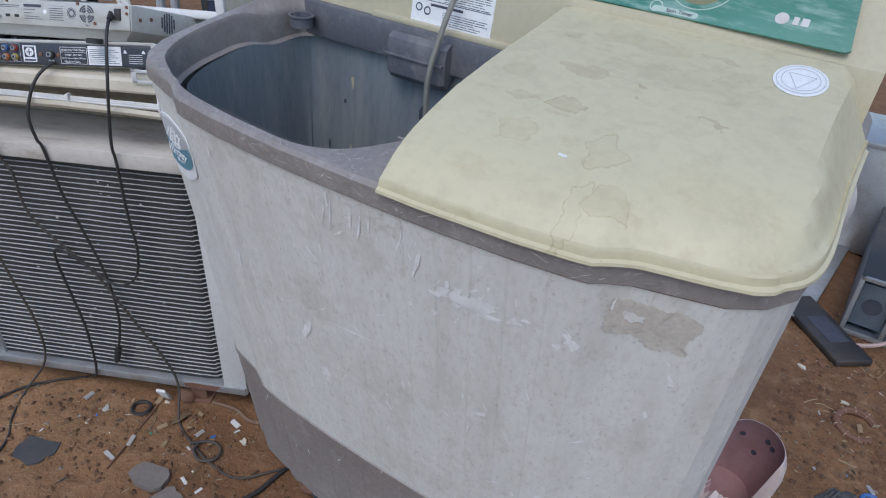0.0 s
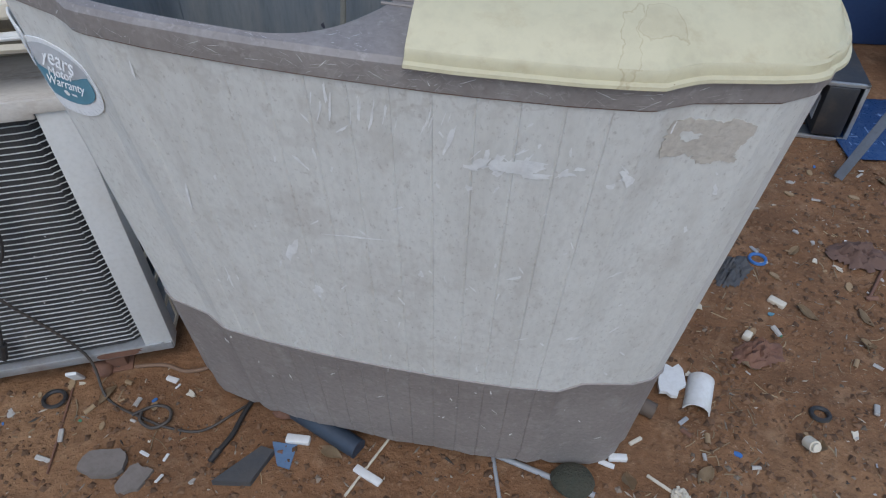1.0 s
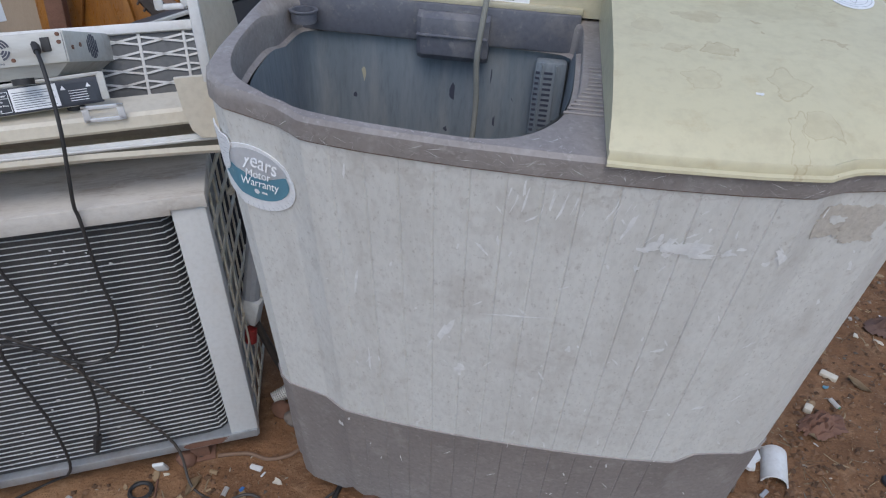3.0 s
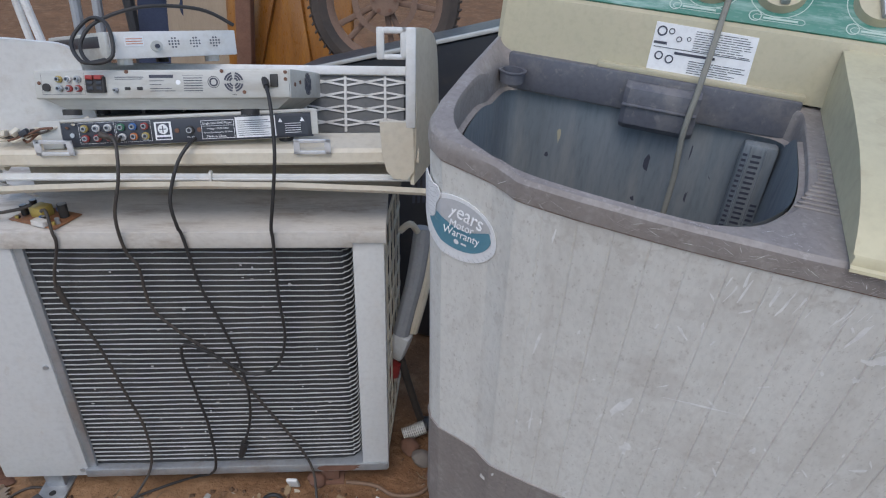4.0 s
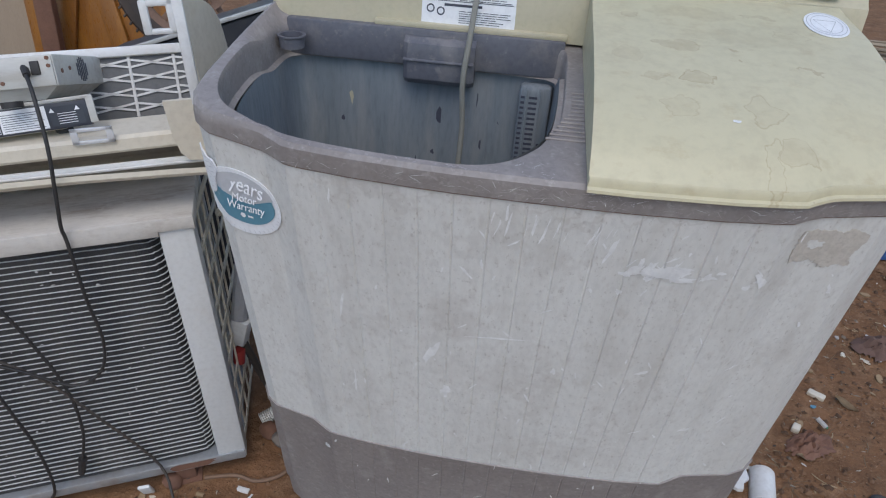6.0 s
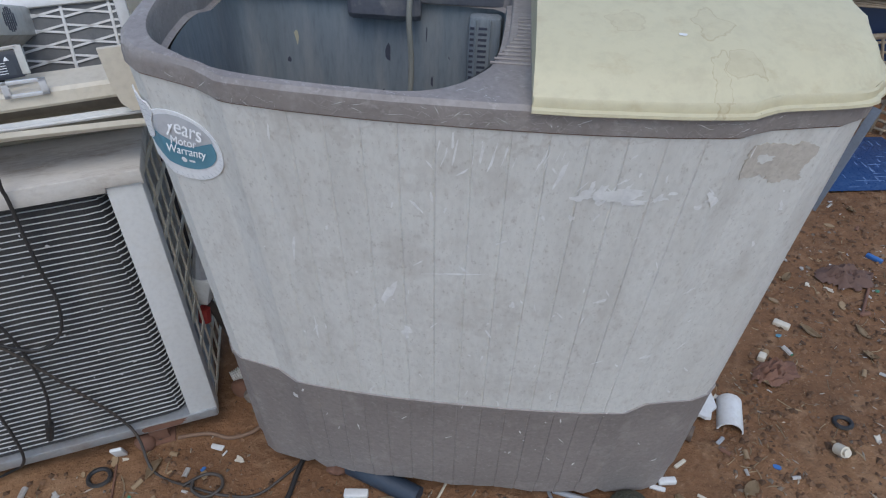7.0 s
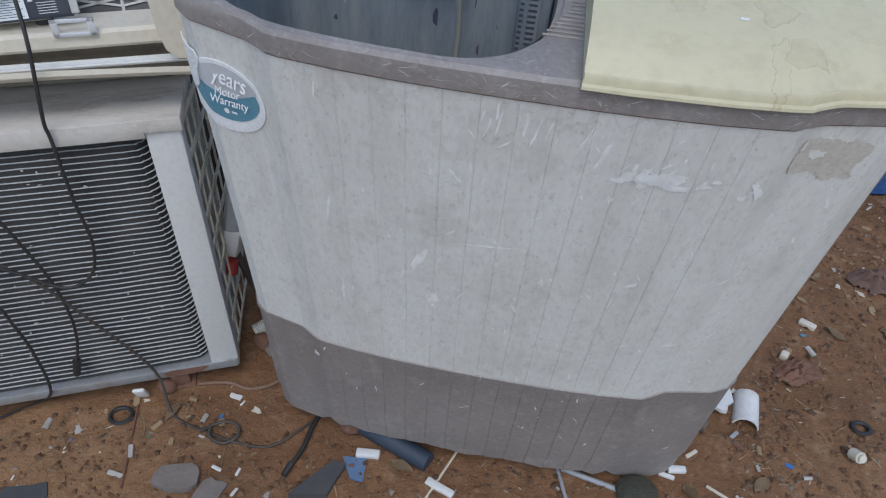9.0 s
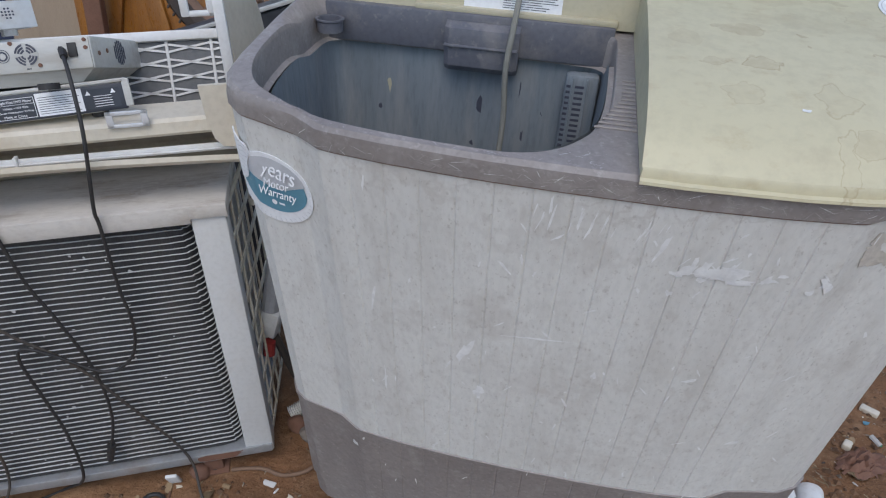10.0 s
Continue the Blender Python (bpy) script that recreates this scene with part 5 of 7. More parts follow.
F = -0.011
cable("power_cable", [ac(-0.575, 0.02, 0.622), ac(-0.556, 0.0, 0.632), ac(-0.549, -0.012, 0.60)] + [ac(u, F, z) for u, z in ((-0.549, 0.573), (-0.57, 0.505), (-0.567, 0.458), (-0.534, 0.374), (-0.506, 0.24), (-0.488, 0.136), (-0.50, 0.03))] + on_ground([(-0.687, 0.0), (-0.635, -0.058), (-0.567, -0.115), (-0.50, -0.26)]), 0.0028, M_DKCABLE, "brown-black cable hanging down the fins from the circuit board", (ac(-0.571, F, 0.49), ac(-0.562, F, 0.45), 0.0065))
cable("power_cable", [ac(-0.45, 0.03, 0.752), ac(-0.425, 0.015, 0.75), ac(-0.42, -0.012, 0.70), ac(-0.438, -0.018, 0.63)] + [ac(u, F, z) for u, z in ((-0.438, 0.561), (-0.423, 0.529), (-0.418, 0.447), (-0.377, 0.388), (-0.307, 0.315), (-0.246, 0.206), (-0.167, 0.037))] + on_ground([(-0.317, 0.153), (-0.215, 0.121), (-0.15, 0.112), (-0.088, 0.121), (-0.036, 0.175), (0.03, 0.26)]), 0.0029, M_DKCABLE, "dusty black cable from the disc player trailing across the soil", (ac(-0.452, 0.03, 0.755), ac(-0.42, 0.022, 0.748), 0.006))
cable("power_cable", [ac(-0.30, 0.07, 0.742), ac(-0.312, 0.028, 0.742), ac(-0.33, 0.002, 0.715), ac(-0.345, -0.016, 0.66), ac(-0.342, -0.016, 0.61)] + [ac(u, F, z) for u, z in ((-0.339, 0.591), (-0.325, 0.491), (-0.301, 0.408), (-0.275, 0.29), (-0.276, 0.173), (-0.306, 0.073))], 0.0030, M_BLACK, "black cable with a plug hanging over the fins", (ac(-0.296, F, 0.10), ac(-0.308, F, 0.062), 0.009))
cable("power_cable", [ac(-0.188, 0.06, 0.835), ac(-0.175, 0.02, 0.81), ac(-0.17, -0.012, 0.74), ac(-0.18, -0.02, 0.66), ac(-0.188, -0.018, 0.61)] + [ac(u, F - 0.004, z) for u, z in ((-0.188, 0.581), (-0.19, 0.467), (-0.187, 0.38), (-0.208, 0.311), (-0.259, 0.289), (-0.327, 0.34), (-0.369, 0.363), (-0.382, 0.335), (-0.37, 0.238), (-0.36, 0.149), (-0.365, 0.03))] + on_ground([(-0.615, 0.12), (-0.66, 0.07), (-0.713, -0.007), (-0.72, -0.148), (-0.729, -0.207), (-0.76, -0.36)]), 0.0030, M_BLACK, "long black power cable looping over the fins and along the soil", (ac(-0.19, 0.072, 0.838), ac(-0.184, 0.05, 0.83), 0.007))
cable("power_cable", [ac(-0.60, 0.05, 0.742), ac(-0.66, 0.035, 0.745), ac(-0.705, 0.03, 0.71), ac(-0.725, 0.03, 0.65), ac(-0.68, 0.02, 0.618), ac(-0.62, 0.03, 0.62), ac(-0.60, 0.04, 0.625)], 0.0029, M_DKCABLE, "dark cable bent from the wiring clump to the circuit board")
cable("wire", [ac(-0.65, 0.03, 0.74), ac(-0.645, 0.02, 0.69), ac(-0.62, 0.05, 0.65), ac(-0.60, 0.07, 0.625)], 0.002, M_WHITE, "thin white wire bundle over the casing")
cable("power_cable", on_ground([(-0.75, -0.36), (-0.785, -0.238), (-0.887, -0.169), (-0.944, -0.094), (-0.923, -0.038), (-0.846, -0.027), (-0.799, -0.075), (-0.823, -0.132), (-0.816, -0.203), (-0.83, -0.35)]), 0.0029, M_DKCABLE, "dusty dark cable lying in a wide loop on soil")
cable("wire_loop", on_ground([(-0.24, 0.122), (-0.205, 0.152), (-0.172, 0.150), (-0.162, 0.125), (-0.185, 0.104), (-0.215, 0.112), (-0.222, 0.13)], 0.009), 0.0034, M_DKCABLE, "small dark loop of cable on the soil")
cable("coiled_cable", [ac(-0.27, 0.24, 0.885), ac(-0.32, 0.22, 0.915), ac(-0.40, 0.18, 0.925), ac(-0.47, 0.15, 0.905), ac(-0.49, 0.12, 0.875), ac(-0.465, 0.085, 0.855), ac(-0.43, 0.09, 0.865), ac(-0.445, 0.13, 0.905), ac(-0.48, 0.15, 0.91), ac(-0.505, 0.125, 0.88), ac(-0.48, 0.09, 0.855), ac(-0.44, 0.085, 0.86)], 0.0032, M_BLACK, "black cable coiled round the satellite receiver")
cable("lead_end", on_ground([(-0.016, 0.205), (-0.02, 0.17), (-0.022, 0.12), (-0.032, 0.075)], 0.007), 0.0055, M_BLACK, "short thick black lead end on the soil", ((-0.03, 0.08, 0.012), (-0.036, 0.055, 0.01), 0.008))
cable("brown_cord", on_ground([(-0.30, 0.235), (-0.27, 0.246), (-0.234, 0.253), (-0.19, 0.25), (-0.143, 0.269), (-0.12, 0.31)], 0.005), 0.0045, mat("brown_cord", (0.21, 0.13, 0.085), 0.8), "dirty brown cord end on the soil")


def build_wiring_clump():
    rnd = random.Random(2)
    ob = thing("wiring_clump", AC @ pose(-0.56, 0.05, 0.735), "dusty brown clump of wires and connectors", "wiring")
    for k in range(9):
        p = [(rnd.uniform(-0.07, -0.04), rnd.uniform(-0.015, 0.02), rnd.uniform(0, 0.008))]
        for j in range(4):
            p.append((p[-1][0] + rnd.uniform(0.015, 0.04), rnd.uniform(-0.02, 0.02), 0.006 + 0.008 * j + rnd.uniform(-0.004, 0.006)))
        part("wire", tube(bmesh.new(), p, 0.002, 6, 4), (M_DKCABLE, M_RUST, M_BONE)[k % 3], ob)
    for k in range(7):
        a = Vector((rnd.uniform(-0.06, 0.04), rnd.uniform(-0.018, 0.01), rnd.uniform(0.004, 0.02)))
        part("connector", box(bmesh.new(), (0, 0, 0), (0.014, 0.009, 0.009), 0.001, 2, Matrix.Translation(a) @ pose(0, 0, 0, rnd.uniform(-20, 20), rnd.uniform(-30, 20), rnd.uniform(0, 90))), (M_BONE, M_STEEL, M_DARKFACE)[k % 3], ob)


build_wiring_clump()

# ---- gap between the two machines ----
M_CARCASS = mat("dusty_black_plastic", (0.022, 0.024, 0.03), 0.45, (0.06, 0.055, 0.05), 6, 90, 0.15, dirt=(0.14, 0.10, 0.07), dirt_amount=0.3)


def build_gap():
    ob = thing("refrigerant_pipe", Matrix(), "grey foam-sleeved refrigerant pipe with white valve end and red cap", "pipe")
    part("sleeve", tube(bmesh.new(), [(-0.225, 0.48, 0.545), (-0.230, 0.455, 0.442), (-0.242, 0.435, 0.358), (-0.249, 0.42, 0.305)], 0.019, 12), M_PIPE, ob, "grey foam sleeve")
    part("inner_sleeve", tube(bmesh.new(), [(-0.205, 0.50, 0.535), (-0.214, 0.46, 0.400), (-0.229, 0.435, 0.305)], 0.012, 10), M_BONE, ob)
    part("valve", box(bmesh.new(), (-0.020, -0.018, -0.035), (0.020, 0.018, 0.035), 0.007, 2, pose(-0.253, 0.42, 0.275, 0, 18, 0)), M_WHITE, ob, "white valve cover")
    part("cap", tube(bmesh.new(), [(-0.258, 0.408, 0.228), (-0.262, 0.404, 0.194)], 0.013, 10, 1), M_RED, ob, "red cap")
    part("copper_end", tube(bmesh.new(), [(-0.229, 0.46, 0.545), (-0.237, 0.44, 0.570), (-0.255, 0.43, 0.555)], 0.007, 8), M_BONE, ob)
    part("lower_run", tube(bmesh.new(), [(-0.253, 0.42, 0.245), (-0.233, 0.44, 0.123), (-0.213, 0.46, 0.012)], 0.009, 8), M_DKCABLE, ob)
    ob = thing("corrugated_hose", Matrix(), "short white corrugated drain hose end on the soil", "hose")
    bm = bmesh.new()
    a, b = Vector((-0.235, 0.40, 0.020)), Vector((-0.193, 0.43, 0.036))
    n, d = 44, (b - a).normalized()
    e = d.cross(Vector((0, 0, 1))).normalized()
    f = d.cross(e)
    loft(bm, [[a.lerp(b, i / n) + (0.017 if i % 4 < 2 else 0.0125) * (math.cos(t) * e + math.sin(t) * f) for t in (2 * math.pi * k / 14 for k in range(14))] for i in range(n + 1)])
    part("tube", bm, M_WHITE, ob)
    # black television carcass standing behind both
    ob = thing("television_carcass", pose(-0.50, 0.98, 0), "dusty black gutted television carcass slumped behind the machines", "television")

    def slump(bm):
        """The carcass leans: everything above its foot rises towards one side."""
        for v in bm.verts:
            v.co.z += 0.30 * v.co.x * smoothstep(v.co.z, 0.05, 0.45)
        return bm
    part("screen_box", slump(box(bmesh.new(), (-0.44, 0.004, 0.0), (0.42, 0.30, 0.766), 0.012, 3)), M_CARCASS, ob)
    part("cabinet", slump(box(bmesh.new(), (-0.36, -0.2, 0.0), (0.34, 0.0, 0.58), 0.03, 3)), M_CARCASS, ob)
    part("bezel_edge", slump(box(bmesh.new(), (-0.44, -0.004, 0.766), (0.42, 0.022, 0.776), 0.002)), M_SILVER, ob, "worn silver bezel edge")
    for k in range(12):
        part("vent_slot", slump(box(bmesh.new(), (0.12 + 0.014 * k, -0.202, 0.40), (0.127 + 0.014 * k, -0.198, 0.52))), M_INK, ob)
    ob = thing("louvred_strip", pose(-0.44, 0.80, 0.604, 0, -17, 6), "dusty grey slotted plastic strip lying on the carcass", "plastic part")
    part("strip", box(bmesh.new(), (0, 0, 0), (0.30, 0.09, 0.012), 0.003), M_PIPE, ob)
    for k in range(14):
        part("slot", box(bmesh.new(), (0.02 + 0.019 * k, 0.012, 0.0118), (0.03 + 0.019 * k, 0.078, 0.0124)), M_INK, ob)


build_gap()


# ---- scrap behind ----
M_LACQUER = mat("orange_lacquered_wood", (0.36, 0.15, 0.028), 0.3, (0.20, 0.075, 0.018), 4, 60, 0.08, dirt=(0.13, 0.06, 0.03), dirt_amount=0.5, dirt_scale=5, stretch=(3, 1, 0.6), amount=0.9)
M_PLANK = mat("beige_weathered_board", (0.36, 0.28, 0.20), 0.85, (0.27, 0.205, 0.145), 5, 90, 0.3, stretch=(3, 1, 0.5))
M_TYRE = mat("worn_tyre", (0.05, 0.042, 0.038), 0.85, (0.11, 0.08, 0.062), 14, 120, 0.4)
M_ALLOY = mat("dusty_brown_alloy", (0.24, 0.15, 0.105), 0.7, (0.16, 0.10, 0.075), 12, 120, 0.25, metal=0.2)


def build_wheel():
    ob = thing("motorcycle_wheel", pose(-1.02, 1.95, 0.71, 80, 0, 24), "dusty brown motorcycle wheel with worn tyre standing on scrap", "wheel")
    bm = bmesh.new()
    prof = [(0.235, -0.03), (0.27, -0.045), (0.30, -0.035), (0.312, 0.0), (0.30, 0.035), (0.27, 0.045), (0.235, 0.03)]
    loft(bm, [[(r * math.cos(a), r * math.sin(a), z) for r, z in prof] for a in (2 * math.pi * i / 48 for i in range(49))], True)
    tyre = part("tyre", bm, M_TYRE, ob, "worn black tyre")
    for i in range(60):
        a = 2 * math.pi * i / 60
        for sg in (-1, 1):
            part("tread_block", box(bmesh.new(), (-0.009, -0.004, -0.011), (0.009, 0.004, 0.011), 0.002, 1, pose(0, 0, 0, 0, 0, math.degrees(a)) @ pose(0.309, 0, 0.018 * sg, 0, 90, 20 * sg)), M_TYRE, tyre)
    bm = bmesh.new()
    prof = [(0.238, -0.032), (0.225, -0.026), (0.212, -0.012), (0.212, 0.012), (0.225, 0.026), (0.238, 0.032)]
    loft(bm, [[(r * math.cos(a), r * math.sin(a), z) for r, z in prof] for a in (2 * math.pi * i / 48 for i in range(49))], False)
    rim = part("rim", bm, M_ALLOY, ob, "dusty brown alloy rim")
    for i in range(5):
        a = 2 * math.pi * i / 5
        for d in (-0.16, 0.16):
            part("spoke", box(bmesh.new(), (0.05, -0.012, -0.012), (0.216, 0.012, 0.012), 0.005, 2, pose(0, 0, 0, 0, 0, math.degrees(a + d))), M_ALLOY, rim)
    bm = bmesh.new()
    loft(bm, [[(r * math.cos(a), r * math.sin(a), z) for r, z in ((0.11, 0.03), (0.135, 0.03), (0.135, 0.036), (0.11, 0.036))] for a in (2 * math.pi * i / 36 for i in range(37))], True)
    part("brake_disc", bm, M_ALLOY, ob)
    part("hub", disc(bmesh.new(), (0, 0, -0.05), 0.06, 0.1, "z", 24), M_ALLOY, ob)
    for i in range(6):
        a = 2 * math.pi * i / 6
        part("bolt", disc(bmesh.new(), (0.045 * math.cos(a), 0.045 * math.sin(a), 0.05), 0.008, 0.006, "z", 6), M_RUST, ob)
    solid("rusty_crate", box(bmesh.new(), (-0.35, -0.25, 0), (0.35, 0.25, 0.395), 0.01), M_RUST, pose(-1.0, 2.0, 0, 0, 0, 10), "rust-brown metal crate under the wheel", "crate")


def build_far_scrap():
    ob = thing("lacquered_board", pose(-1.80, 2.35, 0, -8, 0, 6), "broken orange lacquered wooden furniture board leaning upright", "board")
    part("panel", box(bmesh.new(), (-0.36, -0.02, 0), (0.36, 0.02, 1.15), 0.008), M_LACQUER, ob)
    part("brace", box(bmesh.new(), (-0.3, -0.045, 0.0), (-0.2, -0.02, 1.1), 0.006, 2, pose(0, 0, 0, 0, 14, 0)), M_LACQUER, ob)
    part("brace", box(bmesh.new(), (0.1, -0.045, 0.0), (0.19, -0.02, 1.0), 0.006, 2, pose(0, 0, 0, 0, -10, 0)), M_LACQUER, ob)
    part("top_rail", box(bmesh.new(), (-0.37, -0.05, 0.78), (0.37, 0.0, 0.84), 0.01), M_LACQUER, ob)
    solid("split_post", box(bmesh.new(), (-0.04, -0.04, 0), (0.04, 0.04, 1.2), 0.01), M_RUST, pose(-1.98, 2.2, 0, -5, 4, 20), "dark splintered wooden post", "post")
    ob = thing("beige_board", pose(-2.2, 2.3, 0, -9, 0, 4), "beige weathered chipboard panel leaning upright", "board")
    part("panel", box(bmesh.new(), (-0.20, -0.012, 0), (0.20, 0.012, 1.1), 0.004), M_PLANK, ob)
    part("panel", box(bmesh.new(), (-0.36, 0.015, 0), (0.02, 0.035, 1.15), 0.004), M_PLANK, ob)
    ob = thing("printed_sack", pose(-2.63, 2.3, 0, -10, 0, 0), "dark blue sack with red print leaning upright", "sack")
    bm = bmesh.new()
    bmesh.ops.create_grid(bm, x_segments=14, y_segments=24, size=0.5, matrix=Matrix.Translation((0, 0, 0.5)) @ pose(0, 0, 0, 90) @ Matrix.Diagonal((0.34, 1.0, 1, 1)))
    for v in bm.verts:
        v.co.y += 0.03 * noise.noise((v.co.x * 7, v.co.z * 5, 1))
    bmesh.ops.solidify(bm, geom=bm.faces[:], thickness=0.02)
    part("cloth", bm, mat("navy_cloth", (0.025, 0.035, 0.07), 0.85), ob)
    bm = bmesh.new()
    patch(bm, wobble(16, 0.035, 0.14, 0.03, 0.62, 4, 0.5), lambda a, b, o: Vector((a, -0.035 + 0.03 * noise.noise((a * 7, b * 5, 1)), b)), 0)
    part("red_print", bm, mat("red_print", (0.45, 0.07, 0.06), 0.8), ob)
    pole = mat("grey_steel_tube", (0.40, 0.42, 0.45), 0.4, metal=0.3)
    dark = mat("dark_frame", (0.03, 0.03, 0.033), 0.6)
    for x, y, dx, dy, r, m_, lab in ((-2.95, 2.2, 0.02, 0.1, 0.028, pole, "grey"), (-3.15, 2.25, -0.05, 0.12, 0.03, pole, "grey"), (-3.45, 2.2, -0.3, 0.1, 0.022, M_WHITE, "white"), (-3.2, 2.1, -0.42, 0.12, 0.024, M_WHITE, "white"), (-2.8, 2.35, -0.14, 0.1, 0.032, dark, "dark"), (-2.68, 2.45, -0.12, 0.1, 0.028, dark, "dark"), (-3.65, 2.0, 0.1, 0.2, 0.022, M_WHITE, "white")):
        solid("leaning_tube", tube(bmesh.new(), [(x, y, -0.01), (x + dx * 0.5, y + dy * 0.5, 0.55), (x + dx, y + dy, 1.25)], r, 10, 3), m_, Matrix(), lab + " metal tube leaning upright in the scrap", "tube", "leaning tubes")
    # litter boards further left on the soil
    grime = mat("grimy_grey_plastic", (0.15, 0.14, 0.125), 0.7, (0.10, 0.085, 0.07), 14, 120, 0.2)
    for x, y, rz, w, l, m_, lab in ((-1.68, 0.30, 30, 0.03, 0.42, M_CARCASS, "black"), (-1.72, 0.20, 27, 0.025, 0.5, grime, "grey"), (-1.36, 0.03, 22, 0.03, 0.36, grime, "grey"), (-1.38, 0.10, 24, 0.025, 0.28, M_CARCASS, "black"), (-1.08, -0.02, 62, 0.03, 0.16, M_CARCASS, "black"), (-1.9, 0.42, 75, 0.10, 0.3, M_CARCASS, "black"), (-1.02, -0.10, 15, 0.022, 0.10, M_CARCASS, "black")):
        ob = solid("plastic_strip", box(bmesh.new(), (-l / 2, -w / 2, 0), (l / 2, w / 2, 0.012), 0.003), m_, pose(x, y, ground_z(x, y) - 0.001, 0, 0, rz), lab + " broken plastic strip lying on the soil", "plastic strip", "plastic strips")
    for x, y, w, l, rz in ((-2.2, 0.62, 0.06, 0.24, 40), (-2.55, 0.95, 0.10, 0.3, 10), (-2.95, 1.2, 0.12, 0.3, 60), (-2.75, 0.6, 0.07, 0.2, 80)):
        bm = bmesh.new()
        patch(bm, wobble(16, l / 2, w / 2, 0, 0, x, 0.4), lambda a, b, o: Vector((a, b, 0.012 + 0.015 * noise.noise((a * 9, b * 9, x)) + o)), 0.0, 0.01)
        solid("plastic_sheet", bm, M_BONE, pose(x, y, 0, 0, 0, rz), "torn dirty white plastic sheet on the soil", "plastic sheet", "plastic sheets")


build_wheel()
build_far_scrap()


# ---- scrap to the right ----
def build_computer_case():
    ob = thing("computer_case", pose(0.94, 1.50, 0.004, 0, 0, -3), "gutted dark grey computer case lying on its side, open end", "computer case")
    w, d, h = 0.48, 0.55, 0.195
    part("cover", box(bmesh.new(), (0, 0.004, h - 0.004), (w, d, h), 0.001), M_CARCASS, ob, "dark grey painted steel cover")
    for k in range(11):
        part("vent_slot", box(bmesh.new(), (0.28 + 0.014 * k, 0.25, h - 0.0002), (0.286 + 0.014 * k, 0.36, h + 0.0006)), M_INK, ob)
    inside = mat("blue_grey_steel", (0.21, 0.25, 0.30), 0.4, (0.16, 0.19, 0.23), 8, 120, 0.1, metal=0.5)
    part("floor_plate", box(bmesh.new(), (0, 0, 0), (w, d, 0.003)), inside, ob)
    part("side_plate", box(bmesh.new(), (0, 0.003, 0.003), (0.003, d, h - 0.004)), inside, ob)
    part("side_plate", box(bmesh.new(), (w - 0.003, 0.003, 0.003), (w, d, h - 0.004)), inside, ob)
    part("back_plate", box(bmesh.new(), (0.003, d - 0.003, 0.003), (w - 0.003, d, h - 0.004)), inside, ob)
    fr = bmesh.new()
    for a, b in (((0, -0.006, 0), (w, 0.004, 0.012)), ((0, -0.006, h - 0.012), (w, 0.004, h)), ((0, -0.006, 0), (0.012, 0.004, h)), ((w - 0.012, -0.006, 0), (w, 0.004, h)), ((0.10, -0.004, 0), (0.112, 0.003, h))):
        box(fr, a, b, 0.001)
    part("end_frame", fr, M_STEEL, ob)
    part("power_supply", box(bmesh.new(), (0.014, 0.03, 0.02), (0.098, 0.15, 0.16), 0.002), inside, ob)
    part("fan_hole", disc(bmesh.new(), (0.056, 0.0295, 0.09), 0.026, 0.002, "y", 24), M_INK, ob)
    part("drive_cage", box(bmesh.new(), (0.37, -0.012, 0.02), (0.455, 0.16, 0.182), 0.003), M_CARCASS, ob)
    part("drive_label", box(bmesh.new(), (0.3688, 0.03, 0.05), (0.3702, 0.11, 0.13)), M_PAPER, ob)
    for x in (0.15, 0.185, 0.22, 0.255, 0.29):
        for y in (0.05, 0.12):
            part("floor_slot", box(bmesh.new(), (x, y, 0.0028), (x + 0.012, y + 0.03, 0.0036)), M_INK, ob)
    part("ribbon", tube(bmesh.new(), [(0.14, 0.06, 0.05), (0.12, -0.03, 0.03), (0.05, -0.07, 0.012), (0.0, -0.06, 0.008)], 0.006, 8), mat("pinkish_wire", (0.50, 0.36, 0.33), 0.6), ob)
    ob = thing("front_bezel", pose(0.90, 1.47, 0.0, 0, 0, -52), "black plastic computer bezel lying on the soil", "bezel")
    part("shell", box(bmesh.new(), (-0.15, -0.06, 0.0), (0.16, 0.05, 0.022), 0.006, 3), M_CARCASS, ob)
    part("slot", box(bmesh.new(), (-0.04, -0.03, 0.0215), (0.08, 0.03, 0.023), 0.0), M_INK, ob)
    solid("white_sheet_panel", box(bmesh.new(), (-0.10, -0.30, 0), (0.10, 0.30, 0.006), 0.002), M_STEEL, pose(0.79, 1.78, 0.012, 0, 0, -7), "grey-white painted steel sheet lying flat on soil", "sheet metal")
    ob = thing("steel_box", pose(0.90, 2.2, 0.0, 0, 0, -5), "dented bare steel box standing on soil", "steel box")
    part("body", box(bmesh.new(), (-0.14, -0.15, 0), (0.12, 0.2, 0.40), 0.008), M_STEEL, ob)
    part("lip", box(bmesh.new(), (-0.145, -0.155, 0.385), (0.125, 0.205, 0.405), 0.004), M_STEEL, ob)
    part("can", disc(bmesh.new(), (0.06, 0.0, 0.405), 0.045, 0.05, "z", 24), M_WHITE, ob)
    ob = thing("round_cover", pose(0.70, 1.98, 0.185, 82, 0, 8), "pale grey round plastic cover leaning on the steel box", "plastic cover")
    bm = bmesh.new()
    loft(bm, [[(r * math.cos(a), r * math.sin(a), z) for a in (2 * math.pi * i / 40 for i in range(40))] for r, z in ((0.185, 0.0), (0.185, 0.02), (0.17, 0.03), (0.06, 0.04), (0.02, 0.04))], True, False, True)
    part("dish", bm, mat("pale_grey_plastic", (0.52, 0.49, 0.47), 0.5), ob)
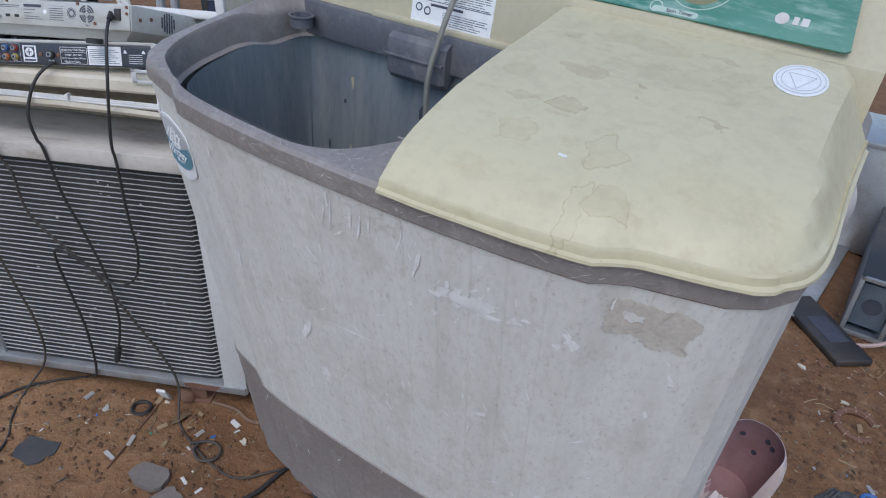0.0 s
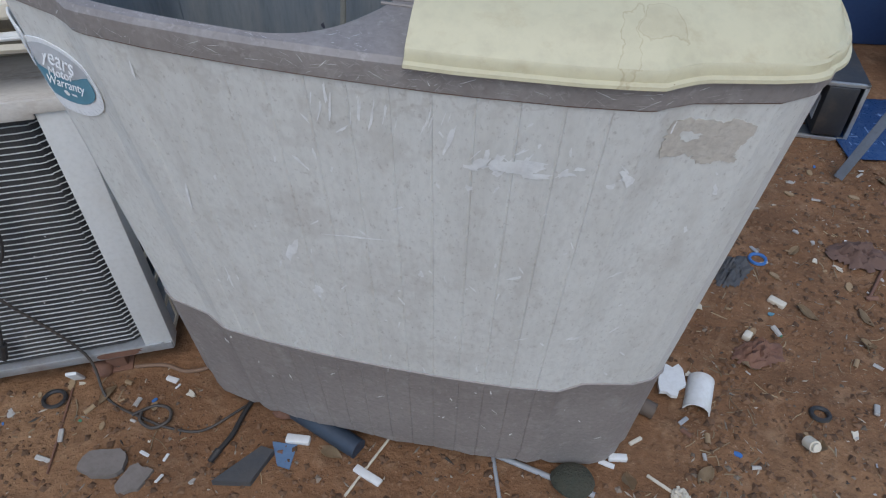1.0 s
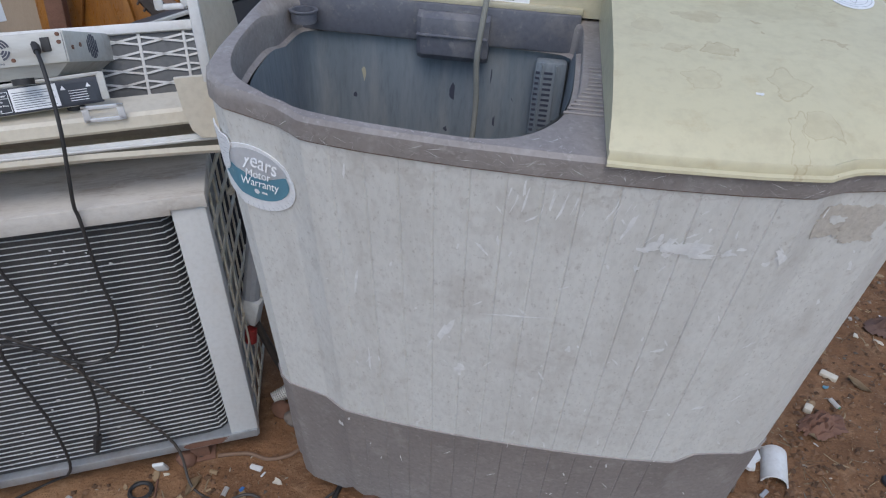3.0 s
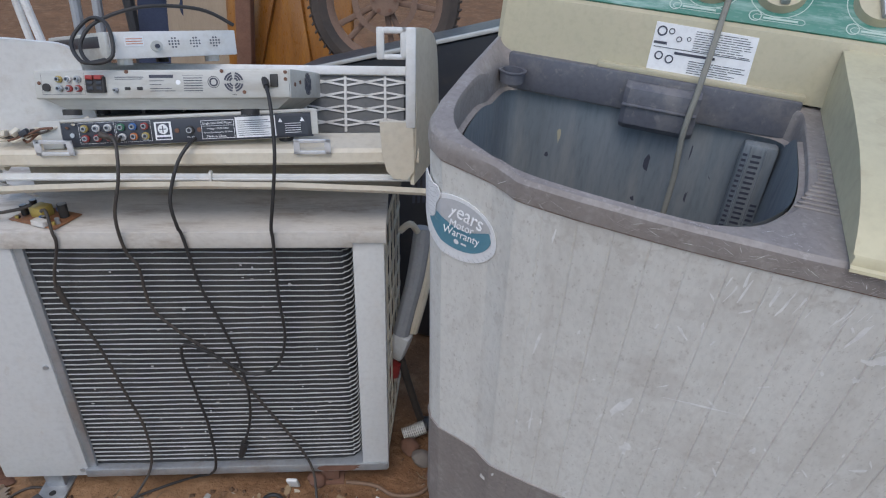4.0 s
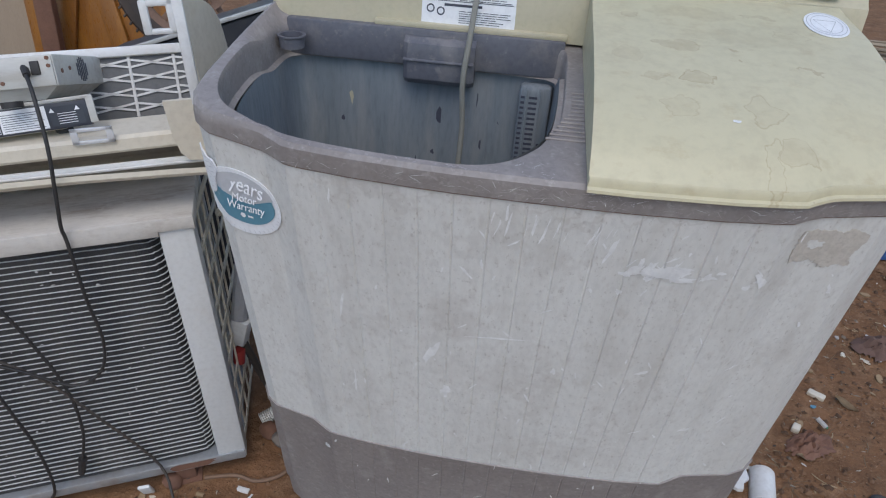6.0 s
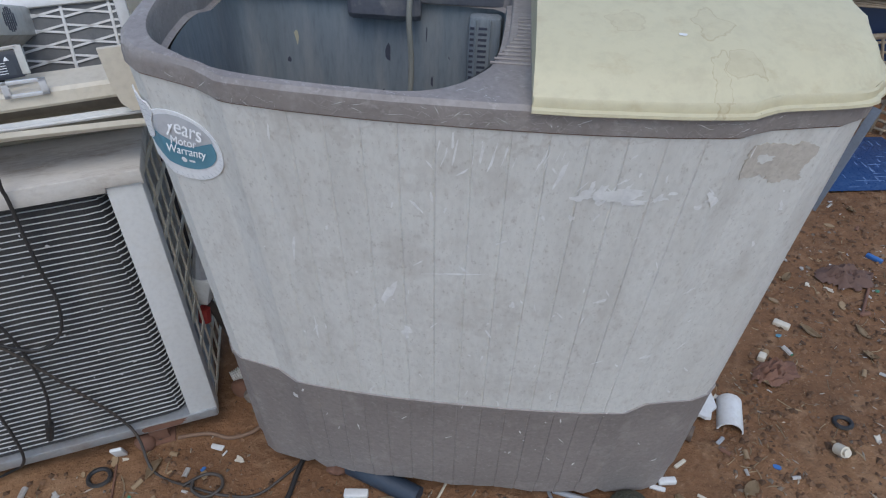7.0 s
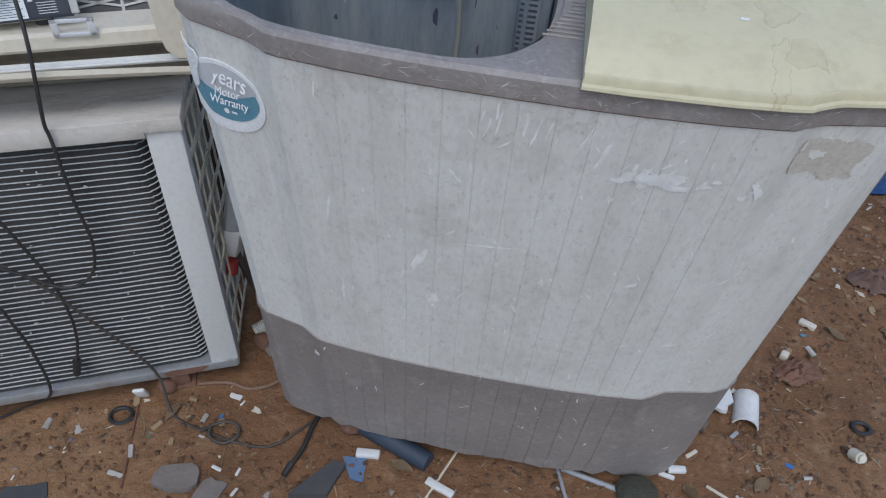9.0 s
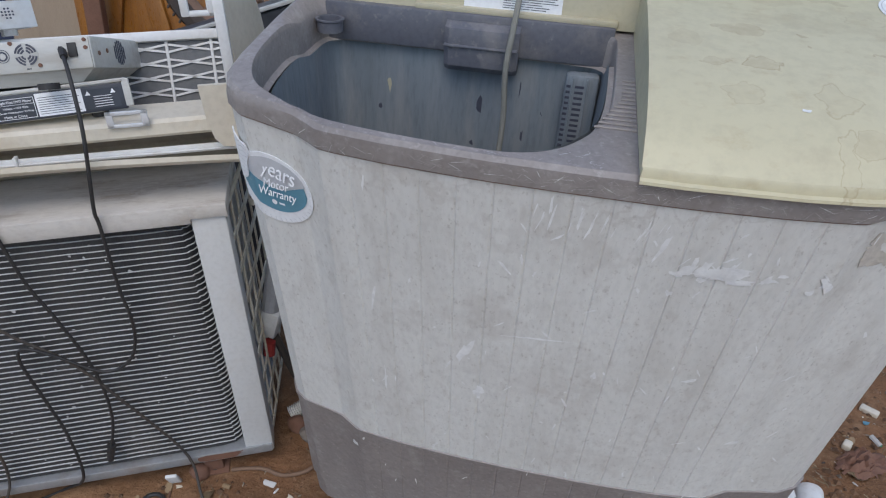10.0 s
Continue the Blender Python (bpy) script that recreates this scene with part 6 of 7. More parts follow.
    # perforated angle leaning on the case
    ob = thing("slotted_angle", Matrix(), "dull steel slotted angle bar leaning on the computer case", "angle bar")
    a, b = Vector((1.345, 1.27, 0.005)), Vector((1.475, 1.36, 0.31))
    d = (b - a).normalized()
    s1 = d.cross(Vector((-0.75, 0.65, 0))).normalized()
    s2 = d.cross(s1)
    mm = Matrix((( s1.x, s2.x, d.x, a.x), (s1.y, s2.y, d.y, a.y), (s1.z, s2.z, d.z, a.z), (0, 0, 0, 1)))
    ln = (b - a).length
    bm = bmesh.new()
    box(bm, (-0.018, -0.001, 0), (0.018, 0.002, ln), 0.0005, 1, mm)
    box(bm, (0.016, 0.0, 0), (0.018, 0.026, ln), 0.0005, 1, mm)
    part("bar", bm, mat("dull_dark_steel", (0.17, 0.19, 0.22), 0.5, (0.12, 0.125, 0.135), 20, 140, 0.15, metal=0.3), ob)
    for k in range(11):
        for y in (-0.0016, 0.0026):
            part("slot_hole", disc(bmesh.new(), (0, 0, 0), 0.006, 0.0008, "z", 10), M_INK, ob).matrix_local = mm @ pose(0, y + (0.0008 if y < 0 else 0), 0.02 + 0.029 * k, 90)
    # blue circuit sheet
    blue = mat("blue_circuit_laminate", (0.015, 0.05, 0.15), 0.3, (0.025, 0.07, 0.19), 30, 200, 0.1, dirt=(0.10, 0.15, 0.26), dirt_amount=0.4, dirt_scale=60)
    ob = thing("blue_circuit_board", pose(1.40, 1.36, 0.012, 0, 0, 6), "large blue printed circuit board lying flat on soil", "circuit board")
    part("laminate", box(bmesh.new(), (0, 0, 0), (0.42, 0.38, 0.003), 0.0008), blue, ob)
    rnd = random.Random(6)
    pale = mat("pale_trace", (0.20, 0.30, 0.50), 0.4)
    for k in range(70):
        x, y = rnd.uniform(0.02, 0.38), rnd.uniform(0.02, 0.34)
        l, w = (rnd.uniform(0.004, 0.05), 0.002) if k % 2 else (0.003, rnd.uniform(0.004, 0.04))
        part("trace", box(bmesh.new(), (x, y, 0.0028), (x + l, y + w, 0.0034)), pale, ob)


def build_basket():
    cane = mat("grey_cane", (0.34, 0.27, 0.19), 0.8, (0.22, 0.17, 0.12), 20, 120, 0.3)
    ob = thing("wicker_basket", pose(1.88, 1.95, 0.0), "old grey-brown woven cane basket standing on soil", "basket")
    n = 26
    for i in range(n):
        a = 2 * math.pi * i / n
        part("stave", tube(bmesh.new(), [((0.15 + 0.06 * t) * math.cos(a + 0.25 * t), (0.15 + 0.06 * t) * math.sin(a + 0.25 * t), 0.005 + 0.26 * t) for t in (0, 0.5, 1)], 0.006, 6, 3), cane, ob)
    for k in range(7):
        t = (k + 0.5) / 7
        r = 0.15 + 0.06 * t
        part("weaver", tube(bmesh.new(), [((r + (0.006 if i % 2 else -0.006)) * math.cos(a), (r + (0.006 if i % 2 else -0.006)) * math.sin(a), 0.005 + 0.26 * t) for i, a in ((i, 2 * math.pi * i / n) for i in range(n + 1))], 0.006, 6, 2), cane, ob)
    part("rim", tube(bmesh.new(), [(0.215 * math.cos(a), 0.215 * math.sin(a), 0.27) for a in (2 * math.pi * i / 30 for i in range(31))], 0.012, 8, 1), cane, ob)
    rnd = random.Random(5)
    ob = thing("stick_bundle", Matrix(), "bundle of thin dry grey sticks lying across scrap", "sticks")
    for k in range(60):
        y, z = 2.16 + rnd.gauss(0, 0.05), 0.40 + abs(rnd.gauss(0, 0.04))
        part("stick", tube(bmesh.new(), [(1.25, y + rnd.uniform(-0.03, 0.03), z + 0.03), (1.7, y, z), (2.2, y + rnd.uniform(-0.05, 0.05), z - 0.05)], rnd.uniform(0.003, 0.006), 5, 2), cane, ob)
    solid("blue_crate", box(bmesh.new(), (-0.4, -0.16, 0), (0.4, 0.16, 0.385), 0.01), mat("dark_blue_plastic", (0.02, 0.05, 0.14), 0.5), pose(1.85, 2.42, 0, 0, 0, 4), "dark blue plastic crate holding up the sticks", "crate")


build_computer_case()
build_basket()


# ---- single pieces of litter on the soil ----
def lay(name, bm, material, x, y, rz, label, category, rx=0, ry=0, up=0.0, group=""):
    return solid(name, bm, material, pose(x, y, ground_z(x, y) + up, rx, ry, rz), label, category, group)


def shard(outline, thick):
    bm = bmesh.new()
    loft(bm, [[(x, y, z) for x, y in outline] for z in (0, thick)], True, True, True)
    return bm


def build_pieces():
    slate = mat("dark_slate", (0.055, 0.058, 0.065), 0.7, (0.10, 0.09, 0.08), 20, 120, 0.3)
    stone = mat("grey_stone", (0.21, 0.18, 0.16), 0.9, (0.14, 0.12, 0.10), 14, 90, 0.4)
    ob = thing("rubber_stack", pose(-0.85, -0.104, ground_z(-0.85, -0.104), 0, 0, -12), "folded dark grey rubber sheet on the soil", "rubber sheet")
    for k in range(5):
        part("fold", box(bmesh.new(), (-0.042 + 0.002 * k, -0.035 + 0.003 * k, 0.006 * k), (0.04, 0.035 + 0.002 * k, 0.006 * k + 0.0058), 0.0025), slate, ob)
    lay("flat_shard", shard(wobble(14, 0.05, 0.032, 0, 0, 3, 0.3), 0.006), slate, -0.50, -0.08, 20, "flat dark slate shard on the soil", "shard")
    lay("flat_shard", shard([(-0.05, -0.03), (0.02, -0.035), (0.055, 0.03), (0.03, 0.04)], 0.016), slate, 0.03, 0.055, 15, "dark grey wedge of broken plastic on soil", "shard", 0, 4)
    lay("flat_shard", shard([(-0.028, 0.024), (0.022, 0.026), (0.026, -0.026), (0.0, -0.022)], 0.005), mat("faded_blue_plastic", (0.12, 0.20, 0.33), 0.6), 0.09, 0.097, 0, "faded blue broken plastic shard on soil", "shard")
    lay("flat_stone", shard(wobble(16, 0.045, 0.03, 0, 0, 8, 0.15), 0.012), stone, -0.235, 0.015, 10, "smooth flat grey stone in the soil", "stone")
    lay("flat_stone", shard(wobble(14, 0.032, 0.026, 0, 0, 9, 0.2), 0.01), stone, -0.165, -0.0, 60, "smooth flat grey stone in the soil", "stone")
    bm = tube(bmesh.new(), [(0.022 * math.cos(a), 0.02 * math.sin(a), 0.004) for a in (2 * math.pi * i / 20 for i in range(21))], 0.0045, 6, 1)
    lay("rubber_ring", bm, M_BLACK, -0.419, 0.127, 0, "small black rubber ring on the soil", "ring")
    bm = tube(bmesh.new(), [(0.017 * math.cos(a), 0.015 * math.sin(a), 0.004) for a in (2 * math.pi * i / 20 for i in range(21))], 0.005, 6, 1)
    lay("rubber_ring", bm, M_BLACK, 1.115, 0.387, 0, "small black rubber ring on the soil", "ring")
    bm = tube(bmesh.new(), [(0.02 * math.cos(a), 0.02 * math.sin(a), 0.004) for a in (2 * math.pi * i / 20 for i in range(21))], 0.0045, 6, 1)
    lay("plastic_ring", bm, M_BLUE, 1.07, 0.86, 0, "small bright blue plastic ring on the soil", "ring")
    ob = thing("coil_gear", pose(1.02, 1.09, 0.004, 10, 0, 30), "rusty ribbed ring half sunk in the soil", "gear")
    part("ring", tube(bmesh.new(), [(0.045 * math.cos(a), 0.045 * math.sin(a), 0.0) for a in (2 * math.pi * i / 30 for i in range(25))], 0.009, 8, 1), M_RUST, ob)
    for i in range(24):
        a = 2 * math.pi * i / 30
        part("tooth", box(bmesh.new(), (0.038, -0.0012, -0.002), (0.056, 0.0012, 0.008), 0.0004, 1, pose(0, 0, 0, 0, 0, math.degrees(a))), M_RUST if i % 3 else M_PLANK, ob)
    for x, y, l, w, h, rz, m_ in ((-0.212, 0.225, 0.032, 0.013, 0.003, -8, M_WHITE), (-0.188, 0.21, 0.014, 0.004, 0.003, 70, M_WHITE), (0.111, 0.133, 0.048, 0.018, 0.012, 4, M_WHITE), (0.265, 0.086, 0.06, 0.016, 0.008, -22, M_WHITE), (0.72, 0.215, 0.036, 0.014, 0.012, 8, M_WHITE), (0.755, 0.262, 0.03, 0.008, 0.006, 40, M_BONE), (0.70, 0.20, 0.03, 0.01, 0.005, -15, M_WHITE), (1.088, 0.703, 0.04, 0.02, 0.012, -35, M_BONE), (1.003, 0.576, 0.024, 0.018, 0.016, 60, M_BONE), (1.431, 0.999, 0.045, 0.014, 0.012, -50, M_BLUE), (0.80, 0.175, 0.06, 0.006, 0.004, -30, M_BONE)):
        lay("plastic_block", box(bmesh.new(), (-l / 2, -w / 2, 0), (l / 2, w / 2, h), min(w, h) * 0.25), m_, x, y, rz, "small moulded plastic block lying on the soil", "plastic piece", group="plastic pieces")
    lay("tile_chip", box(bmesh.new(), (-0.012, -0.004, 0), (0.012, 0.004, 0.045), 0.003), M_WHITE, -0.40, 0.185, 20, "greenish-white plastic chip leaning on the base pan", "plastic piece", 25)
    # navy flattened tube, rods, sticks
    bm = tube(bmesh.new(), [(0.09, 0.19, 0.022), (0.14, 0.168, 0.024), (0.19, 0.148, 0.02), (0.235, 0.13, 0.018)], (0.022, 0.02), 14)
    solid("rubber_tube", bm, mat("navy_rubber", (0.035, 0.05, 0.075), 0.5), Matrix(), "navy blue flattened rubber tube under the washing machine", "tube")
    for p, q, r, m_, lab in (((0.286, 0.178), (0.235, 0.04), 0.0028, M_BONE, "pale thin stick on the soil"), ((0.495, 0.18), (0.68, 0.132), 0.006, M_PIPE, "grey metal strip on the soil"), ((0.487, 0.178), (0.512, 0.09), 0.004, M_PIPE, "grey metal strip on the soil"), ((0.63, 0.165), (0.66, 0.14), 0.004, M_BONE, "pale thin stick on the soil"), ((-0.40, 0.16), (-0.335, -0.02), 0.0025, M_RUST, "thin brown twig on the soil"), ((-0.66, -0.16), (-0.61, -0.09), 0.005, M_RUST, "thin brown twig on the soil"), ((1.3, 0.75), (1.36, 0.86), 0.004, M_RUST, "thin brown twig on the soil"), ((1.25, 0.26), (1.27, 0.33), 0.003, M_RUST, "thin brown twig on the soil")):
        solid("stick", tube(bmesh.new(), [(p[0], p[1], ground_z(*p) + r), (q[0], q[1], ground_z(*q) + r)], r, 6, 1), m_, Matrix(), lab, "stick", "sticks on the soil", angle=75)
    # white moulded lump, pipe stub, cap, green cushion
    ob = thing("moulded_cover", pose(0.875, 0.395, ground_z(0.875, 0.395), 0, 0, -12), "broken white moulded plastic cover on the soil", "plastic cover")
    bm = bmesh.new()
    loft(bm, [[(0.009 + 0.027 * math.cos(a), v, 0.027 * math.sin(a)) for a in (math.pi * i / 12 for i in range(13))] + [(0.009 - 0.024 * math.cos(a), v, 0.024 * math.sin(a)) for a in (math.pi * i / 12 for i in range(13))] for v in (-0.045, -0.04, 0.035, 0.042)], True, True, True)
    part("half", bm, M_WHITE, ob)
    bm = bmesh.new()
    loft(bm, [[(x - 0.05, y, z + 0.02 - 0.012 * abs(x - 0.0) * 20) for x, y in wobble(14, 0.026, 0.045, 0, 0, 6, 0.25)] for z in (0, 0.008)], True, True, True)
    part("half", bm, M_WHITE, ob)
    bm = bmesh.new()
    loft(bm, [[(0.017 * k * math.cos(a), z, 0.017 + 0.017 * k * math.sin(a)) for a in (2 * math.pi * i / 16 for i in range(16))] for k, z in ((1, 0), (1, 0.05), (0.8, 0.05), (0.8, 0.0))])
    lay("pipe_stub", bm, mat("dull_brown_pipe", (0.13, 0.10, 0.08), 0.6), 0.79, 0.325, 65, "short dull brown pipe stub on the soil", "pipe")
    bm = disc(bmesh.new(), (0, 0, 0), 0.012, 0.022, "z", 18)
    disc(bm, (0, 0, 0.022), 0.0085, 0.006, "z", 16)
    lay("bottle_cap", bm, M_BONE, 1.076, 0.316, 20, "small cream plastic cap tipped on the soil", "cap", 60, 0, 0.012)
    bm = bmesh.new()
    bmesh.ops.create_uvsphere(bm, u_segments=20, v_segments=10, radius=1, matrix=Matrix.Diagonal((0.042, 0.034, 0.018, 1)))
    for v in bm.verts:
        v.co *= 1 + 0.12 * noise.noise(v.co * 40)
    lay("green_wad", bm, mat("dark_green_cloth", (0.05, 0.055, 0.04), 0.95, (0.09, 0.075, 0.05), 40, 160, 1.0), 0.64, 0.15, 0, "dark green wadded cloth under the machine", "cloth", 0, 0, 0.012)
    bm = bmesh.new()
    bmesh.ops.create_uvsphere(bm, u_segments=16, v_segments=8, radius=1, matrix=Matrix.Diagonal((0.022, 0.02, 0.018, 1)))
    for v in bm.verts:
        v.co *= 1 + 0.25 * noise.noise(v.co * 60)
    lay("rusty_lump", bm, M_RUST, -0.36, 0.215, 0, "rusty brown lump on the soil", "scrap", 0, 0, 0.012)
    lay("rusty_lump", bm2(), M_RUST, 0.065, 0.19, 40, "rusty brown lump on the soil", "scrap", 0, 0, 0.014)
    # stones and rusty debris in the gap, added partly to darken its shaded soil
    for k, (x, y) in enumerate(((-0.17, 0.36), (-0.12, 0.33), (-0.205, 0.46), (-0.15, 0.45), (-0.10, 0.40), (-0.18, 0.55), (-0.13, 0.52), (-0.21, 0.38))):
        lay("gap_stone", bm2(), (stone, M_RUST, M_CARCASS)[k % 3], x, y, 47 * k, ("dusty grey stone", "rusty brown lump", "dark broken lump")[k % 3] + " added to darken the shaded soil between the machines", "stone", 0, 0, 0.012, "stones in the gap")
    # crumpled bag and cloth
    for name, x, y, sx, sy, h, m_, lab, rz in (("plastic_bag", -0.965, -0.17, 0.07, 0.13, 0.05, mat("tan_film", (0.42, 0.32, 0.22), 0.35, (0.30, 0.21, 0.14), 20, 90, 0.2), "crumpled tan plastic bag on the soil", 18), ("rag", 1.32, 0.905, 0.075, 0.055, 0.04, mat("brown_rag", (0.15, 0.09, 0.07), 0.95), "crumpled dark brown rag on the soil", 10), ("paper_scrap", 1.36, 0.66, 0.03, 0.04, 0.02, M_BONE, "crumpled pale paper scrap on the soil", 0), ("leaf_litter", 1.02, 0.53, 0.06, 0.04, 0.03, M_RUST, "heap of brown leaf litter on the soil", 30), ("paper_scrap", 0.83, 0.15, 0.02, 0.03, 0.015, M_BONE, "crumpled pale paper scrap on the soil", 0), ("leaf_litter", -1.02, -0.06, 0.05, 0.04, 0.03, M_RUST, "heap of brown leaf litter on the soil", 10), ("leaf_litter", 1.0, 0.80, 0.07, 0.04, 0.03, slate, "dark damp leaf litter on the soil", 60)):
        bm = bmesh.new()
        bmesh.ops.create_grid(bm, x_segments=22, y_segments=22, size=1)
        for v in bm.verts:
            a, b = v.co.x, v.co.y
            edge = max(0, 1 - (a * a + b * b) ** 1.5)
            q = abs(noise.noise((a * 2.2, b * 2.2, x))) + 0.6 * abs(noise.noise((a * 5, b * 5, y)))
            r = 1 + 0.35 * noise.noise((a * 2, b * 2, x + 3))
            v.co = (a * sx * r, b * sy * r, 0.004 + h * (0.15 + q) * edge)
        bmesh.ops.delete(bm, geom=[f for f in bm.faces if f.calc_center_median().z < 0.0055], context="FACES")
        lay(name, bm, m_, x, y, rz, lab, "cloth" if name == "rag" else "litter")
    # curled dry leaves
    leaf_m = mat("curled_dry_leaf", (0.36, 0.26, 0.155), 0.8, (0.24, 0.16, 0.09), 30, 160, 0.3)
    rnd = random.Random(14)
    for x, y in [(1.26, 0.6), (0.74, 0.17), (1.47, 1.26), (1.16, 0.9), (0.88, 0.21), (1.0, 0.49), (1.15, 0.68), (1.1, 0.31), (0.18, 0.12), (1.28, 0.69), (-1.13, -0.03), (-0.94, -0.1), (-0.69, -0.13), (-1.3, 0.04), (-0.32, 0.16)]:
        bm, ln, wd, curl = bmesh.new(), rnd.uniform(0.022, 0.042), rnd.uniform(0.008, 0.016), rnd.uniform(0.15, 0.5)
        loft(bm, [[(ln * (u - 0.5) * 2 * 0.7, wd * sd * math.sin(math.pi * min(max(u, 0.04), 0.97)) ** 0.8, 0.003 + curl * wd * abs(sd) ** 1.5 + 0.004 * math.sin(u * 5 + x)) for sd in (-1, -0.5, 0, 0.5, 1)] for u in (0, 0.12, 0.3, 0.5, 0.7, 0.88, 1)], False)
        bmesh.ops.solidify(bm, geom=bm.faces[:], thickness=0.0008)
        lay("dry_leaf", bm, leaf_m, x, y, rnd.uniform(0, 360), "curled dry tan leaf lying on the soil", "leaf", rnd.uniform(-12, 12), 0, 0.002, "dry leaves")
    # broken pink basin
    pink = mat("mauve_plastic", (0.40, 0.24, 0.25), 0.5, (0.29, 0.165, 0.18), 8, 90, 0.1, dirt=(0.20, 0.10, 0.10), dirt_amount=0.4)
    ob = thing("broken_pot", pose(0.787, 0.685, 0.014, 12, 2, 30) @ Matrix.Diagonal((0.98, 0.98, 1.1, 1)), "broken pinkish plastic pot with jagged edge on the soil", "pot")
    bm = bmesh.new()
    rings = []
    for k, (r, z) in enumerate(((0.06, 0.0), (0.072, 0.04), (0.079, 0.085), (0.076, 0.125), (0.070, 0.15), (0.058, 0.172))):
        rings.append([(r * math.cos(a), r * math.sin(a), z * (1 - 0.78 * smoothstep(math.cos(a + 2.2) + 0.25 * noise.noise((a * 3.2, 1, 2)), 0.15, 0.6) * (0.9 + 0.3 * noise.noise((a * 5, 4, 2))))) for a in (2 * math.pi * i / 72 for i in range(72))])
    inner_r = [[(x * 0.965, y * 0.965, z + 0.001) for x, y, z in r] for r in reversed(rings)]
    loft(bm, rings + inner_r[:1], True, True, False)
    part("shell", bm, mat("pale_pink_plastic", (0.62, 0.52, 0.49), 0.5, (0.52, 0.40, 0.38), 8, 90, 0.1, dirt=(0.36, 0.25, 0.20), dirt_amount=0.4), ob)
    bm = bmesh.new()
    loft(bm, inner_r, True, False, True)
    part("lining", bm, pink, ob, "mauve inner face")
    for a, z in ((0.75, 0.075), (0.4, 0.12), (0.62, 0.125), (1.3, 0.11)):
        part("hole", disc(bmesh.new(), (0, 0, 0), 0.006, 0.001, "z", 12), M_INK, ob).matrix_local = Matrix.Translation((0.0715 * math.cos(a), 0.0715 * math.sin(a), z)) @ pose(0, 0, 0, 90, 0, math.degrees(a) - 90)


def bm2():
    bm = bmesh.new()
    bmesh.ops.create_uvsphere(bm, u_segments=14, v_segments=8, radius=1, matrix=Matrix.Diagonal((0.026, 0.02, 0.018, 1)))
    for v in bm.verts:
        v.co *= 1 + 0.25 * noise.noise(v.co * 50)
    return bm


build_pieces()


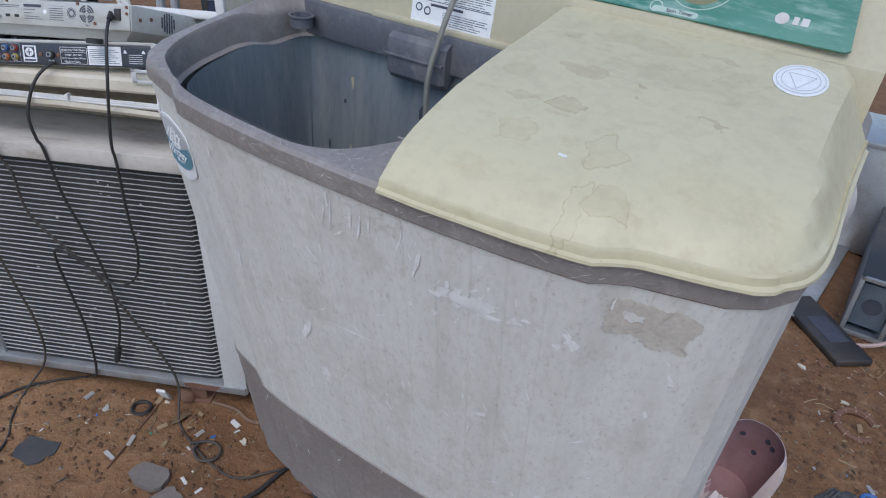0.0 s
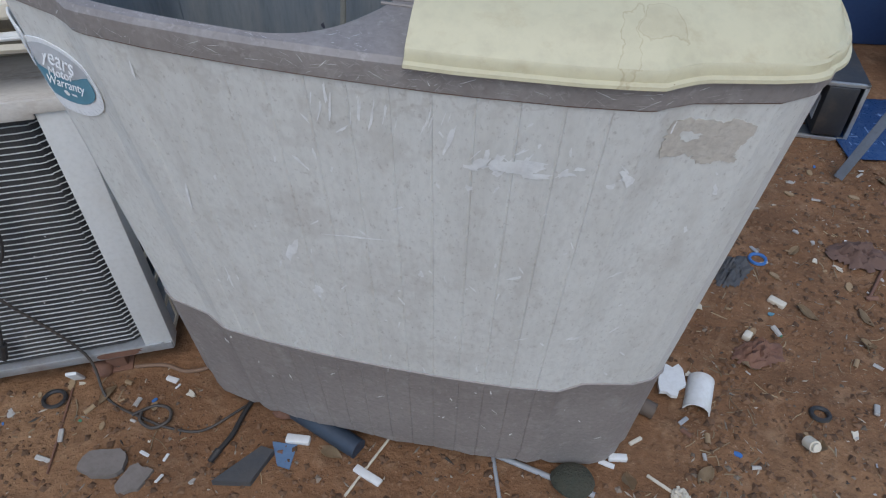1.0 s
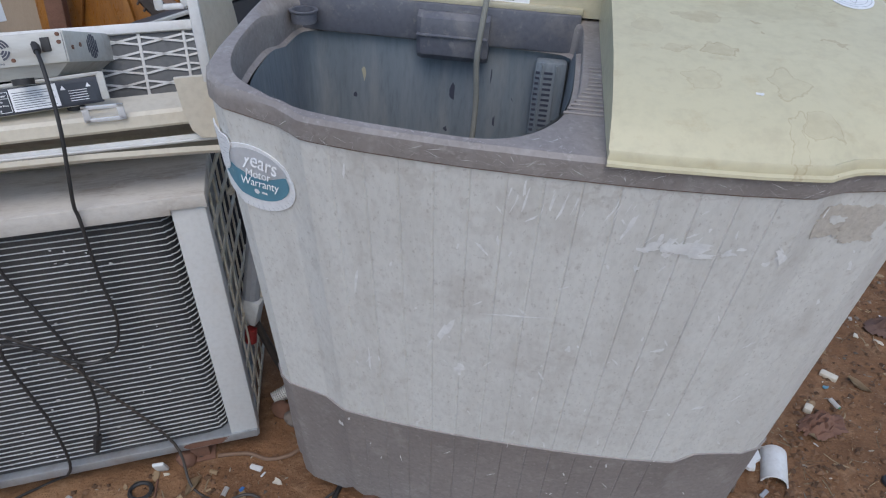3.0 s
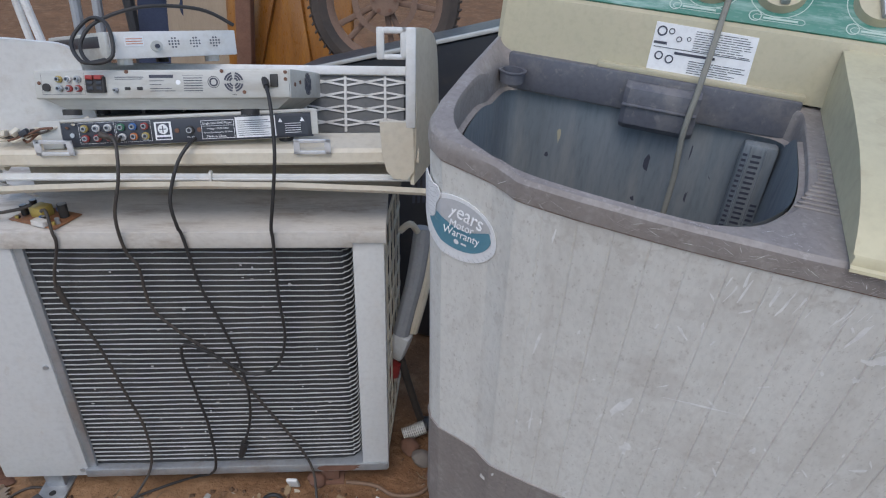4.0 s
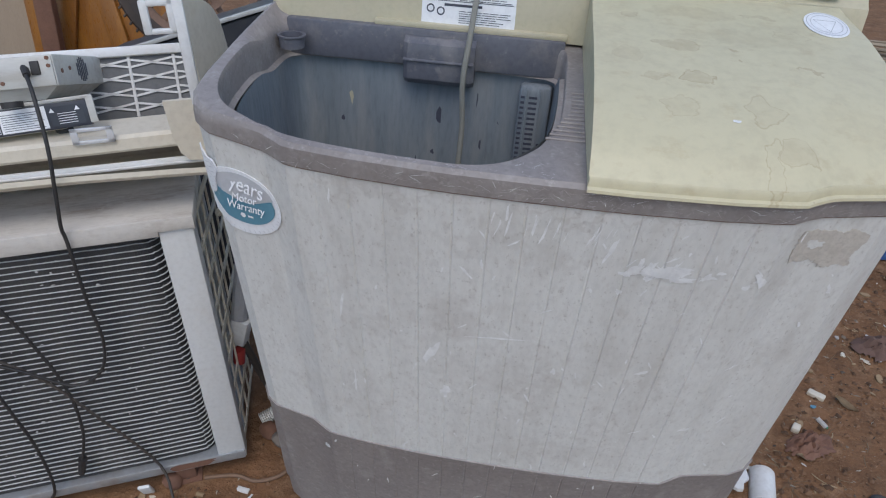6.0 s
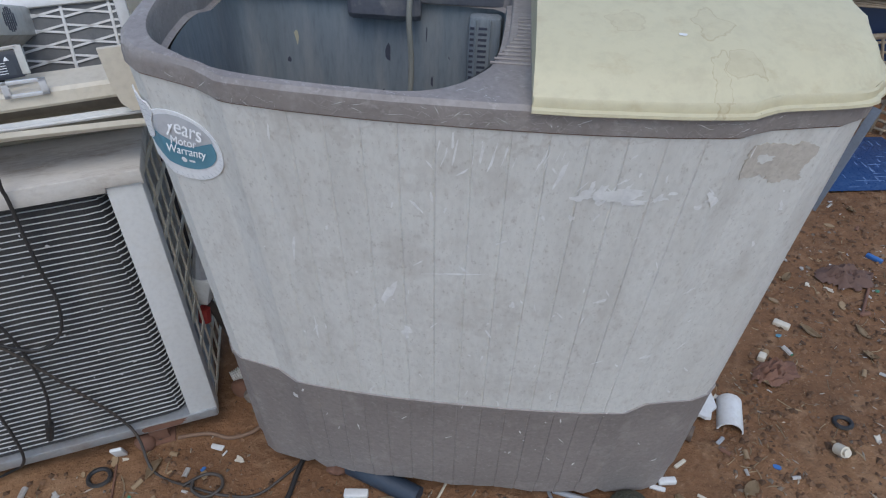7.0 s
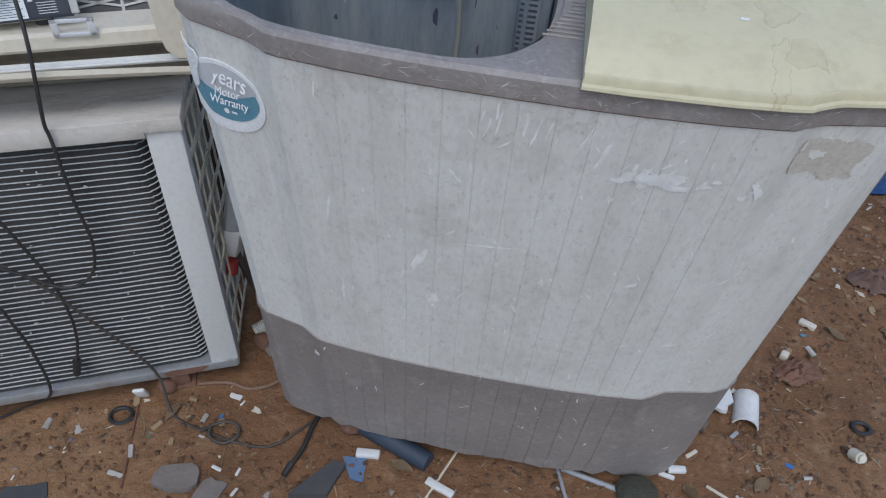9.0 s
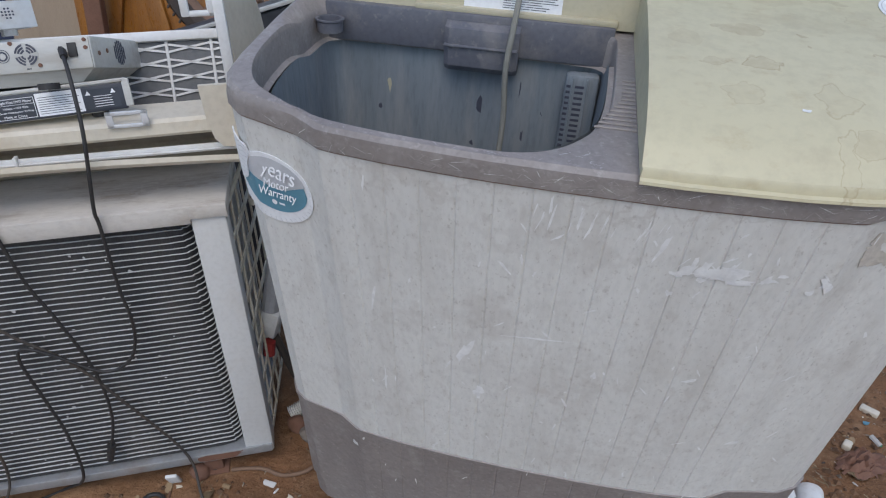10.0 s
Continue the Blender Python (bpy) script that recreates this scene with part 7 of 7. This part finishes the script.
# ---- scattered chips, and crumbs too many to count ----
def build_scatter():
    rnd = random.Random(21)
    shapes = []
    for k in range(9):
        bm = bmesh.new()
        if k % 3 == 0:
            box(bm, (-0.014, -0.0045, 0), (0.014, 0.0045, 0.005), 0.0015, 1)
        elif k % 3 == 1:
            loft(bm, [[(x, y, z) for x, y in wobble(8, 0.011, 0.007, 0, 0, k + 0.3, 0.45)] for z in (0, 0.0035)], True, True, True)
        else:
            loft(bm, [[(x, math.sin(t) * 0.006, 0.001 + math.cos(t) * 0.006) for t in (-1.3, -0.6, 0, 0.6, 1.3)] for x in (-0.012, 0.012)], False)
        shapes.append(bm)
    dull = mat("dusty_grey_chip", (0.46, 0.44, 0.41), 0.6, (0.33, 0.29, 0.25), 60, 200, 0.1, dirt=(0.25, 0.15, 0.09), dirt_amount=0.6, dirt_scale=90)
    tan = mat("dry_leaf", (0.33, 0.23, 0.13), 0.8, (0.20, 0.13, 0.075), 60, 200, 0.2)
    mats = [M_WHITE, tan, dull, M_PIPE, dull, M_RUST, dull, M_BONE, tan]
    meshes = [finish("chip", b, m_) for b, m_ in zip(shapes, mats)]
    extra = [finish("chip", shard(wobble(8, 0.010, 0.007, 0, 0, 40 + k, 0.4), 0.003), m_) for k, m_ in enumerate((M_BLUE, M_GREENP, M_TEAL))]

    def clear(x, y):
        if -0.13 < x < 0.83 and y > 0.16:
            return False
        q = AC.inverted() @ Vector((x, y, 0))
        return not (-0.85 < q.x < 0.03 and -0.01 < q.y < 0.35)
    count = 0
    while count < 250:
        p = rnd.random()
        if p < 0.74:
            x, y = rnd.uniform(0.72, 1.75), rnd.uniform(0.05, 1.35)
        elif p < 0.86:
            x, y = rnd.gauss(-0.32, 0.12), rnd.gauss(0.06, 0.08)
        else:
            x, y = rnd.uniform(-1.6, 0.8), rnd.uniform(-0.3, 0.2)
        if not clear(x, y):
            continue
        me = rnd.choice(meshes) if rnd.random() < 0.93 else rnd.choice(extra)
        ob = new("plastic_chip", me)
        k = rnd.uniform(0.3, 1.15) ** 1.3
        ob.matrix_world = pose(x, y, ground_z(x, y) + 0.001, rnd.uniform(-14, 14), rnd.uniform(-14, 14), rnd.uniform(0, 360)) @ Matrix.Diagonal((k, k, k, 1))
        tagged(ob, "small broken plastic chip lying on the soil", "plastic chip", "plastic chips")
        count += 1
    straw = mat("dry_straw", (0.36, 0.27, 0.16), 0.8, (0.24, 0.17, 0.10), 40, 200, 0.1, island=1)
    verts, faces = [], []
    while len(verts) < 8 * 1500:
        x, y = (rnd.uniform(0.6, 1.9), rnd.uniform(-0.1, 1.6)) if rnd.random() < 0.55 else (rnd.uniform(-1.7, 1.0), rnd.uniform(-0.4, 0.45))
        if not clear(x, y):
            continue
        a, ln, w = rnd.uniform(0, 6.28), 0.004 + 0.026 * rnd.random() ** 3, rnd.uniform(0.0004, 0.0013)
        ca, sa, bend = math.cos(a), math.sin(a), rnd.uniform(-0.25, 0.25)
        i0 = len(verts)
        for u, dv in ((-1, 0), (-0.2, bend), (0.4, bend * 0.8), (1, 0)):
            for sd in (-1, 1):
                px, py = ln * u, ln * dv + sd * w
                gx, gy = x + px * ca - py * sa, y + px * sa + py * ca
                verts.append((gx, gy, ground_z(gx, gy) + 0.0012 + (0.0012 if sd > 0 else 0)))
        for q in (0, 2, 4):
            faces.append((i0 + q, i0 + q + 1, i0 + q + 3, i0 + q + 2))
    me = bpy.data.meshes.new("straw")
    me.from_pydata(verts, [], faces)
    me.materials.append(straw)
    tagged(new("straw", me), "thin dry straw and twig fibres on the soil", "straw", kind="stuff")
    for name, n, lo, hi, m_, lab in (("pebbles", 900, 0.002, 0.009, mat("dusty_pebble", (0.27, 0.215, 0.165), 0.9, (0.17, 0.13, 0.10), 30, 200, 0.3, island=1), "small dusty grey-brown pebbles"), ("dark_litter", 500, 0.0015, 0.006, mat("dark_litter", (0.075, 0.06, 0.05), 0.85, (0.045, 0.038, 0.032), 30, 200, 0.2, island=1), "dark scraps of rotten leaf and bark"), ("soil_crumbs", 16000, 0.001, 0.010, mat("soil_crumb", (0.22, 0.12, 0.065), 0.95, (0.14, 0.075, 0.04), 30, 200, 0.3, island=1), "crumbs of reddish brown soil and grit"), ("pale_fragments", 2400, 0.0008, 0.0042, mat("pale_fragment", (0.47, 0.41, 0.33), 0.7, (0.34, 0.28, 0.21), 30, 200, 0.1, island=1), "tiny pale fragments of plastic and dry straw")):
        verts, faces = [], []
        k = 0
        while k < n:
            x, y = (rnd.uniform(0.6, 1.9), rnd.uniform(-0.1, 1.6)) if rnd.random() < 0.5 else (rnd.uniform(-1.7, 1.0), rnd.uniform(-0.4, 0.45))
            if not clear(x, y):
                continue
            r = lo + (hi - lo) * rnd.random() ** 3
            z = ground_z(x, y)
            i0 = len(verts)
            st = rnd.uniform(1, 4) if name in ("pale_fragments", "dark_litter") else 1
            a0 = rnd.uniform(0, 6.28)
            ca, sa = math.cos(a0), math.sin(a0)
            for j in range(4):
                a = j * math.pi / 2 + rnd.uniform(-0.4, 0.4)
                px, py = r * st * math.cos(a), r * math.sin(a) * (0.6 if st > 1 else 1)
                verts.append((x + px * ca - py * sa, y + px * sa + py * ca, z - 0.001 + r * rnd.uniform(0.1, 0.5)))
            verts.append((x, y, z + r * rnd.uniform(0.6, 1.0)))
            for j in range(4):
                faces.append((i0 + j, i0 + (j + 1) % 4, i0 + 4))
            k += 1
        me = bpy.data.meshes.new(name)
        me.from_pydata(verts, [], faces)
        me.materials.append(m_)
        tagged(new(name, me), lab, "grit", kind="stuff")


build_scatter()
